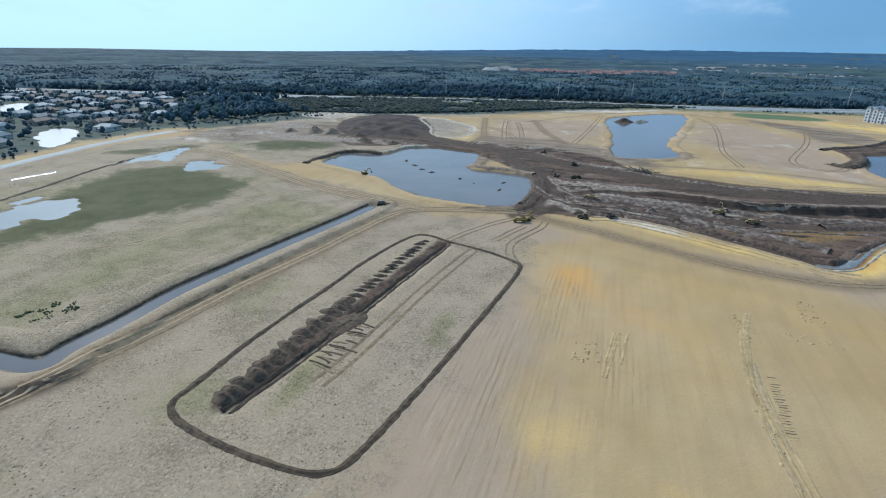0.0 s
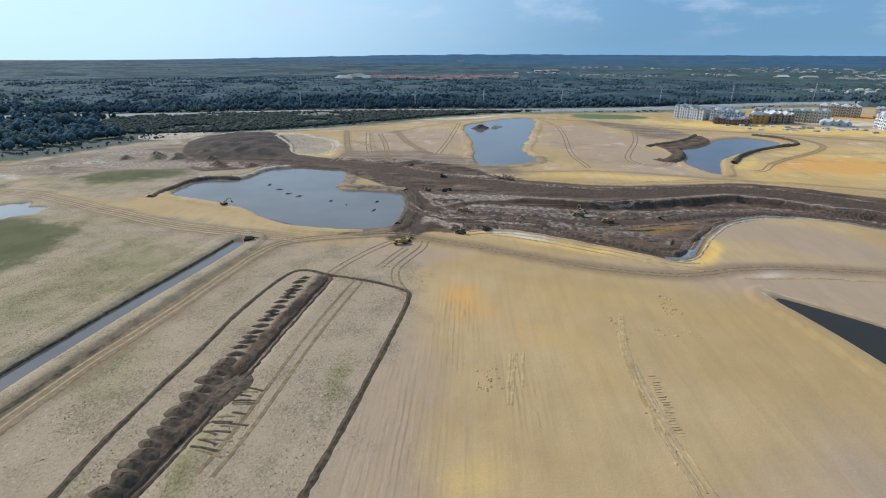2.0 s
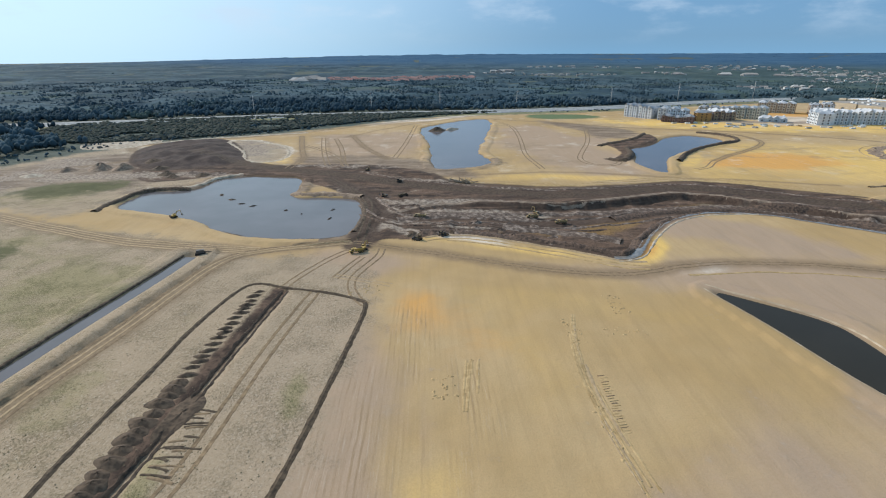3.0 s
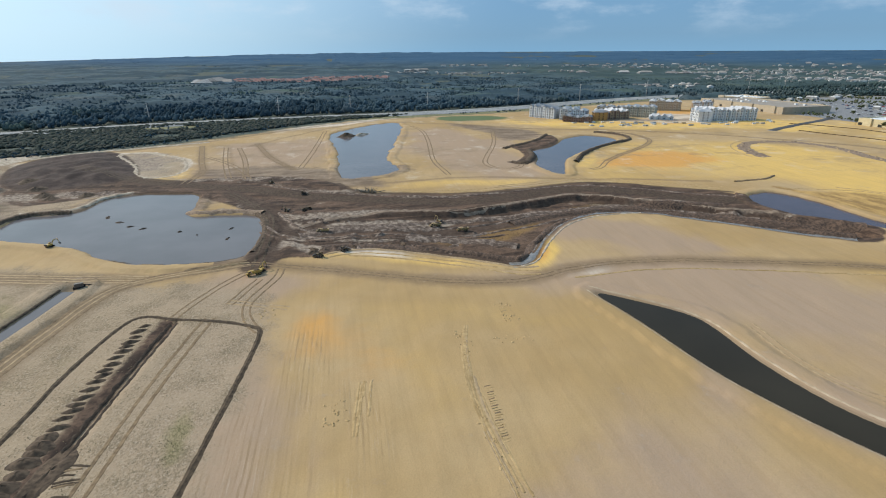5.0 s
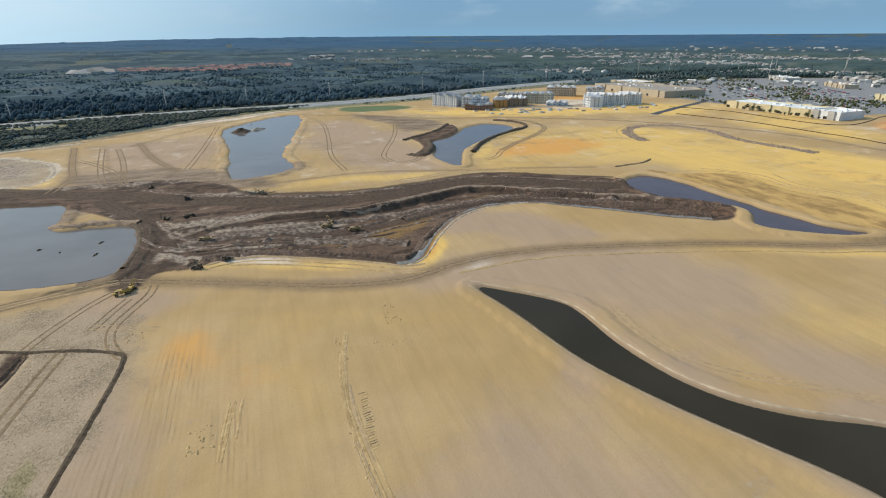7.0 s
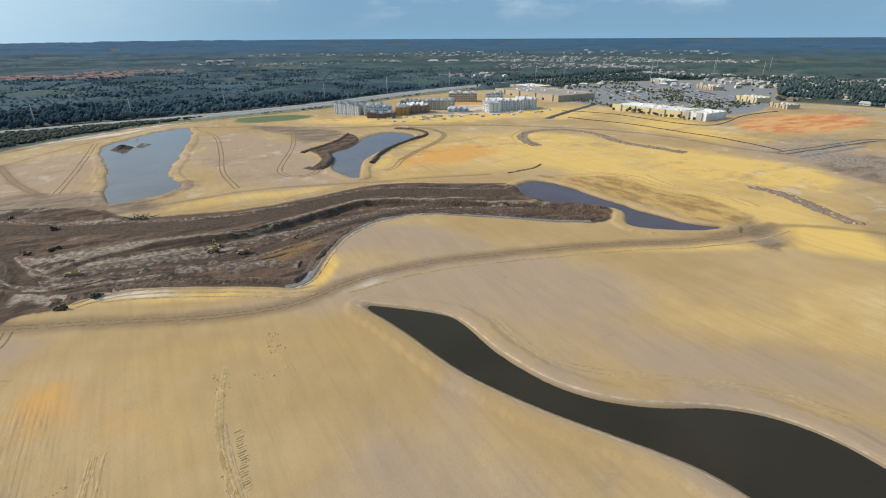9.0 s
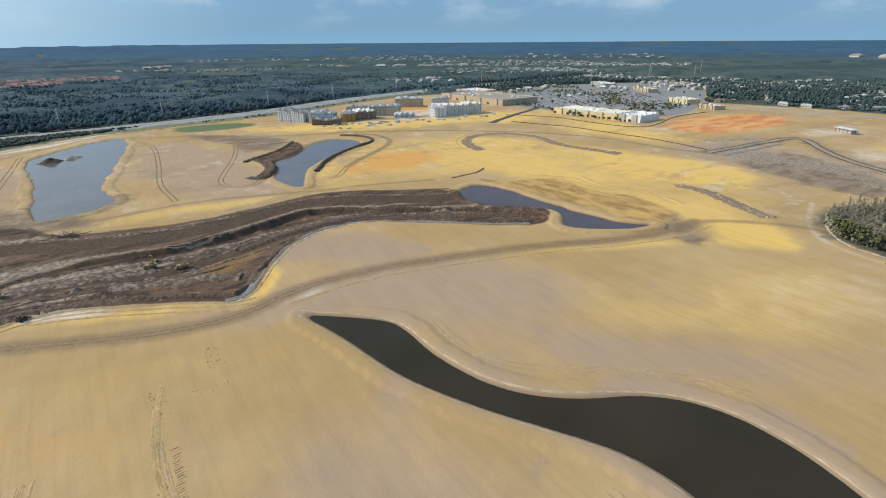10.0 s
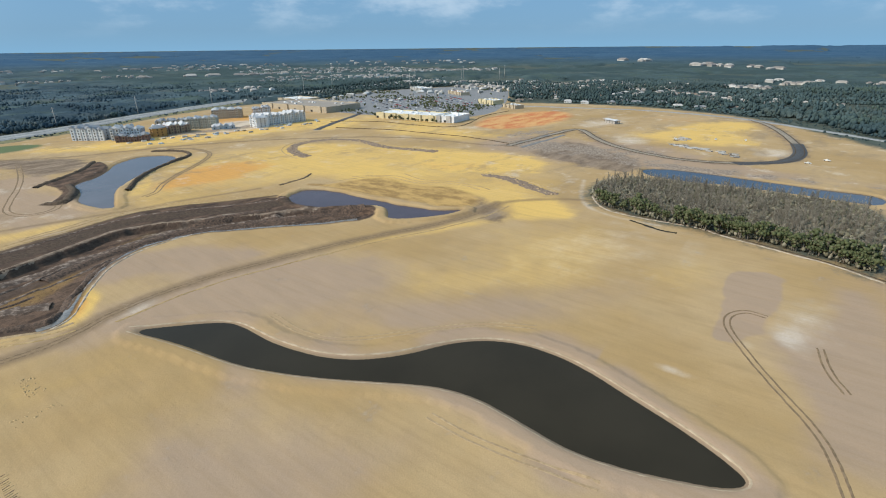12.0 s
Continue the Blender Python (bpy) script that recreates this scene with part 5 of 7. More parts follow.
strip("drain_bank", PIT_WALL, [(1.2, -0.3), (2.0, 0.9), (3.2, 1.7), (4.4, 1.5), (6.5, -0.4)], M_MUCK, "steep dark bank of muck beside a drain", "bank", 1.6, False, 0.15, 43)
strip("pit_drain", PIT_DRAIN, [(-2.2, -0.1), (-1.1, 0.12), (1.1, 0.12), (2.2, -0.1)], M_DRAIN, "wet drain of grey water round the pit's corner", "drain", 1.6, False, 0.12, 42)
strip("sand_bank", shifted(PIT_WALL[3:10], -4.0), [(-0.8, -0.3), (-0.3, 0.2), (0.3, 0.2), (0.8, -0.3)], M_PALE, "thin pale sand lip above the pit's dark bank", "bank", 1.6, False, 0.45, 53)
strip("sand_bank", GREY_MARSH, [(-2.0, -0.35), (-0.7, 0.2), (0.7, 0.2), (2.0, -0.35)], M_PALE, "white sand rim round a grey mud flat", "bank", 2.0, True, 0.6, 54)
strip("sand_bank", [(-168, 310), (-146, 310), (-138, 318), (-138, 338), (-122, 348)], [(-2.2, -0.4), (-0.9, 0.4), (0.8, 0.4), (2.2, -0.4)], M_PALE, "pale crumbly sand rim along the pond", "bank", 1.8, False, 0.35, 55)
strip("sand_bank", WOOD_RIM, [(-1.0, -0.3), (-0.4, 0.2), (0.4, 0.2), (1.0, -0.3)], M_PALE, "pale sand rim along the edge of a wood", "bank", 2.0, False, 0.5, 56)
strip("silt_line", shifted(WOOD_RIM, 2.2), [(-0.7, -0.2), (-0.2, 0.25), (0.3, 0.2), (0.7, -0.2)], M_RUT_DARK, "dark line of earth beside a sand rim", "earth line", 2.0, False, 0.3, 57)
strip("puddle", PUDDLE, [(-1.4, -0.1), (-0.7, 0.06), (0.7, 0.06), (1.4, -0.1)], M_TEA, "narrow dark puddle in the sand", "puddle", 1.5, False, 0.3, 58)
strip("sand_bank", [(-250, 486), (-223, 513), (-179, 529), (-120, 551)], [(-3.0, -0.3), (-1.4, 0.4), (1.4, 0.4), (3.0, -0.3)], M_PALE, "pale sand rim along the edge of the site", "bank", 2.4, False, 0.3, 59)
mound("sand_pad", -279, 484, 36, 30, 1.2, M_PALE, "flat pale pad of sand behind the dark hill", "", 35, 60, 0.12, "sand pad")
mound("island", 18, 562, 17, 8, 4.6, M_SPOIL, "small dark island of rubble in a pond", "", 25, 51, 0.3, "island")
mound("sand_spit", 34, 571, 18, 5, 2.9, M_PALE, "pale curved spit of sand beside an island", "", 30, 52, 0.3, "sand spit")
for i, (x, y, rx, ry) in enumerate(((-108, 285, 5, 1.5), (-100, 276, 4, 1.2), (-92, 271, 4, 1.0), (-72, 262, 2.4, 1.6), (-47, 262, 4, 0.8), (-46, 246, 4.5, 1.2), (-62, 255, 1.5, 0.6), (-118, 296, 6, 2))):
    mound("mud_bar", x, y, rx * 1.7, ry * 1.9, 1.72, M_SPOIL, "dark mud bar showing above the pond's water", "mud bars in the pond", 15 * i, 400 + i, 0.2, "mud bar")
strip("pond_dyke", POND_SPUR, [(-3.4, -0.6), (-1.6, 0.7), (1.4, 0.8), (3.4, -0.6)], M_TURNED, "short earth dyke running out into the pond", "dyke", 1.8, False, 0.2, 44)

strip("pond_bank", [(-31, 222), (-29, 240), (-30, 262), (-34, 278), (-40, 288)], [(-2.0, -0.4), (-0.9, 0.5), (0.6, 0.6), (2.0, -0.4)], M_SPOIL, "dark earth bank between the pond and a haul lane", "bank", 1.5, False, 0.2, 48)
strip("pond_bank", [(-126, 257), (-109, 245), (-94, 229), (-80, 221), (-62, 216), (-44, 214), (-34, 218)], [(-1.2, -0.3), (-0.5, 0.25), (0.4, 0.25), (1.2, -0.3)], M_RUT_DARK, "low dark bank along the pond's sandy shore", "bank", 1.5, False, 0.25, 49)
strip("pond_bund", POND_BUND, [(-2.6, -0.5), (-1.0, 1.0), (0.6, 1.0), (2.6, -0.6)], M_SPOIL, "dark earth bund closing the pond's corner", "bund", 1.6, False, 0.15, 46)
for i, (x, y, r, rise, m) in enumerate(((-232, 372, 9, 4.5, M_TURNED), (-214, 370, 8, 4.0, M_TURNED), (-252, 366, 7, 2.5, M_TURNED), (-190, 372, 6, 2.2, M_SPOIL), (-176, 352, 6, 2.0, M_SPOIL), (-168, 344, 5, 2.0, M_SPOIL), (-150, 348, 5, 1.8, M_SPOIL), (-160, 356, 7, 1.6, M_RIDGE), (-140, 352, 6, 1.2, M_RIDGE), (-205, 392, 7, 2.0, M_SPOIL), (-280, 330, 6, 1.6, M_TURNED), (-266, 352, 7, 1.4, M_PALE))):
    mound("earth_stockpile", x, y, r * 1.2, r, rise, m, "stockpile of loose earth near the pond", "stockpiles west of the pond", 17 * i, 500 + i, 0.2, "stockpile")


strip("earth_line", FIELD_EDGE, [(-1.6, -0.2), (-0.7, 0.4), (0.5, 0.35), (1.4, -0.2)], M_RUT_DARK, "dark line of turned earth along a field track", "earth line", 2.0, False, 0.3, 62)
strip("puddle", [(-289, 169), (-288, 178), (-285.6, 190)], [(-1.8, -0.15), (-0.9, 0.1), (0.9, 0.1), (1.8, -0.15)], M_SHEEN, "bright narrow strip of water on weathered ground", "puddle", 1.5, False, 0.3, 63)


# ---- machines ----
def paint(name, c, rough=0.5):
    return speckled(name, tuple(0.75 * v for v in c), c, 1.6, rough, 0.0, 0.3, 0.6, 0.4)


M_YELLOW = paint("dusty_yellow_paint", (0.44, 0.29, 0.07))
M_OCHRE = paint("dusty_ochre_paint", (0.36, 0.25, 0.11))
M_WHITEPAINT = paint("white_vehicle_paint", (0.75, 0.75, 0.73), 0.35)
M_STEEL = speckled("worn_steel", (0.10, 0.09, 0.08), (0.20, 0.18, 0.16), 2.0, 0.55, 0.0, 0.3, 0.7, 0.5, 0.6)
M_RUBBER = speckled("black_rubber", (0.018, 0.018, 0.018), (0.05, 0.045, 0.04), 3.0, 0.8)
M_GLASS = speckled("dark_window_glass", (0.02, 0.025, 0.03), (0.03, 0.035, 0.04), 1.0, 0.1, 0.0, 0.3, 0.7, 0.6)


def crawler(root, length, gauge, wide, tall):
    for s in (-1, 1):
        bm = bmesh.new()
        r = tall / 2
        arc = [(-length / 2 + r - r * math.sin(a), r - r * math.cos(a)) for a in np.linspace(0, math.pi, 6)]
        arc += [(length / 2 - r + r * math.sin(a), r + r * math.cos(a)) for a in np.linspace(0, math.pi, 6)]
        slab(bm, arc, s * gauge / 2 - wide / 2, s * gauge / 2 + wide / 2)
        track = part("crawler_track", bm, M_RUBBER, root, "dark steel crawler track caked with mud")
        for x in np.linspace(-length / 2 + r, length / 2 - r, 4):
            bm = bmesh.new()
            rod(bm, (x, s * (gauge / 2 + wide / 2), r), (x, s * (gauge / 2 + wide / 2 + 0.06), r), r * 0.6, None, 10)
            part("track_wheel", bm, M_STEEL, track)


def excavator(name, x, y, turn, swing, material, label, reach=1.0):
    root = thing(name, label, "excavator", "excavators on the site")
    root.matrix_basis = on_ground(x, y, turn) @ Matrix.Scale(0.66, 4)
    crawler(root, 4.6, 2.6, 0.6, 1.0)
    c, s = math.cos(radians(swing)), math.sin(radians(swing))

    def placed(bm):
        for v in bm.verts:
            v.co = (v.co.x * c - v.co.y * s, v.co.x * s + v.co.y * c, v.co.z)
        return bm
    bm = bmesh.new()
    rod(bm, (0, 0, 0.85), (0, 0, 1.2), 0.8, None, 14)
    part("slewing_ring", bm, M_STEEL, root)
    bm = bmesh.new()
    box(bm, -0.7, 0, 1.2, 4.2, 2.7, 1.15, 0.96)
    body = part("body", placed(bm), material, root)
    bm = bmesh.new()
    box(bm, -2.6, 0, 1.25, 0.7, 2.6, 1.3, 0.9)
    part("counterweight", placed(bm), M_STEEL, root)
    bm = bmesh.new()
    box(bm, 0.7, 0.85, 1.3, 1.5, 1.0, 1.75, 0.9)
    cab = part("cab", placed(bm), material, root)
    bm = bmesh.new()
    box(bm, 0.72, 0.85, 2.1, 1.52, 1.04, 0.7, 0.94)
    part("window", placed(bm), M_GLASS, cab)
    e, h = 4.2 * reach, 4.4 / max(reach, 0.7) ** 0.5
    bm = bmesh.new()
    rod(bm, (1.1, -0.3, 1.6), (2.4 * reach, -0.3, h), 0.36, 0.34, 6)
    rod(bm, (2.4 * reach, -0.3, h), (e + 1.0, -0.3, h + 0.2), 0.34, 0.24, 6)
    part("boom", placed(bm), material, root)
    bm = bmesh.new()
    rod(bm, (e + 0.7, -0.3, h + 0.5), (e + 2.0, -0.3, 1.3), 0.28, 0.18, 6)
    part("stick", placed(bm), material, root)
    bm = bmesh.new()
    slab(bm, [(e + 1.6, 1.4), (e + 2.4, 1.3), (e + 2.5, 0.7), (e + 2.0, 0.25), (e + 1.4, 0.5)], -0.9, 0.3)
    part("bucket", placed(bm), M_STEEL, root)
    bm = bmesh.new()
    rod(bm, (1.5, -0.3, 1.5), (2.2 * reach, -0.3, h - 0.6), 0.1, None, 6)
    part("ram", placed(bm), M_STEEL, root)
    return root


def dump_truck(x, y, turn, material, label):
    root = thing("dump_truck", label, "truck", "dump trucks on the site")
    root.matrix_basis = on_ground(x, y, turn) @ Matrix.Scale(0.66, 4)
    bm = bmesh.new()
    box(bm, -0.6, 0, 0.9, 7.6, 1.3, 0.5)
    part("chassis", bm, M_STEEL, root)
    bm = bmesh.new()
    slab(bm, [(-4.8, 1.9), (-4.2, 1.45), (0.9, 1.45), (1.3, 3.1), (1.9, 3.3), (1.9, 3.45), (1.1, 3.4), (0.9, 3.2), (-5.1, 2.9)], -1.35, 1.35)
    bed = part("bed", bm, material, root)
    bm = bmesh.new()
    box(bm, -1.9, 0, 2.6, 5.0, 2.3, 0.75, 0.6)
    part("load", bm, M_SPOIL, bed, "load of dark earth")
    bm = bmesh.new()
    box(bm, 2.6, 0, 1.3, 1.5, 2.1, 1.9, 0.86)
    cab = part("cab", bm, material, root)
    bm = bmesh.new()
    box(bm, 2.62, 0, 2.25, 1.48, 2.06, 0.7, 0.95)
    part("window", bm, M_GLASS, cab)
    bm = bmesh.new()
    box(bm, 3.9, 0, 1.2, 1.5, 1.9, 1.0, 0.85)
    part("bonnet", bm, material, root)
    for wx in (-3.4, -1.7, 3.2):
        for s in (-1, 1):
            bm = bmesh.new()
            rod(bm, (wx, s * 0.95, 0.8), (wx, s * 1.5, 0.8), 0.8, None, 16)
            wheel = part("wheel", bm, M_RUBBER, root, "large black tyre")
            bm = bmesh.new()
            rod(bm, (wx, s * 1.5, 0.8), (wx, s * 1.54, 0.8), 0.4, None, 12)
            part("bank", bm, material, wheel)
    return root


def bulldozer(x, y, turn, material, label):
    root = thing("bulldozer", label, "bulldozer", "bulldozers on the site")
    root.matrix_basis = on_ground(x, y, turn) @ Matrix.Scale(0.85, 4)
    crawler(root, 3.8, 2.2, 0.6, 1.1)
    bm = bmesh.new()
    box(bm, 0.5, 0, 0.8, 2.6, 1.3, 1.15, 0.92)
    part("engine_cover", bm, material, root)
    bm = bmesh.new()
    box(bm, -1.0, 0, 0.9, 1.5, 1.6, 2.1, 0.9)
    cab = part("cab", bm, material, root)
    bm = bmesh.new()
    box(bm, -1.0, 0, 2.0, 1.5, 1.62, 0.75, 0.95)
    part("window", bm, M_GLASS, cab)
    bm = bmesh.new()
    slab(bm, [(2.6, 0.1), (2.95, 0.15), (2.75, 0.7), (2.9, 1.3), (2.6, 1.25), (2.5, 0.7)], -1.9, 1.9)
    part("blade", bm, M_STEEL, root, "wide worn steel blade")
    for s in (-1, 1):
        bm = bmesh.new()
        rod(bm, (0.2, s * 1.5, 0.6), (2.6, s * 1.5, 0.5), 0.12, None, 6)
        part("push_arm", bm, material, root)
    return root


def pickup(x, y, turn, label="white pickup truck parked on brown soil"):
    root = thing("pickup_truck", label, "pickup")
    root.matrix_basis = on_ground(x, y, turn)
    bm = bmesh.new()
    slab(bm, [(-2.7, 0.5), (2.6, 0.5), (2.7, 1.0), (1.5, 1.15), (0.9, 1.8), (-0.5, 1.8), (-0.8, 1.15), (-2.7, 1.15)], -0.95, 0.95)
    body = part("body", bm, M_WHITEPAINT, root)
    bm = bmesh.new()
    box(bm, 0.2, 0, 1.25, 1.9, 1.94, 0.45, 0.8)
    part("window", bm, M_GLASS, body)
    for wx in (-1.7, 1.8):
        for s in (-1, 1):
            bm = bmesh.new()
            rod(bm, (wx, s * 0.75, 0.4), (wx, s * 1.0, 0.4), 0.4, None, 12)
            part("wheel", bm, M_RUBBER, root, "black tyre")
    return root


excavator("excavator", -24.0, 200.5, 30, 40, M_YELLOW, "yellow crawler excavator beside a dirt road crossing", 0.9)
dump_truck(-26.5, 196.5, 205, M_YELLOW, "yellow dump truck loaded with dark earth on a dirt road")
excavator("excavator", -37.8, 357, -20, -30, M_SPOILPAINT, "mud-caked excavator with raised boom on dark muck", 0.8)
excavator("excavator", -21, 285, 60, 80, M_SPOILPAINT, "mud-stained yellow excavator at the edge of the muck field")
excavator("excavator", 61, 255, 10, 120, M_OCHRE, "ochre excavator loading a truck in the pit", 0.7)
dump_truck(58, 249, 190, M_OCHRE, "dusty ochre dump truck being loaded in the pit")
dump_truck(71, 241, 185, M_OCHRE, "dusty ochre dump truck waiting in the pit")
dump_truck(-0.5, 247, 175, M_OCHRE, "mud-stained dump truck driving on the haul road")
bulldozer(-1, 211.5, 150, M_SPOILPAINT, "mud-caked bulldozer pushing dark spoil at the pit's edge")
bulldozer(10, 216, 40, M_SPOILPAINT, "mud-caked bulldozer beside ridges of spoil")
excavator("excavator", -124, 248, 0, 60, M_YELLOW, "small excavator standing on the pond's sandy shore", 1.1)
bulldozer(-14, 322, 20, M_SPOILPAINT, "mud-caked bulldozer on the dark haul road")
dump_truck(-10, 286, 30, M_SPOILPAINT, "mud-caked dump truck on the dark haul road")
pickup(244.5, 192.5, 20)
# pump at the ditch's end
pump = thing("pump", "grey diesel pump on a skid at the end of a ditch", "pump")
pump.matrix_basis = on_ground(-90, 196, 20, 0.6)
bm = bmesh.new()
box(bm, 0, 0, 0.25, 3.2, 1.5, 1.3, 0.92)
part("housing", bm, M_STEEL, pump)
bm = bmesh.new()
for s in (-0.6, 0.6):
    box(bm, 0, s, -0.7, 4.0, 0.2, 0.95)
part("skid", bm, M_RUBBER, pump)
bm = bmesh.new()
rod(bm, (1.6, 0, 0.7), (5.5, 0.5, -0.6), 0.2, None, 8)
part("hose", bm, M_RUBBER, pump, "thick black hose")


# ---- woods ----
def ball(sub):
    if sub == 0:
        return np.array([(1, 0, 0), (0, 1, 0), (-1, 0, 0), (0, -1, 0), (0, 0, 1), (0, 0, -1)], float), np.array([(0, 1, 4), (1, 2, 4), (2, 3, 4), (3, 0, 4), (1, 0, 5), (2, 1, 5), (3, 2, 5), (0, 3, 5)])
    bm = bmesh.new()
    bmesh.ops.create_icosphere(bm, subdivisions=sub, radius=1.0)
    bm.verts.ensure_lookup_table()
    v = np.array([x.co[:] for x in bm.verts])
    f = np.array([[x.index for x in g.verts] for g in bm.faces])
    bm.free()
    return v, f


def crowns(places, sizes, rises, seed, sub=1, jitter=0.22, sit=0.35):
    """Many lumpy crowns in one set of vertices and faces. places: x, y, z of the feet."""
    rng = np.random.RandomState(seed)
    v, f = ball(sub)
    n, m = len(places), len(v)
    k = np.stack([sizes * rng.uniform(0.8, 1.2, n), sizes * rng.uniform(0.8, 1.2, n), rises * (1 - sit) / 1.6], 1)
    p = v[None] * (1 + jitter * rng.uniform(-1, 1, (n, m, 1))) * k[:, None]
    p[:, :, 2] += (rises * (sit + (1 - sit) * 0.45))[:, None]
    p += places[:, None]
    return p.reshape(-1, 3), (f[None] + (np.arange(n) * m)[:, None, None]).reshape(-1, 3)


def scatter(count, seed, near, far, left, right):
    """Random places in a sector round the start, by area."""
    rng = np.random.RandomState(seed)
    r = np.sqrt(rng.uniform(near ** 2, far ** 2, count))
    a = np.radians(rng.uniform(-left, right, count))
    return r * np.sin(a), r * np.cos(a), rng


def clear_of(x, y):
    """Where trees may stand outside the site."""
    ok = field(x, y, SITE) < -5
    ok &= np.abs(field(x, y, HIGHWAY, 0.02)) > 24
    ok &= (field(x, y, PARKING) < -3) & (field(x, y, HOME_ROAD, 8.0) < -6) & (field(x, y, FAR_ROAD, 8.0) < -6)
    for p in (LAKE_HOMES, LAKE_FAR):
        ok &= field(x, y, p) < -4
    return ok


def canopy(x, y):
    """Height of the closed canopy over the ground."""
    off = np.maximum.reduce([field(x, y, SITE), field(x, y, PARKING), field(x, y, HOMES), field(x, y, SCRUB_BELT), field(x, y, HIGHWAY, 20.0), field(x, y, LAKE_FAR), field(x, y, FAR_ROAD, 8.0)])
    full = step01(grainy(x, y, 260, 11, 4), -0.60, -0.36) * step01(-off, 16, 38) * step01(np.hypot(x, y), 820, 980) * (1 - step01(x, 760, 830) * (1 - step01(np.hypot(x, y), 1450, 1600)) * (1 - step01(y, 950, 1050)))
    return full * (11.0 + 3.0 * grainy(x, y, 60, 41, 4) + 1.2 * grainy(x, y, 14, 42, 2)) - 3.0


# the wood between the site and the horizon, in lumps of crowns
for label, near, far, count, tall, seed in (("dense woodland beyond the earthworks, its colour lifted for haze", 260, 1000, 24000, 8.4, 11), ("dense dark woodland stretching into the distance", 1000, 1750, 30000, 8.6, 12), ("far woodland towards the horizon, coloured haze-blue", 1750, 4850, 40000, 8.0, 13)):
    x, y, rng = scatter(count, seed, near, far, 66, 104)
    gaps = grainy(x, y, 260, 11, 4)
    keep = clear_of(x, y) & (gaps > -0.42)
    low = (np.abs(field(x, y, SITE)) < 39) | (field(x, y, SCRUB_BELT) > 0)
    homes = field(x, y, HOMES) > 0
    keep &= ~(low & (rng.uniform(0, 1, count) < 0.1)) & ~(homes & (rng.uniform(0, 1, count) < 0.45))
    x, y, low, homes = x[keep], y[keep], low[keep], homes[keep]
    rise = tall * (rng.uniform(0.65, 1.35, len(x)) if near < 900 else rng.uniform(0.75, 1.15, len(x))) * np.where(low, 0.26, np.where(homes, 0.62, 1.0)) * (1 + 0.15 * wobble(x, y, 90, 9))
    size = rise * rng.uniform(0.34, 0.52, len(x)) * np.where(low, 1.3, 1.0) * (1.0 if near < 900 else 0.62)
    many = 3 if near < 900 else 1
    x, y, rise, size, low = (np.repeat(k, many) for k in (x, y, rise, size, low))
    if many > 1:
        a, s = rng.uniform(0, 6.283, len(x)), size * rng.uniform(0.15, 0.75, len(x))
        x, y = x + np.cos(a) * s, y + np.sin(a) * s
        rise, size = rise * rng.uniform(0.6, 1.05, len(x)), size * rng.uniform(0.38, 0.75, len(x))
    foot = height(x, y) + (0.0 if near < 900 else 0.9 if near < 1500 else -0.8)
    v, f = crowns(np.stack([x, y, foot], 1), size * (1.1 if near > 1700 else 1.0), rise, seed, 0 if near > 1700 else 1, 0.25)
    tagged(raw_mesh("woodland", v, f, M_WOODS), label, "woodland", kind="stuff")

x, y, rng = scatter(60000, 16, 760, 1600, 0, 104)
keep = clear_of(x, y) & (x > 740) & (grainy(x, y, 110, 20, 3) > -0.35) & (field(x, y, SITE) < -14)
x, y = x[keep][:14000], y[keep][:14000]
rise = rng.uniform(2.2, 5.2, len(x))
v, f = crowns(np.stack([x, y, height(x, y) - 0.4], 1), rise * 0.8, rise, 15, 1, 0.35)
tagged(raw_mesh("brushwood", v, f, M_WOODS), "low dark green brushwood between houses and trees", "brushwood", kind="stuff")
x, y, rng = scatter(90000, 17, 420, 860, 50, 20)
keep = (field(x, y, SCRUB_BELT) > 1) & (grainy(x, y, 60, 19, 3) > -0.5)
x, y = x[keep][:9000], y[keep][:9000]
rise = rng.uniform(1.2, 3.6, len(x))
v, f = crowns(np.stack([x, y, height(x, y) - 0.5], 1), rise * 0.75, rise, 18, 1, 0.35)
tagged(raw_mesh("scrub", v, f, M_SCRUB), "dark low scrub between the site and the highway", "scrub", kind="stuff")

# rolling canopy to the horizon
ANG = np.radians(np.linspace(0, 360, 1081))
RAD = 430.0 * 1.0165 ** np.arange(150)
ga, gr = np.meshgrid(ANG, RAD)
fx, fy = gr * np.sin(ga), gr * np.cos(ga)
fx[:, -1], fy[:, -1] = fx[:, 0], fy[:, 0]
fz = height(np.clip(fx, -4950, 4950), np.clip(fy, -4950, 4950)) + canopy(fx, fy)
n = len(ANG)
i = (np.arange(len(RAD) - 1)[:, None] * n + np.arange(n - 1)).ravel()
tagged(raw_mesh("far_woods", np.stack([fx, fy, fz], -1).reshape(-1, 3), np.stack([i, i + n, i + n + 1, i + 1], 1)[:, ::-1], M_WOODS), "woods rolling to the horizon, coloured haze-blue", "woods", kind="stuff")


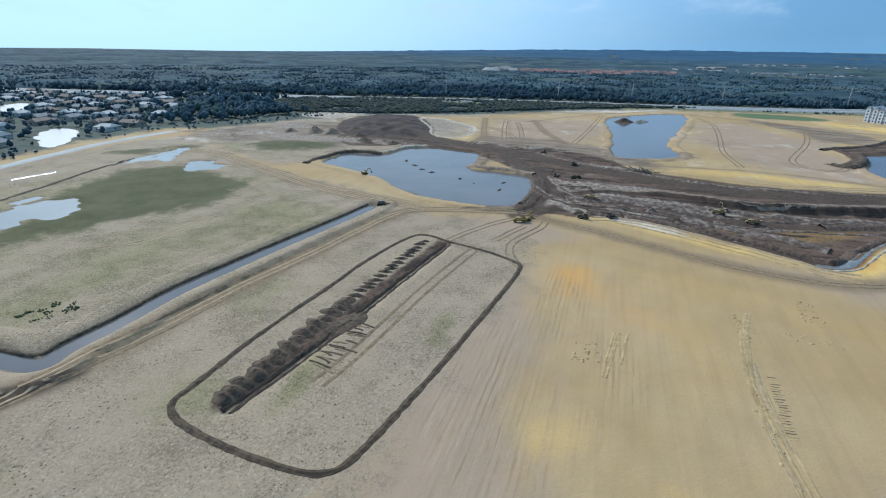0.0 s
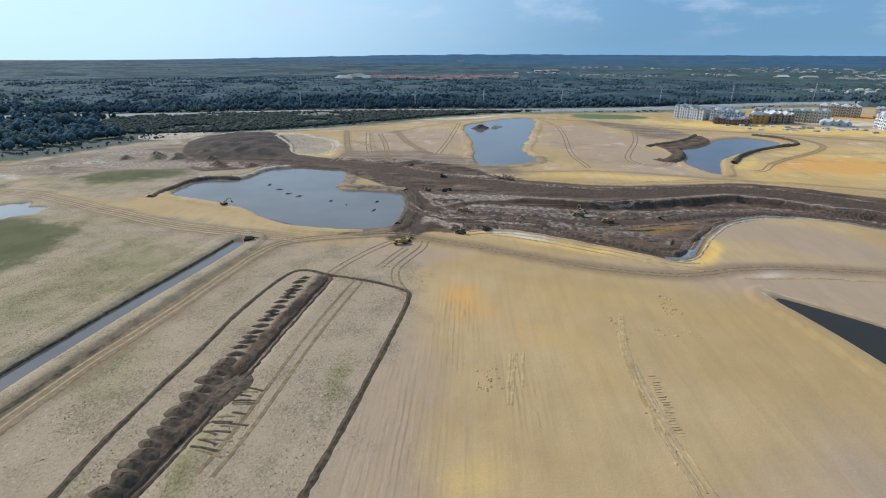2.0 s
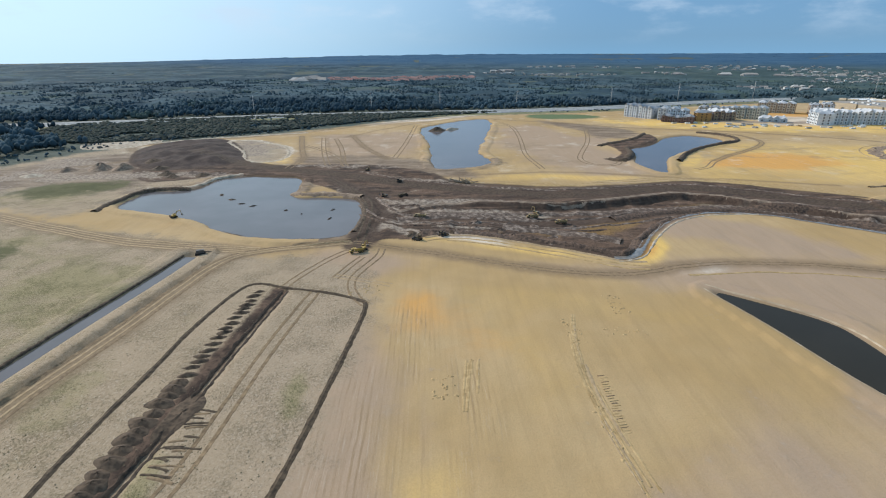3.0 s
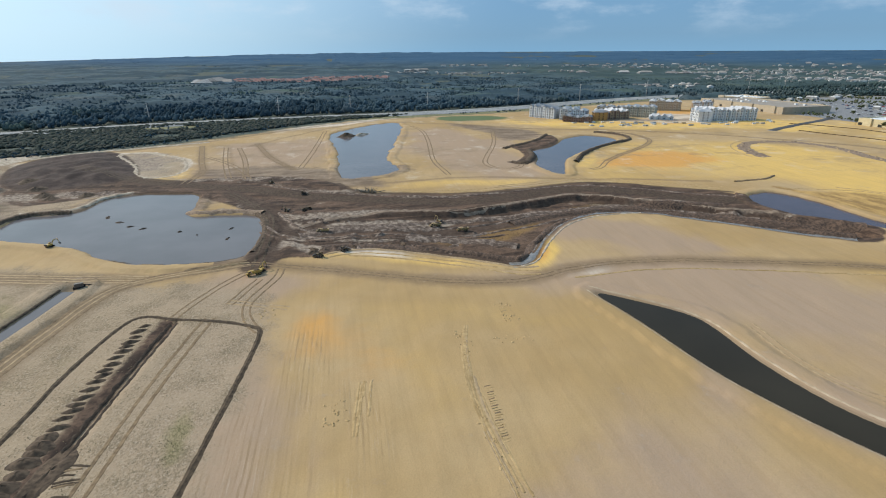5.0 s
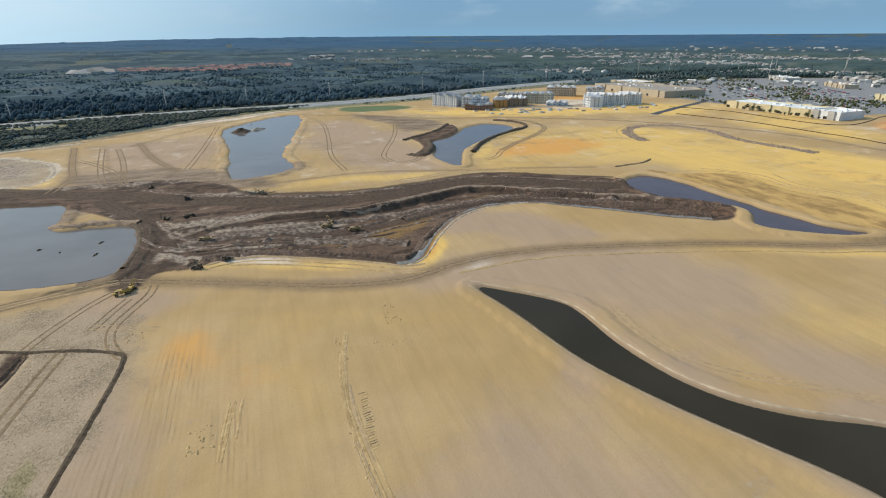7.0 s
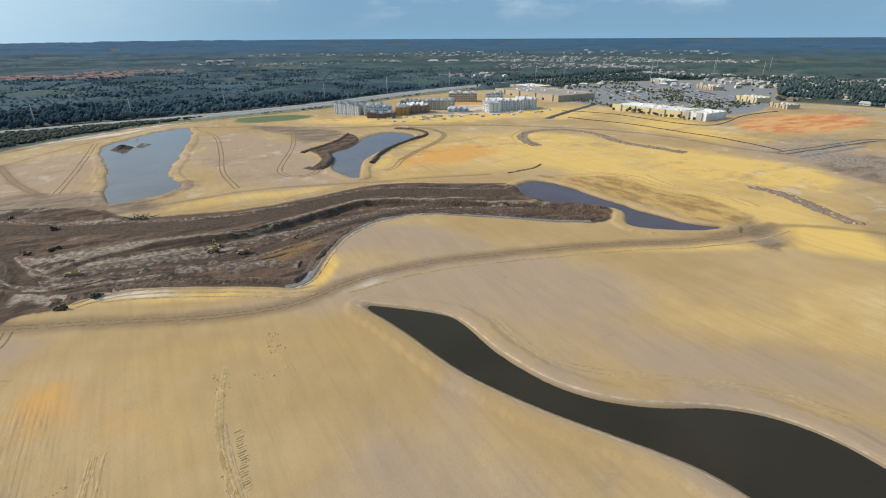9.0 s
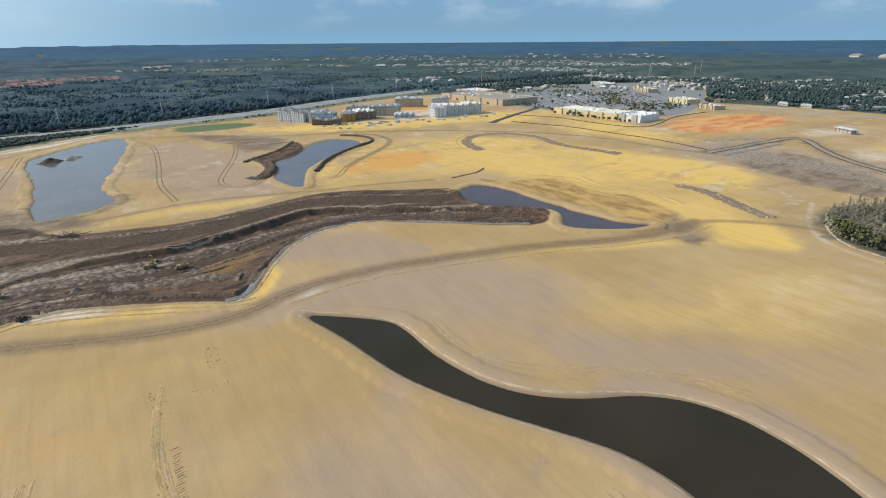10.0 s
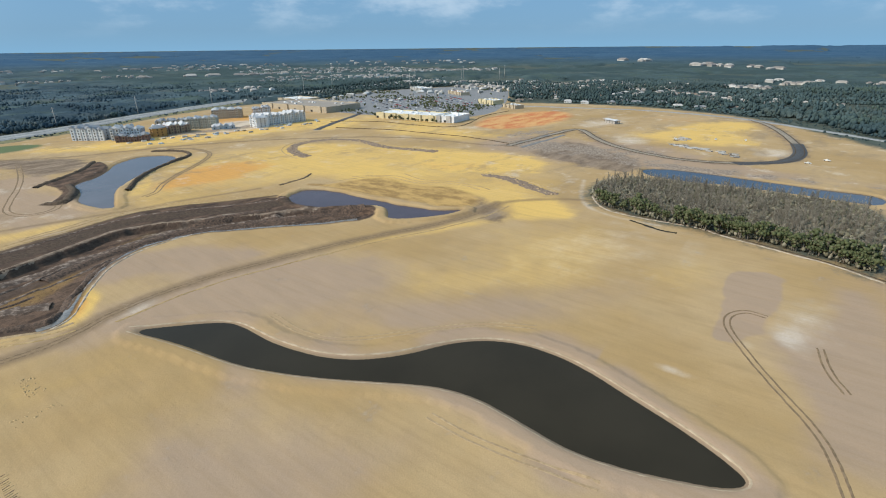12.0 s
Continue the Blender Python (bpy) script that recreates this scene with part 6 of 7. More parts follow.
def leafy_tree(name, tall, seed, leaf, label, category="tree", group=""):
    """A tapered trunk with limbs and a crown of many small clumps."""
    rng = random.Random(seed)
    root = thing(name, label, category, group)
    bm = bmesh.new()
    rod(bm, (0, 0, -0.4), (0.15, 0.1, tall * 0.45), tall * 0.028, tall * 0.018, 7)
    tips = []
    for i in range(7):
        a, z = i * 2.4 + rng.uniform(-0.4, 0.4), tall * rng.uniform(0.3, 0.5)
        tip = (math.cos(a) * tall * rng.uniform(0.14, 0.28), math.sin(a) * tall * rng.uniform(0.14, 0.28), tall * rng.uniform(0.5, 0.85))
        rod(bm, (0.1, 0.08, z), tip, tall * 0.012, tall * 0.005, 5)
        tips.append(tip)
    part("trunk", bm, M_BARK, root, smooth=True)
    nrng = np.random.RandomState(seed)
    spots = []
    for tip in tips + [(0, 0, tall * 0.85)]:
        for _ in range(7):
            spots.append((tip[0] + rng.gauss(0, tall * 0.085), tip[1] + rng.gauss(0, tall * 0.085), min(tall * 0.93, max(tall * 0.18, tip[2] + rng.gauss(-0.04 * tall, tall * 0.1)))))
    spots = np.array(spots)
    size = tall * nrng.uniform(0.045, 0.10, len(spots))
    v, f = crowns(spots, size, size * 1.7, seed, 1, 0.4, 0.0)
    crown = raw_mesh("crown", v, f, leaf)
    crown.parent = root
    return root


def bare_tree(name, tall, seed, label, group):
    rng = random.Random(seed)
    root = thing(name, label, "tree", group)
    bm = bmesh.new()
    rod(bm, (0, 0, -0.4), (0, 0, tall * 0.95), tall * 0.022, tall * 0.006, 6)
    for i in range(9):
        a, z = i * 2.4, tall * (0.3 + 0.065 * i)
        k = tall * rng.uniform(0.08, 0.16)
        rod(bm, (0, 0, z), (math.cos(a) * k, math.sin(a) * k, z + k * 1.2), tall * 0.008, tall * 0.003, 4)
    part("trunk", bm, M_BARK, root)
    nrng = np.random.RandomState(seed)
    n = 150
    z = tall * nrng.uniform(0.28, 1.0, n)
    spread = tall * 0.15 * (1.15 - z / tall) + 0.4
    a = nrng.uniform(0, 6.28, n)
    x, y = np.cos(a) * spread * nrng.uniform(0.2, 1, n), np.sin(a) * spread * nrng.uniform(0.2, 1, n)
    base = np.stack([x, y, z], 1)
    way = np.stack([np.cos(a) * 0.5, np.sin(a) * 0.5, nrng.uniform(0.4, 1.0, n)], 1) * tall * 0.085
    side = np.stack([-np.sin(a), np.cos(a), nrng.uniform(-0.4, 0.4, n)], 1) * tall * 0.014
    v = np.stack([base - side, base + side, base + way], 1).reshape(-1, 3)
    twigs = raw_mesh("crown", v, np.arange(3 * n).reshape(-1, 3), M_BARE, False)
    twigs.parent = root
    return root


# the wood beside the canal: green trees along its edge, bare grey ones behind
GREEN_KINDS = [leafy_tree("tree", 9.5 + i, 300 + i, M_LEAF, "bushy green tree at the edge of a wood", "tree", "green trees along the wood's edge") for i in range(3)]
BARE_KINDS = [bare_tree("bare_tree", 9.0 + 1.2 * i, 320 + i, "slender leafless grey tree in a wet wood", "bare trees in the wood") for i in range(3)]
rng = random.Random(5)
edge = rounded(WOOD_EDGE, False, 2)
gap = np.r_[0, np.cumsum(np.linalg.norm(np.diff(edge, axis=0), axis=1))]
spots = []
for k in range(118):
    s = rng.uniform(0, 1) ** 0.9 * gap[-1]
    inward = abs(rng.gauss(0, 1)) * 7
    spots.append((np.interp(s, gap, edge[:, 0]) + inward + 1.5, np.interp(s, gap, edge[:, 1]) + inward * 0.3))
for k, (x, y) in enumerate(spots):
    root = GREEN_KINDS[k % 3]
    size = rng.uniform(0.55, 1.05)
    m = on_ground(x, y, rng.uniform(0, 360)) @ Matrix.Scale(size, 4)
    if k < 3:
        root.matrix_basis = m
    else:
        ob = copy_thing(root, m)
        ob.matrix_basis = m
placed = 0
while placed < 290:
    x, y = rng.uniform(335, 470), rng.uniform(-95, 90)
    if field(np.array([x]), np.array([y]), WOODS)[0] < 3:
        continue
    m = on_ground(x, y, rng.uniform(0, 360)) @ Matrix.Scale(rng.uniform(0.6, 1.0), 4)
    root = BARE_KINDS[placed % 3]
    if placed < 3:
        root.matrix_basis = m
    else:
        copy_thing(root, m).matrix_basis = m
    placed += 1
# undergrowth of the wood
x, y, nr = scatter(60000, 21, 300, 520, 0, 104)
keep = field(x, y, WOODS) > 0.5
x, y = x[keep][:4200], y[keep][:4200]
rise = nr.uniform(0.9, 3.2, len(x))
v, f = crowns(np.stack([x, y, height(x, y)], 1), rise * 0.36, rise * 1.2, 22, 1, 0.5)
tagged(raw_mesh("undergrowth", v, f, M_UNDER), "grey-green undergrowth filling a wet wood", "undergrowth", kind="stuff")
# the rest of the bare trees, joined
x, y, nr = scatter(60000, 24, 300, 520, 0, 104)
keep = field(x, y, WOODS) > 2.5
x, y = x[keep][:1700], y[keep][:1700]
k, z0 = 80, height(x, y)
tall = nr.uniform(5.0, 9.5, len(x))
a, zz = nr.uniform(0, 6.283, (len(x), k)), nr.uniform(0.15, 1.0, (len(x), k))
reach = tall[:, None] * (0.20 * (1.2 - zz)) * nr.uniform(0.2, 1, (len(x), k))
base = np.stack([x[:, None] + np.cos(a) * reach, y[:, None] + np.sin(a) * reach, z0[:, None] + zz * tall[:, None]], -1)
way = np.stack([np.cos(a) * 0.4, np.sin(a) * 0.4, nr.uniform(0.5, 1.0, a.shape)], -1) * (tall * 0.10)[:, None, None]
side = np.stack([-np.sin(a), np.cos(a), nr.uniform(-0.4, 0.4, a.shape)], -1) * (tall * 0.013)[:, None, None]
v = np.stack([base - side, base + side, base + way], 2).reshape(-1, 3)
tagged(raw_mesh("grey_thicket", v, np.arange(len(v)).reshape(-1, 3), M_BARE, False), "thicket of bare grey saplings in a wet wood", "thicket", kind="stuff")
# tufts of weeds on the weathered ground
x, y, nr = scatter(60000, 31, 30, 330, 75, 30)
dens = wobble(x, y, 22, 33) + 0.8 * wobble(x, y, 8, 34)
keep = (field(x, y, WEED_FIELD) > 2) & (dens > 0.25) & (field(x, y, DITCH, 5.2) < -3) & (field(x, y, DITCH_ROAD, 9.0) < -1) & (field(x, y, LOOP) < 30)
x, y = x[keep], y[keep]
rise = nr.uniform(0.04, 0.11, len(x))
v, f = crowns(np.stack([x, y, height(x, y)], 1), rise * 1.5, rise, 35, 1, 0.5, 0.0)
tagged(raw_mesh("weeds", v, f, M_WEED), "low tufts of dry weeds on sandy ground", "weeds", kind="stuff")
for x, y, r, k in ((-133.7, 74.2, 2.2, 8), (-129, 75.5, 1.4, 4)):
    for i in range(k):
        bx, by, h = x + rng.gauss(0, r), y + rng.gauss(0, r * 1.6), rng.uniform(0.3, 0.7)
        v, f = crowns(np.array([[bx + rng.gauss(0, 0.5), by + rng.gauss(0, 0.5), height(bx, by) - 0.1] for _ in range(9)]), np.full(9, h * 0.55), np.full(9, h), i, 1, 0.4, 0.0)
        tagged(raw_mesh("shrub", v, f, M_LEAF), "low dark green shrub on weathered sand", "shrub", "shrubs on the weathered ground")
for x0, y0, rx, ry, count in ((-30, 100, 2.2, 7, 420), (-52, 70, 3, 9, 420), (-48, 88, 2, 5, 160), (-86, 92, 6, 12, 520), (-62, 120, 3, 12, 260), (-128, 150, 10, 12, 700), (-118, 178, 8, 10, 420)):
    nr = np.random.RandomState(int(abs(x0 * 3 + y0)))
    x, y = x0 + rx * nr.randn(count), y0 + ry * nr.randn(count)
    rise = nr.uniform(0.03, 0.09, count)
    v, f = crowns(np.stack([x, y, height(x, y)], 1), rise * 1.1, rise, count, 1, 0.5, 0.0)
    tagged(raw_mesh("weed_patch", v, f, M_SHRUB), "patch of low dark weeds on sandy ground", "weeds", kind="stuff")
# brush heap of grubbed trees on the sand
for bx, by, k in ((24, 319, 16), (30, 318, 12)):
    root = thing("brush_pile", "tangled pile of grubbed branches and logs", "brush pile")
    root.matrix_basis = on_ground(bx, by)
    for i in range(k):
        bm = bmesh.new()
        a, l = rng.uniform(0, 6.28), rng.uniform(3, 8)
        ox, oy = rng.gauss(0, 2), rng.gauss(0, 1.2)
        rod(bm, (ox, oy, 0.1), (ox + math.cos(a) * l, oy + math.sin(a) * l * 0.5, rng.uniform(0.5, 3.2)), 0.3, 0.12, 6)
        part("log", bm, M_BARK, root)


# ---- apartments under construction ----
def plain(name, c, rough=0.8, grain=0.6):
    return speckled(name, tuple(0.82 * v for v in c), c, grain, rough, 0.0, 0.3, 0.7)


WRAP = plain("white_house_wrap", (0.76, 0.78, 0.80))
WRAP_BLUE = plain("pale_blue_house_wrap", (0.50, 0.58, 0.64))
# darker copy of the white wrap: shade of the recessed walls put in colour
WRAP_SHADE = plain("shaded_house_wrap", (0.46, 0.49, 0.53))
STUCCO_SAGE = plain("sage_base_coat", (0.40, 0.43, 0.38))
TAN_PALE = plain("cream_sheathing", (0.66, 0.60, 0.48))
SHEATHING_PALE = plain("tan_sheathing", (0.40, 0.30, 0.20))
SHEATHING = plain("brown_sheathing", (0.23, 0.155, 0.14))
OSB = plain("orange_strand_board", (0.50, 0.29, 0.10))
SHINGLE = plain("grey_roof_felt", (0.36, 0.37, 0.39), 0.9, 0.3)
SHINGLE_PALE = plain("pale_roof_felt", (0.55, 0.55, 0.56), 0.9, 0.3)
TAN_WALL = plain("tan_stucco", (0.48, 0.40, 0.29), 0.85)
YELLOW_WALL = plain("cream_yellow_stucco", (0.62, 0.53, 0.33), 0.85)
WHITE_ROOF = plain("white_membrane_roof", (0.78, 0.78, 0.78), 0.6, 0.1)
TAN_ROOF = plain("grey_brown_flat_roof", (0.34, 0.295, 0.25), 0.9, 0.1)
CONCRETE = plain("pale_concrete", (0.45, 0.43, 0.40), 0.9, 0.4)
RED_ROOF = varied("terracotta_roofs", ((0.30, 0.15, 0.13), (0.37, 0.215, 0.185), (0.31, 0.225, 0.205)), 0.9, 0.1)
HOME_ROOFS = varied("shingle_roofs", ((0.22, 0.20, 0.19), (0.34, 0.31, 0.28), (0.48, 0.46, 0.44)), 0.9, 0.3)
HOME_WALLS = varied("painted_house_walls", ((0.55, 0.50, 0.42), (0.62, 0.60, 0.56), (0.45, 0.40, 0.34)), 0.85, 0.3)
TOWN = varied("pale_town_walls", ((0.30, 0.29, 0.27), (0.46, 0.44, 0.41), (0.74, 0.73, 0.71)), 0.85, 0.1)


def hip(bm, x, y, z, lx, ly, rise, over=0.5, ridge=0.45):
    """A hipped roof with overhanging eaves."""
    hx, hy = lx / 2 + over, ly / 2 + over
    low = [bm.verts.new((x + a * hx, y + b * hy, z)) for a, b in ((-1, -1), (1, -1), (1, 1), (-1, 1))]
    edge = [bm.verts.new((x + a * hx, y + b * hy, z + 0.25)) for a, b in ((-1, -1), (1, -1), (1, 1), (-1, 1))]
    if lx >= ly:
        top = [bm.verts.new((x - ridge * lx + 0.35 * ly * 0.5, y, z + rise)), bm.verts.new((x + ridge * lx - 0.35 * ly * 0.5, y, z + rise))]
        sides = [(edge[0], edge[1], top[1], top[0]), (edge[1], edge[2], top[1]), (edge[2], edge[3], top[0], top[1]), (edge[3], edge[0], top[0])]
    else:
        top = [bm.verts.new((x, y - ridge * ly + 0.35 * lx * 0.5, z + rise)), bm.verts.new((x, y + ridge * ly - 0.35 * lx * 0.5, z + rise))]
        sides = [(edge[0], edge[1], top[0]), (edge[1], edge[2], top[1], top[0]), (edge[2], edge[3], top[1]), (edge[3], edge[0], top[0], top[1])]
    bm.faces.new(low[::-1])
    for i in range(4):
        j = (i + 1) % 4
        bm.faces.new((low[i], low[j], edge[j], edge[i]))
    for s in sides:
        bm.faces.new(s)


def pane_mesh(w, h):
    bm = bmesh.new()
    box(bm, 0, 0, -h / 2, w, 0.16, h)
    me = bpy.data.meshes.new("window")
    bm.to_mesh(me)
    bm.free()
    me.materials.append(M_GLASS)
    return me


APT_PANE, SHOP_PANE, HOME_PANE = pane_mesh(1.5, 1.6), pane_mesh(5.0, 3.2), pane_mesh(1.6, 1.2)


def opening(mesh, parent, x, y, z, turn=0.0, name="window"):
    ob = new(name, mesh)
    ob.parent = parent
    ob.matrix_basis = pose(x, y, z, 0, 0, turn)
    return ob


def gable(bm, x, y, z, lx, ly, rise, over=0.35):
    """A pitched roof whose ridge runs along y; its two gable ends are closed."""
    hx, hy = lx / 2 + over, ly / 2 + over
    a = [bm.verts.new((x + p, y - hy, q)) for p, q in ((-hx, z), (hx, z), (hx, z + 0.2), (0, z + rise), (-hx, z + 0.2))]
    b = [bm.verts.new((x + p, y + hy, q)) for p, q in ((-hx, z), (hx, z), (hx, z + 0.2), (0, z + rise), (-hx, z + 0.2))]
    bm.faces.new(a)
    bm.faces.new(b[::-1])
    for i in range(5):
        j = (i + 1) % 5
        bm.faces.new((a[i], b[i], b[j], a[j]))


def apartments(x, y, turn, length, depth, storeys, wall, bay_wall, roof, label, seed=0):
    """A block of flats: stepped wings under hipped roofs, gabled bays between recessed balconies; its front looks along -y."""
    pick = random.Random(seed + int(x))
    root = thing("apartment_building", label, "apartment building", "apartment blocks under construction")
    root.matrix_basis = on_ground(x, y, turn)
    lift = 3.3
    n = max(2, round(length / 12.5))
    span = length / n
    for i in range(n):
        tall = lift * storeys + pick.choice((-0.9, 0.0, 0.7))
        deep = depth + pick.choice((-2.4, 0.0, 1.6))
        bx = (i + 0.5) * span - length / 2
        bm = bmesh.new()
        box(bm, bx, 0, -0.5, span - 0.012, deep, tall + 0.5)
        wing = part("wing", bm, wall, root)
        bm = bmesh.new()
        hip(bm, bx, 0, tall, span - 1.0, deep, 3.2, 0.5)
        part("roof", bm, roof, wing)
        for side in (-1, 1):
            face = side * deep / 2
            for off in (-0.27, 0.27):
                wide = span * pick.uniform(0.26, 0.36)
                high = tall + pick.choice((-0.6, 0.4, 1.0))
                cx = bx + off * span
                bm = bmesh.new()
                box(bm, cx, face + side * 0.8, -0.5, wide, 1.6, high + 0.5)
                bay = part("bay", bm, bay_wall, root)
                bm = bmesh.new()
                gable(bm, cx, face - side * 1.2, high + 0.006, wide, 5.8, wide * 0.55)
                part("gable", bm, roof, bay)
                for s in range(storeys):
                    opening(APT_PANE, root, cx, face + side * 1.62, s * lift + 1.8)
            for s in range(1, storeys):
                bm = bmesh.new()
                box(bm, bx, face + side * 0.5, s * lift, span * 0.2, 1.2, 0.95)
                part("balcony", bm, bay_wall, root)
    for side in (-1, 1):
        for s in range(storeys):
            for v in (-0.22, 0.22):
                opening(APT_PANE, root, side * (length / 2 + 0.02), v * depth, s * lift + 1.8, 90)
    return root


apartments(291, 676, -52, 40, 18, 4, WRAP_SHADE, WRAP, SHINGLE, "four-storey apartment block in white house wrap with grey roof")
apartments(318, 643, -38, 34, 18, 4, WRAP_SHADE, WRAP, SHINGLE_PALE, "white-wrapped apartment block behind a brown one")
apartments(313, 620, -34, 36, 14, 2, SHEATHING, SHEATHING, SHINGLE, "low wing in dark brown sheathing under construction")
apartments(372, 643, -6, 42, 18, 3, SHEATHING, SHEATHING_PALE, SHINGLE_PALE, "apartment block half clad in brown boards")
apartments(349, 632, 80, 16, 12, 3, OSB, OSB, SHINGLE, "small block end in raw orange strand board")
apartments(420, 654, -42, 44, 18, 4, STUCCO_SAGE, TAN_PALE, SHINGLE_PALE, "pale sage apartment block with cream bays and light roof")
apartments(432, 620, -30, 30, 12, 1, WRAP, WRAP_BLUE, SHINGLE_PALE, "low pale block before taller apartments")
apartments(398, 692, -30, 40, 18, 3, WRAP_SHADE, TAN_PALE, SHINGLE, "white-wrapped apartment block with cream bays")
apartments(504, 722, -34, 46, 18, 4, SHEATHING_PALE, TAN_PALE, SHINGLE_PALE, "apartment block in tan boards with cream bays")
apartments(546, 692, -30, 28, 16, 4, SHEATHING_PALE, WRAP, SHINGLE, "apartment block with tan walls and white bays")
apartments(508, 596, -6, 74, 20, 4, WRAP_BLUE, WRAP, SHINGLE_PALE, "long pale blue apartment block with light roof")
apartments(470, 592, 84, 22, 14, 4, WRAP, WRAP, SHINGLE_PALE, "white end block of a long pale blue building")
rng = random.Random(71)
M_LUMBER = plain("fresh_lumber", (0.55, 0.42, 0.24))
for k in range(40):
    x, y = rng.uniform(300, 560), rng.uniform(556, 600)
    y += (430 - x) * 0.12
    root = thing("material_stack", "stack of building materials beside apartment blocks", "materials", "stacks of building materials")
    root.matrix_basis = on_ground(x, y, rng.uniform(-30, 30))
    for i in range(3):
        bm = bmesh.new()
        box(bm, rng.uniform(-0.4, 0.4), i * 1.5 - 1.5, 0, rng.uniform(3.5, 7), 1.3, rng.uniform(0.7, 1.8))
        part("pallet", bm, rng.choice((M_LUMBER, WRAP, CONCRETE, WRAP_BLUE)), root)


# ---- shops, parking and cars ----
def store(points_x, points_y, length, depth, tall, turn, wall, roof, label, fronts=5, front_wall=None):
    root = thing("store", label, "store")
    root.matrix_basis = on_ground(points_x, points_y, turn)
    bm = bmesh.new()
    box(bm, 0, 0, -0.5, length, depth, tall + 0.5)
    part("wall", bm, wall, root)
    bm = bmesh.new()
    box(bm, 0, 0, tall + 0.004, length - 1.0, depth - 1.0, 0.12)
    part("roof", bm, roof, root)
    for sx, sy, lx, ly in ((0, -1, length, 0.5), (0, 1, length, 0.5), (-1, 0, 0.5, depth - 1.0), (1, 0, 0.5, depth - 1.0)):
        bm = bmesh.new()
        box(bm, sx * (length / 2 - 0.25), sy * (depth / 2 - 0.25), tall + 0.004, lx, ly, 1.1)
        part("parapet", bm, wall, root)
    for i in range(fronts):
        bx = (i + 0.5) * length / fronts - length / 2
        for side in (-1, 1):
            bm = bmesh.new()
            box(bm, bx, side * (depth / 2 + 0.9), -0.5, length / fronts * 0.42, 1.8, tall + 2.2)
            part("facade_tower", bm, front_wall or wall, root)
            opening(SHOP_PANE, root, bx + length / fronts * 0.36, side * (depth / 2 + 0.03), 1.9)
    for i in range(fronts * 3):
        bm = bmesh.new()
        box(bm, rng.uniform(-0.44, 0.44) * length, rng.uniform(-0.35, 0.35) * depth, tall + 0.12, rng.uniform(2.5, 5), rng.uniform(2, 3.5), rng.uniform(1.2, 2.2))
        part("roof_unit", bm, WHITE_ROOF, root, "white rooftop air unit")
    return root


store(668, 715, 168, 84, 8.5, 92, TAN_WALL, TAN_ROOF, "broad tan big-box store with a tan flat roof", 4, TAN_WALL)
store(655, 462, 112, 42, 7.5, 96, YELLOW_WALL, WHITE_ROOF, "row of yellow stucco shops with white roofs", 5, YELLOW_WALL)
store(664, 396, 34, 46, 8.0, 94, WHITE_ROOF, WHITE_ROOF, "white-walled store with a white flat roof", 2, CONCRETE)
store(735, 830, 70, 50, 7.0, 92, TAN_WALL, WHITE_ROOF, "store with white roof beside a parking lot", 3)
store(900, 470, 46, 26, 7.0, 70, YELLOW_WALL, WHITE_ROOF, "cream shop building with white roof in a parking lot", 3)
store(860, 400, 40, 18, 5.0, 62, TAN_WALL, TAN_ROOF, "low tan shop building at the parking lot's edge", 3)
store(1040, 640, 70, 22, 6.0, 60, TAN_WALL, RED_ROOF, "row of shops with reddish roof beyond a parking lot", 4)
store(1080, 780, 80, 30, 7.0, 60, CONCRETE, WHITE_ROOF, "pale store with white roof beyond a parking lot", 4)
CAR_PAINTS = [paint("car_paint_white", (0.72, 0.72, 0.72), 0.3), paint("car_paint_silver", (0.42, 0.43, 0.45), 0.3), paint("car_paint_black", (0.03, 0.03, 0.035), 0.25), paint("car_paint_red", (0.35, 0.03, 0.025), 0.3), paint("car_paint_blue", (0.06, 0.11, 0.24), 0.3)]
CAR_NAMES = ("white", "silver", "black", "red", "blue")


def car(tone):
    root = thing("car", CAR_NAMES[tone] + " parked car on grey asphalt", "car", "cars in the parking lot")
    bm = bmesh.new()
    slab(bm, [(-2.2, 0.35), (2.2, 0.35), (2.25, 0.8), (1.2, 0.95), (0.6, 1.45), (-1.2, 1.45), (-1.8, 0.95), (-2.25, 0.9)], -0.88, 0.88)
    body = part("body", bm, CAR_PAINTS[tone], root)
    bm = bmesh.new()
    box(bm, -0.3, 0, 0.95, 2.3, 1.8, 0.42, 0.82)
    part("window", bm, M_GLASS, body)
    for wx in (-1.35, 1.4):
        for s in (-1, 1):
            bm = bmesh.new()
            rod(bm, (wx, s * 0.7, 0.32), (wx, s * 0.92, 0.32), 0.32, None, 8)
            part("wheel", bm, M_RUBBER, root)
    return root


CARS = [car(i) for i in range(5)]
used = [False] * 5
spot = 0
for row in range(18):
    for col in range(34):
        u, v = 15 + row * 17.5, -110 + col * 9.0
        x, y = 705 + u * 0.86 + v * 0.52, 590 - u * 0.30 + v * 0.86
        if field(np.array([x]), np.array([y]), PARKING)[0] < 9 or rng.random() < 0.30 or spot > 298:
            continue
        if any(abs((x - sx) * 0.9) < sr and abs(y - sy) < sr for sx, sy, sr in ((668, 715, 92), (655, 462, 62), (664, 396, 34), (735, 830, 46), (900, 470, 32), (860, 400, 26), (1040, 640, 44), (1080, 780, 50))):
            continue
        tone = rng.choice((0, 0, 0, 1, 1, 2, 2, 3, 4))
        m = on_ground(x, y, -62 + rng.choice((0, 180)) + rng.uniform(-3, 3), 0.02)
        if used[tone]:
            copy_thing(CARS[tone], m)
        else:
            CARS[tone].matrix_basis, used[tone] = m, True
        spot += 1
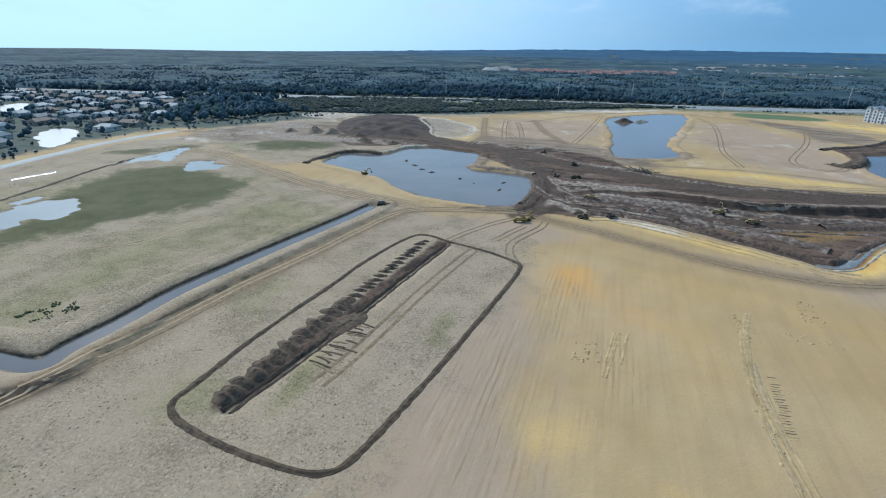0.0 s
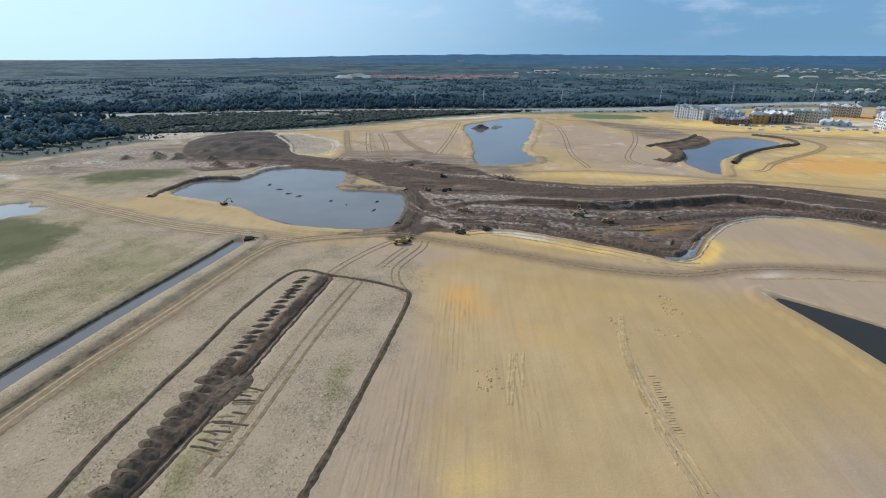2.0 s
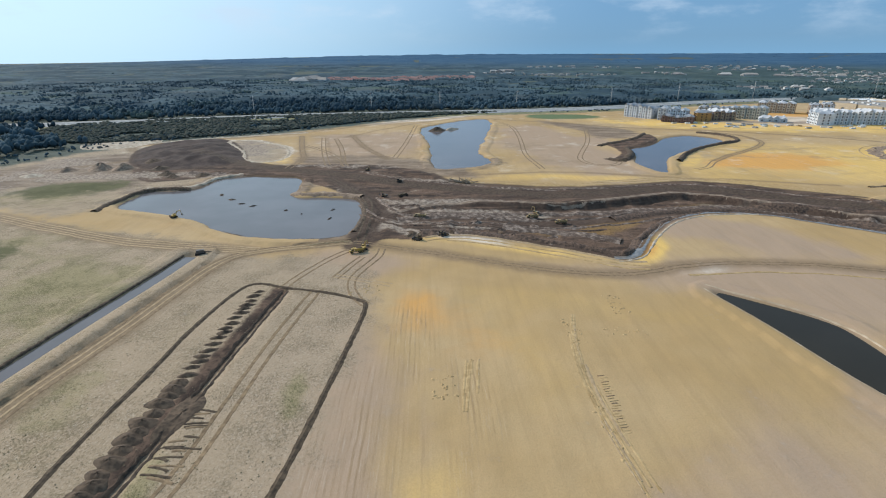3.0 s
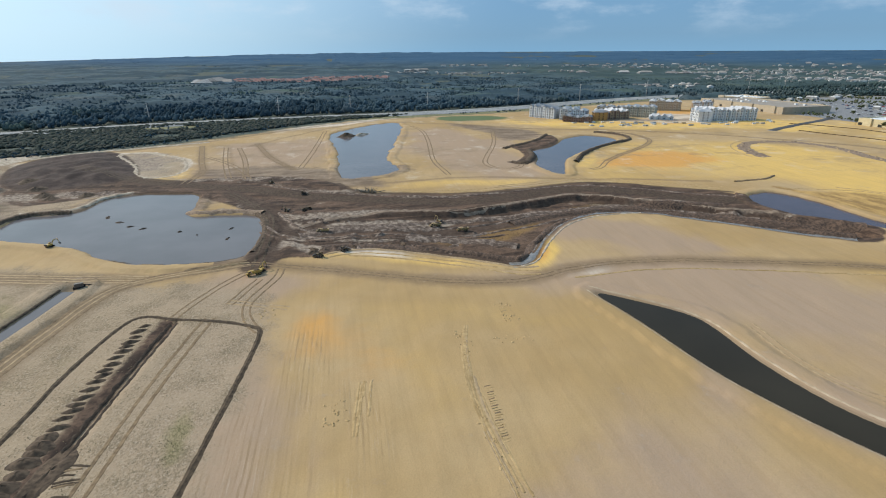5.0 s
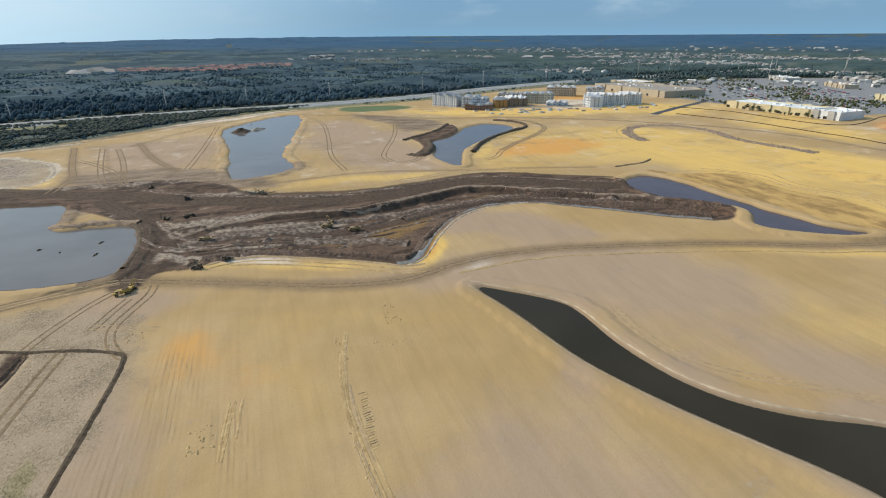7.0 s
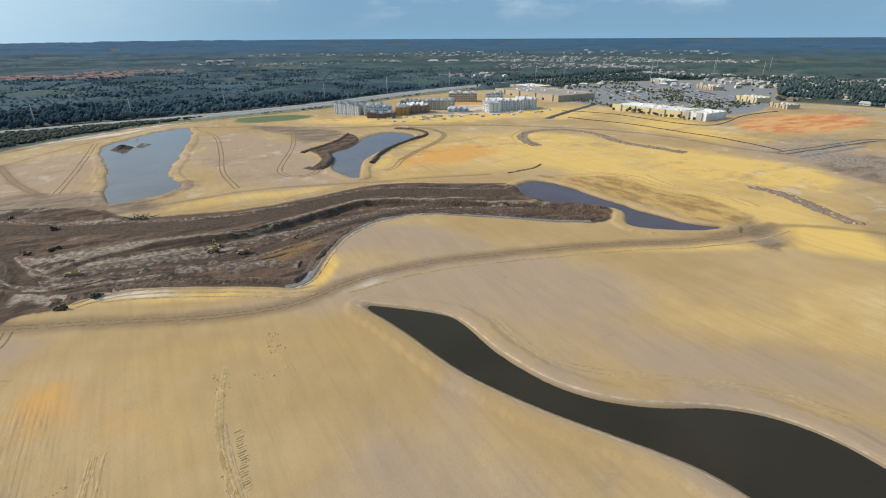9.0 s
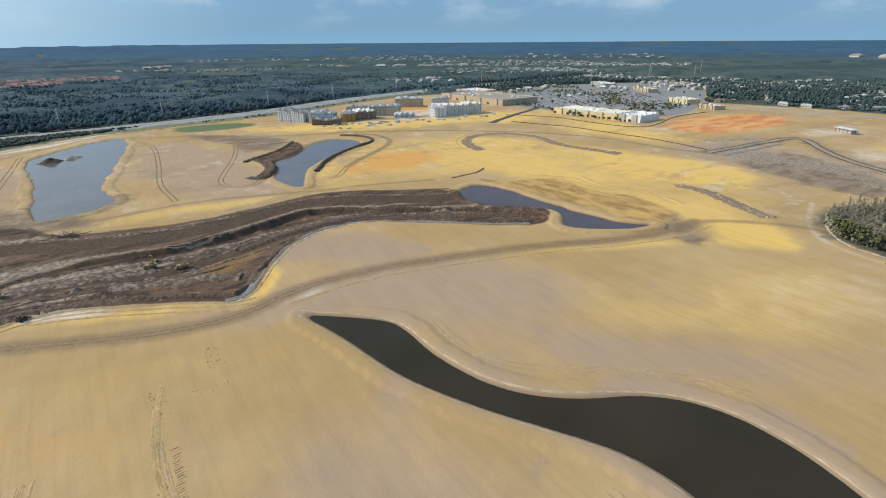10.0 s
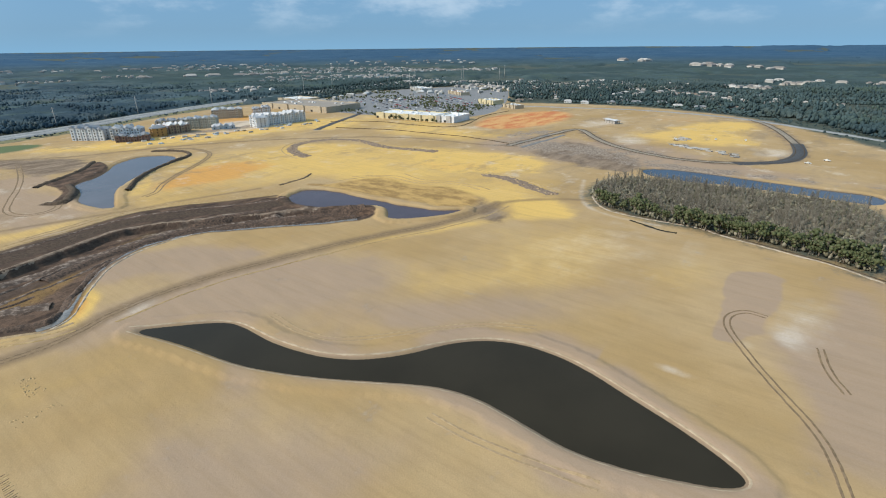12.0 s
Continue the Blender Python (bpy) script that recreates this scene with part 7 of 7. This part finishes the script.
# trees in the parking lot and before the shops
lot_tree = leafy_tree("tree", 6.5, 350, M_LEAF, "round green tree planted beside shops", "tree", "trees round the shops")
first = True
for k in range(95):
    if k < 18:
        x, y = 628 + rng.uniform(-4, 3) + (k > 12) * 6, 392 + 7.5 * k
    else:
        x, y = rng.uniform(690, 1250), rng.uniform(400, 880)
        if field(np.array([x]), np.array([y]), PARKING)[0] < 4:
            continue
    m = on_ground(x, y, rng.uniform(0, 360)) @ Matrix.Scale(rng.uniform(0.55, 1.15), 4)
    if first:
        lot_tree.matrix_basis, first = m, False
    else:
        copy_thing(lot_tree, m).matrix_basis = m


# ---- houses ----
def house(kind, label, group):
    root = thing("house", label, "house", group)
    lx, ly = ((17, 11), (14, 13), (20, 10))[kind]
    bm = bmesh.new()
    box(bm, 0, 0, -0.4, lx, ly, 3.4)
    part("wall", bm, (HOME_A, HOME_B, HOME_C)[kind], root)
    bm = bmesh.new()
    hip(bm, 0, 0, 3.0, lx, ly, 2.6, 0.6, 0.5)
    roof = part("roof", bm, (ROOF_A, ROOF_B, ROOF_C)[kind], root)
    bm = bmesh.new()
    box(bm, lx * 0.3, -ly / 2 - 2.4, -0.4, 6.2, 5.2, 3.0)
    garage = part("garage", bm, (HOME_A, HOME_B, HOME_C)[kind], root)
    bm = bmesh.new()
    hip(bm, lx * 0.3, -ly / 2 - 2.0, 2.6, 6.2, 6.0, 1.9, 0.5, 0.5)
    part("garage_roof", bm, (ROOF_A, ROOF_B, ROOF_C)[kind], garage)
    for side in (-1, 1):
        for u in (-0.3, 0.05):
            opening(HOME_PANE, root, u * lx, side * (ly / 2 + 0.02), 1.6)
        opening(HOME_PANE, root, side * (lx / 2 + 0.02), 0, 1.6, 90)
    return root


HOME_A, HOME_B, HOME_C = plain("cream_house_wall", (0.58, 0.52, 0.42)), plain("white_house_wall", (0.68, 0.67, 0.64)), plain("beige_house_wall", (0.46, 0.40, 0.32))
ROOF_A, ROOF_B, ROOF_C = plain("grey_shingle_roof", (0.25, 0.25, 0.26), 0.9), plain("pale_shingle_roof", (0.50, 0.48, 0.46), 0.9), plain("brown_shingle_roof", (0.26, 0.20, 0.16), 0.9)


def settle(places, label, group):
    kinds = [house(i, label, group) for i in range(3)]
    for k, (x, y, turn) in enumerate(places):
        m = on_ground(x, y, turn)
        if k < 3:
            kinds[k].matrix_basis = m
        else:
            copy_thing(kinds[k % 3], m)


places = []
for row in range(12):
    for col in range(14):
        x, y = -352 - 38 * row + rng.uniform(-6, 6), 215 + 30 * col + 8 * (row % 2) + rng.uniform(-5, 5)
        q = (np.array([x]), np.array([y]))
        if field(*q, HOMES)[0] > 6 and field(*q, LAKE_HOMES)[0] < -9 and field(*q, LAKE_FAR)[0] < -9 and field(*q, HOME_ROAD, 8.0)[0] < -10:
            places.append((x, y, rng.choice((0, 90, 180, 270)) + 8))
settle(places, "single-storey suburban house with hipped roof among trees", "houses of the western suburb")
places = []
for k in range(160):
    x, y = rng.uniform(900, 1300), rng.uniform(60, 760)
    q = (np.array([x]), np.array([y]))
    if field(*q, SITE)[0] < -12 and field(*q, PARKING)[0] < -10 and len(places) < 70 and all((x - a) ** 2 + (y - b) ** 2 > 900 for a, b, _ in places):
        places.append((x, y, rng.choice((0, 90, 180, 270)) + 20))
settle(places, "pale house with hipped roof beyond the earthworks", "houses of the eastern suburb")


# ---- distant towns ----
def far_town(spots, seed, wall, roof, label):
    """Many small hipped buildings far off, in one mesh for the walls and one for the roofs."""
    r = np.random.RandomState(seed)
    wv, wf, rv, rf = [], [], [], []
    for cx, cy, sx, sy, turn, count, size, tall in spots:
        c, s = math.cos(radians(turn)), math.sin(radians(turn))
        for _ in range(count):
            u, v = r.uniform(-sx, sx), r.uniform(-sy, sy)
            x, y = cx + u * c - v * s, cy + u * s + v * c
            lx, ly, h = size * r.uniform(0.6, 1.5), size * r.uniform(0.5, 0.9), tall * r.uniform(0.8, 1.3)
            z = float(height(np.float64(x), np.float64(y))) + max(0.0, float(canopy(np.array([x]), np.array([y]))[0]) - 2.5)
            a = radians(turn + r.choice((0, 90)) + r.uniform(-6, 6))
            ca, sa = math.cos(a), math.sin(a)
            q = [(x + (p * lx * ca - w * ly * sa) / 2, y + (p * lx * sa + w * ly * ca) / 2) for p, w in ((-1, -1), (1, -1), (1, 1), (-1, 1))]
            b = len(wv)
            wv += [(*k, z - 4) for k in q] + [(*k, z + h) for k in q]
            wf += [(b, b + 1, b + 5, b + 4), (b + 1, b + 2, b + 6, b + 5), (b + 2, b + 3, b + 7, b + 6), (b + 3, b, b + 4, b + 7)]
            b = len(rv)
            e = [(x + (k[0] - x) * 1.06, y + (k[1] - y) * 1.06, z + h) for k in q]
            m1, m2 = [((e[i][0] + e[j][0]) / 2 * 0.72 + x * 0.28, (e[i][1] + e[j][1]) / 2 * 0.72 + y * 0.28, z + h + min(lx, ly) * 0.24) for i, j in ((0, 3), (1, 2))]
            rv += e + [m1, m2]
            rf += [(b, b + 1, b + 5, b + 4), (b + 2, b + 3, b + 4, b + 5), (b + 1, b + 2, b + 5, b + 5), (b + 3, b, b + 4, b + 4)]
    tagged(raw_mesh("distant_town", np.array(wv), np.array(wf), wall, False), label, "town", kind="stuff")
    tri = np.array([t for f in rf for t in ((f[0], f[1], f[2]), (f[0], f[2], f[3])) if len(set(t)) == 3])
    tagged(raw_mesh("distant_roofs", np.array(rv), tri, roof, False), label.replace("buildings", "roofs"), "roofs", kind="stuff")


far_town([(-130, 1640, 170, 60, -8, 170, 13, 4), (40, 1760, 140, 70, -10, 120, 13, 4)], 1, HOME_WALLS, RED_ROOF, "distant pale buildings of a red-roofed estate")
far_town([(-330, 1560, 45, 14, -12, 6, 50, 6), (330, 2300, 60, 20, 0, 6, 30, 8), (950, 2600, 420, 90, -25, 40, 18, 5), (1500, 2350, 330, 200, -35, 60, 16, 5), (1640, 1700, 380, 200, -35, 230, 11, 5), (1300, 1300, 260, 120, -35, 150, 11, 5), (600, 2100, 420, 60, -12, 80, 12, 5), (2520, 275, 200, 60, 60, 16, 30, 7), (2900, 800, 120, 30, 60, 5, 40, 7), (1900, 1300, 240, 90, -40, 80, 14, 5), (2300, 1900, 400, 200, -40, 40, 18, 5), (1200, 1800, 300, 16, -30, 14, 34, 5)], 2, TOWN, HOME_ROOFS, "distant pale buildings scattered in woods")
far_town([(1510, 120, 26, 62, -8, 14, 18, 6), (1260, 160, 60, 140, 0, 40, 11, 4), (1420, 400, 120, 160, 0, 90, 12, 4), (1170, 20, 40, 110, 10, 26, 11, 4), (1300, 640, 140, 110, -20, 110, 12, 4), (1700, -80, 160, 40, 80, 24, 16, 4), (1280, 900, 160, 60, -30, 80, 12, 4), (800, 1120, 90, 60, -20, 20, 13, 4)], 3, TOWN, HOME_ROOFS, "pale buildings of a town among trees")


far_town([(980, 740, 190, 34, 28, 18, 12, 3.5), (1150, 640, 150, 60, -30, 30, 10, 3.5), (880, 810, 150, 24, 20, 12, 13, 4)], 4, TOWN, TOWN, "pale low shop buildings around the parking lot")
x, y, nr = scatter(60000, 51, 640, 1500, 0, 80)
keep = (field(x, y, PARKING) > 2) & (grainy(x, y, 90, 52, 3) > 0.1)
x, y = x[keep][:700], y[keep][:700]
rise = nr.uniform(2.0, 4.6, len(x))
v, f = crowns(np.stack([x, y, height(x, y)], 1), rise * 0.42, rise, 53, 1, 0.35)
tagged(raw_mesh("lot_trees", v, f, M_LEAF), "small trees between the rows of a parking lot", "trees", kind="stuff")


# ---- roads beyond, poles, street works ----
def power_pole(x, y, turn, tall):
    root = thing("power_pole", "tall pale transmission pole with short crossarms", "power pole", "transmission poles along the highway")
    root.matrix_basis = on_ground(x, y, turn)
    bm = bmesh.new()
    rod(bm, (0, 0, -1), (0, 0, tall), 0.75, 0.4, 10)
    part("shaft", bm, CONCRETE, root, smooth=True)
    for k in range(3):
        bm = bmesh.new()
        rod(bm, (-3.0, 0, tall - 2 - 5 * k), (3.0, 0, tall - 1.7 - 5 * k), 0.2, None, 6)
        part("crossarm", bm, CONCRETE, root)


for x, y, tall in ((-230, 728, 26), (-72, 762, 27), (28, 778, 27), (146, 796, 27), (307, 838, 28), (450, 905, 30), (620, 960, 32), (898, 1010, 36), (1029, 1050, 40), (1202, 1000, 44), (1245, 933, 44), (1096, 830, 40), (1289, 800, 42), (1400, 740, 42), (1463, 909, 44), (1600, 835, 44)):
    power_pole(x, y, 20, tall)
M_LANE = speckled("worn_highway_asphalt", (0.25, 0.25, 0.25), (0.36, 0.36, 0.35), 0.3, 0.9)
M_STREET = speckled("fresh_asphalt", (0.055, 0.056, 0.060), (0.085, 0.086, 0.09), 0.5, 0.85)
M_STREET_BASE = speckled("dusty_road_base", (0.24, 0.20, 0.155), (0.34, 0.285, 0.215), 0.4, 0.9)
M_STREET_GREY = speckled("dusty_new_asphalt", (0.15, 0.148, 0.145), (0.24, 0.235, 0.225), 0.4, 0.9)
M_VERGE = speckled("dry_grass_verge", (0.13, 0.13, 0.06), (0.22, 0.20, 0.11), 0.2, 0.95)
for off, label in ((-10.5, "grey westbound carriageway of a highway"), (10.5, "grey eastbound carriageway of a highway")):
    strip("highway", HIGHWAY, [(off - 8.5, 0.3), (off - 6.5, 1.4), (off, 1.5), (off + 6.5, 1.4), (off + 8.5, 0.3)], M_LANE, label, "road", 12.0, kind="structure")
strip("highway_verge", HIGHWAY, [(-44, -0.3), (-36, 0.25), (-19.5, 0.35)], M_VERGE, "dry grass verge beside a highway", "verge", 12.0, kind="structure")
strip("road", HOME_ROAD_LONG, [(-5.0, -0.2), (-4.0, 0.15), (4.0, 0.15), (5.0, -0.2)], CONCRETE, "pale road along the edge of the suburb", "road", 6.0, kind="structure")
strip("road", FAR_ROAD, [(-6.0, -0.2), (-5.0, 0.2), (5.0, 0.2), (6.0, -0.2)], M_LANE, "grey road behind the new streets", "road", 8.0, kind="structure")
strip("street", NEW_STREET, [(-3.5, -0.1), (-3.1, 0.12), (3.1, 0.12), (3.5, -0.1)], M_STREET_BASE, "dusty new street base curving through bare ground", "street", 4.0, kind="structure")
for off in (-3.9, 3.9):
    strip("kerb", NEW_STREET, [(off - 0.9, -0.1), (off - 0.5, 0.28), (off + 0.5, 0.28), (off + 0.9, -0.1)], M_RUT_DARK, "dark row of backfilled earth along a new kerb", "kerb", 4.0, kind="structure")
strip("street", NEW_STREET[7:11], [(-6.4, -0.1), (-6.0, 0.2), (6.0, 0.2), (6.4, -0.1)], M_STREET, "fresh black asphalt on the bend of a new street", "street", 4.0, kind="structure")
strip("street", APT_ROAD, [(-4.8, -0.1), (-4.4, 0.12), (4.4, 0.12), (4.8, -0.1)], M_STREET, "fresh asphalt street between building plots", "street", 4.0, kind="structure")
for line in ([(530, 226), (591, 221), (640, 218)], [(528, 210), (585, 206), (632, 204)]):
    strip("street", line, [(-2.8, -0.1), (-2.4, 0.12), (2.4, 0.12), (2.8, -0.1)], M_STREET_GREY, "short piece of dusty grey asphalt street", "street", 4.0, kind="structure")


def fence(points, label):
    """A dark silt fence: cloth between stakes."""
    p = rounded(points, False, 1)
    gap = np.r_[0, np.cumsum(np.linalg.norm(np.diff(p, axis=0), axis=1))]
    root = thing("silt_fence", label, "fence")
    v, f = ribbon(points, [(-0.03, -0.1), (-0.03, 0.7), (0.03, 0.7), (0.03, -0.1)], 4.0)
    cloth = raw_mesh("cloth", v, f, M_RUT_DARK, False)
    cloth.parent = root
    for s in np.arange(0, gap[-1], 12.0):
        x, y = float(np.interp(s, gap, p[:, 0])), float(np.interp(s, gap, p[:, 1]))
        bm = bmesh.new()
        box(bm, x, y, height(x, y) - 0.3, 0.12, 0.12, 1.5)
        part("stake", bm, M_LUMBER, root)


fence([(560, 545), (601, 487), (596, 420), (604, 352), (652, 356), (730, 385), (812, 382)], "dark silt fence along the shops' plot")
fence([(520, 490), (550, 408), (549, 350), (555, 285), (541, 232)], "dark silt fence across yellow sand")
shed = thing("shed", "long open-sided shed with a pale roof on bare ground", "shed")
shed.matrix_basis = on_ground(763, 190, 60)
for u in np.linspace(-11, 11, 5):
    for v in (-4, 4):
        bm = bmesh.new()
        box(bm, u, v, -0.3, 0.35, 0.35, 4.8)
        part("post", bm, M_STEEL, shed)
bm = bmesh.new()
box(bm, 0, 0, 0, 20, 6.5, 3.6)
part("stored_goods", bm, CONCRETE, shed)
bm = bmesh.new()
hip(bm, 0, 0, 4.5, 24, 9, 1.6, 0.4, 0.5)
part("roof", bm, SHINGLE_PALE, shed)
for k in range(54):
    s = rng.random()
    x, y = 632 - 32 * s + rng.gauss(0, 5), 78 - 72 * s + rng.gauss(0, 4)
    if k > 40:
        x, y = 675 + rng.gauss(0, 9), 78 + rng.gauss(0, 4)
    if field(np.array([x]), np.array([y]), NEW_STREET, 9.0)[0] > -4:
        continue
    root = thing("pipe_stack", "stack of pale drain pipes on bare ground", "pipes", "stacks of pipes on the street works")
    root.matrix_basis = on_ground(x, y, rng.uniform(60, 130))
    for i in range(3):
        bm = bmesh.new()
        r = rng.uniform(0.3, 0.55)
        rod(bm, (-2.6, (i - 1) * 1.7, r), (2.6, (i - 1) * 1.7, r), r, None, 10)
        part("pipe", bm, CONCRETE if rng.random() < 0.7 else M_STEEL, root)
for x, y, turn in ((669, 84, 30), (700, 16, 10), (598, -46, 80), (690, 45, 0), (622, -60, 70)):
    pickup(x, y, turn, "white service truck parked on the street works")
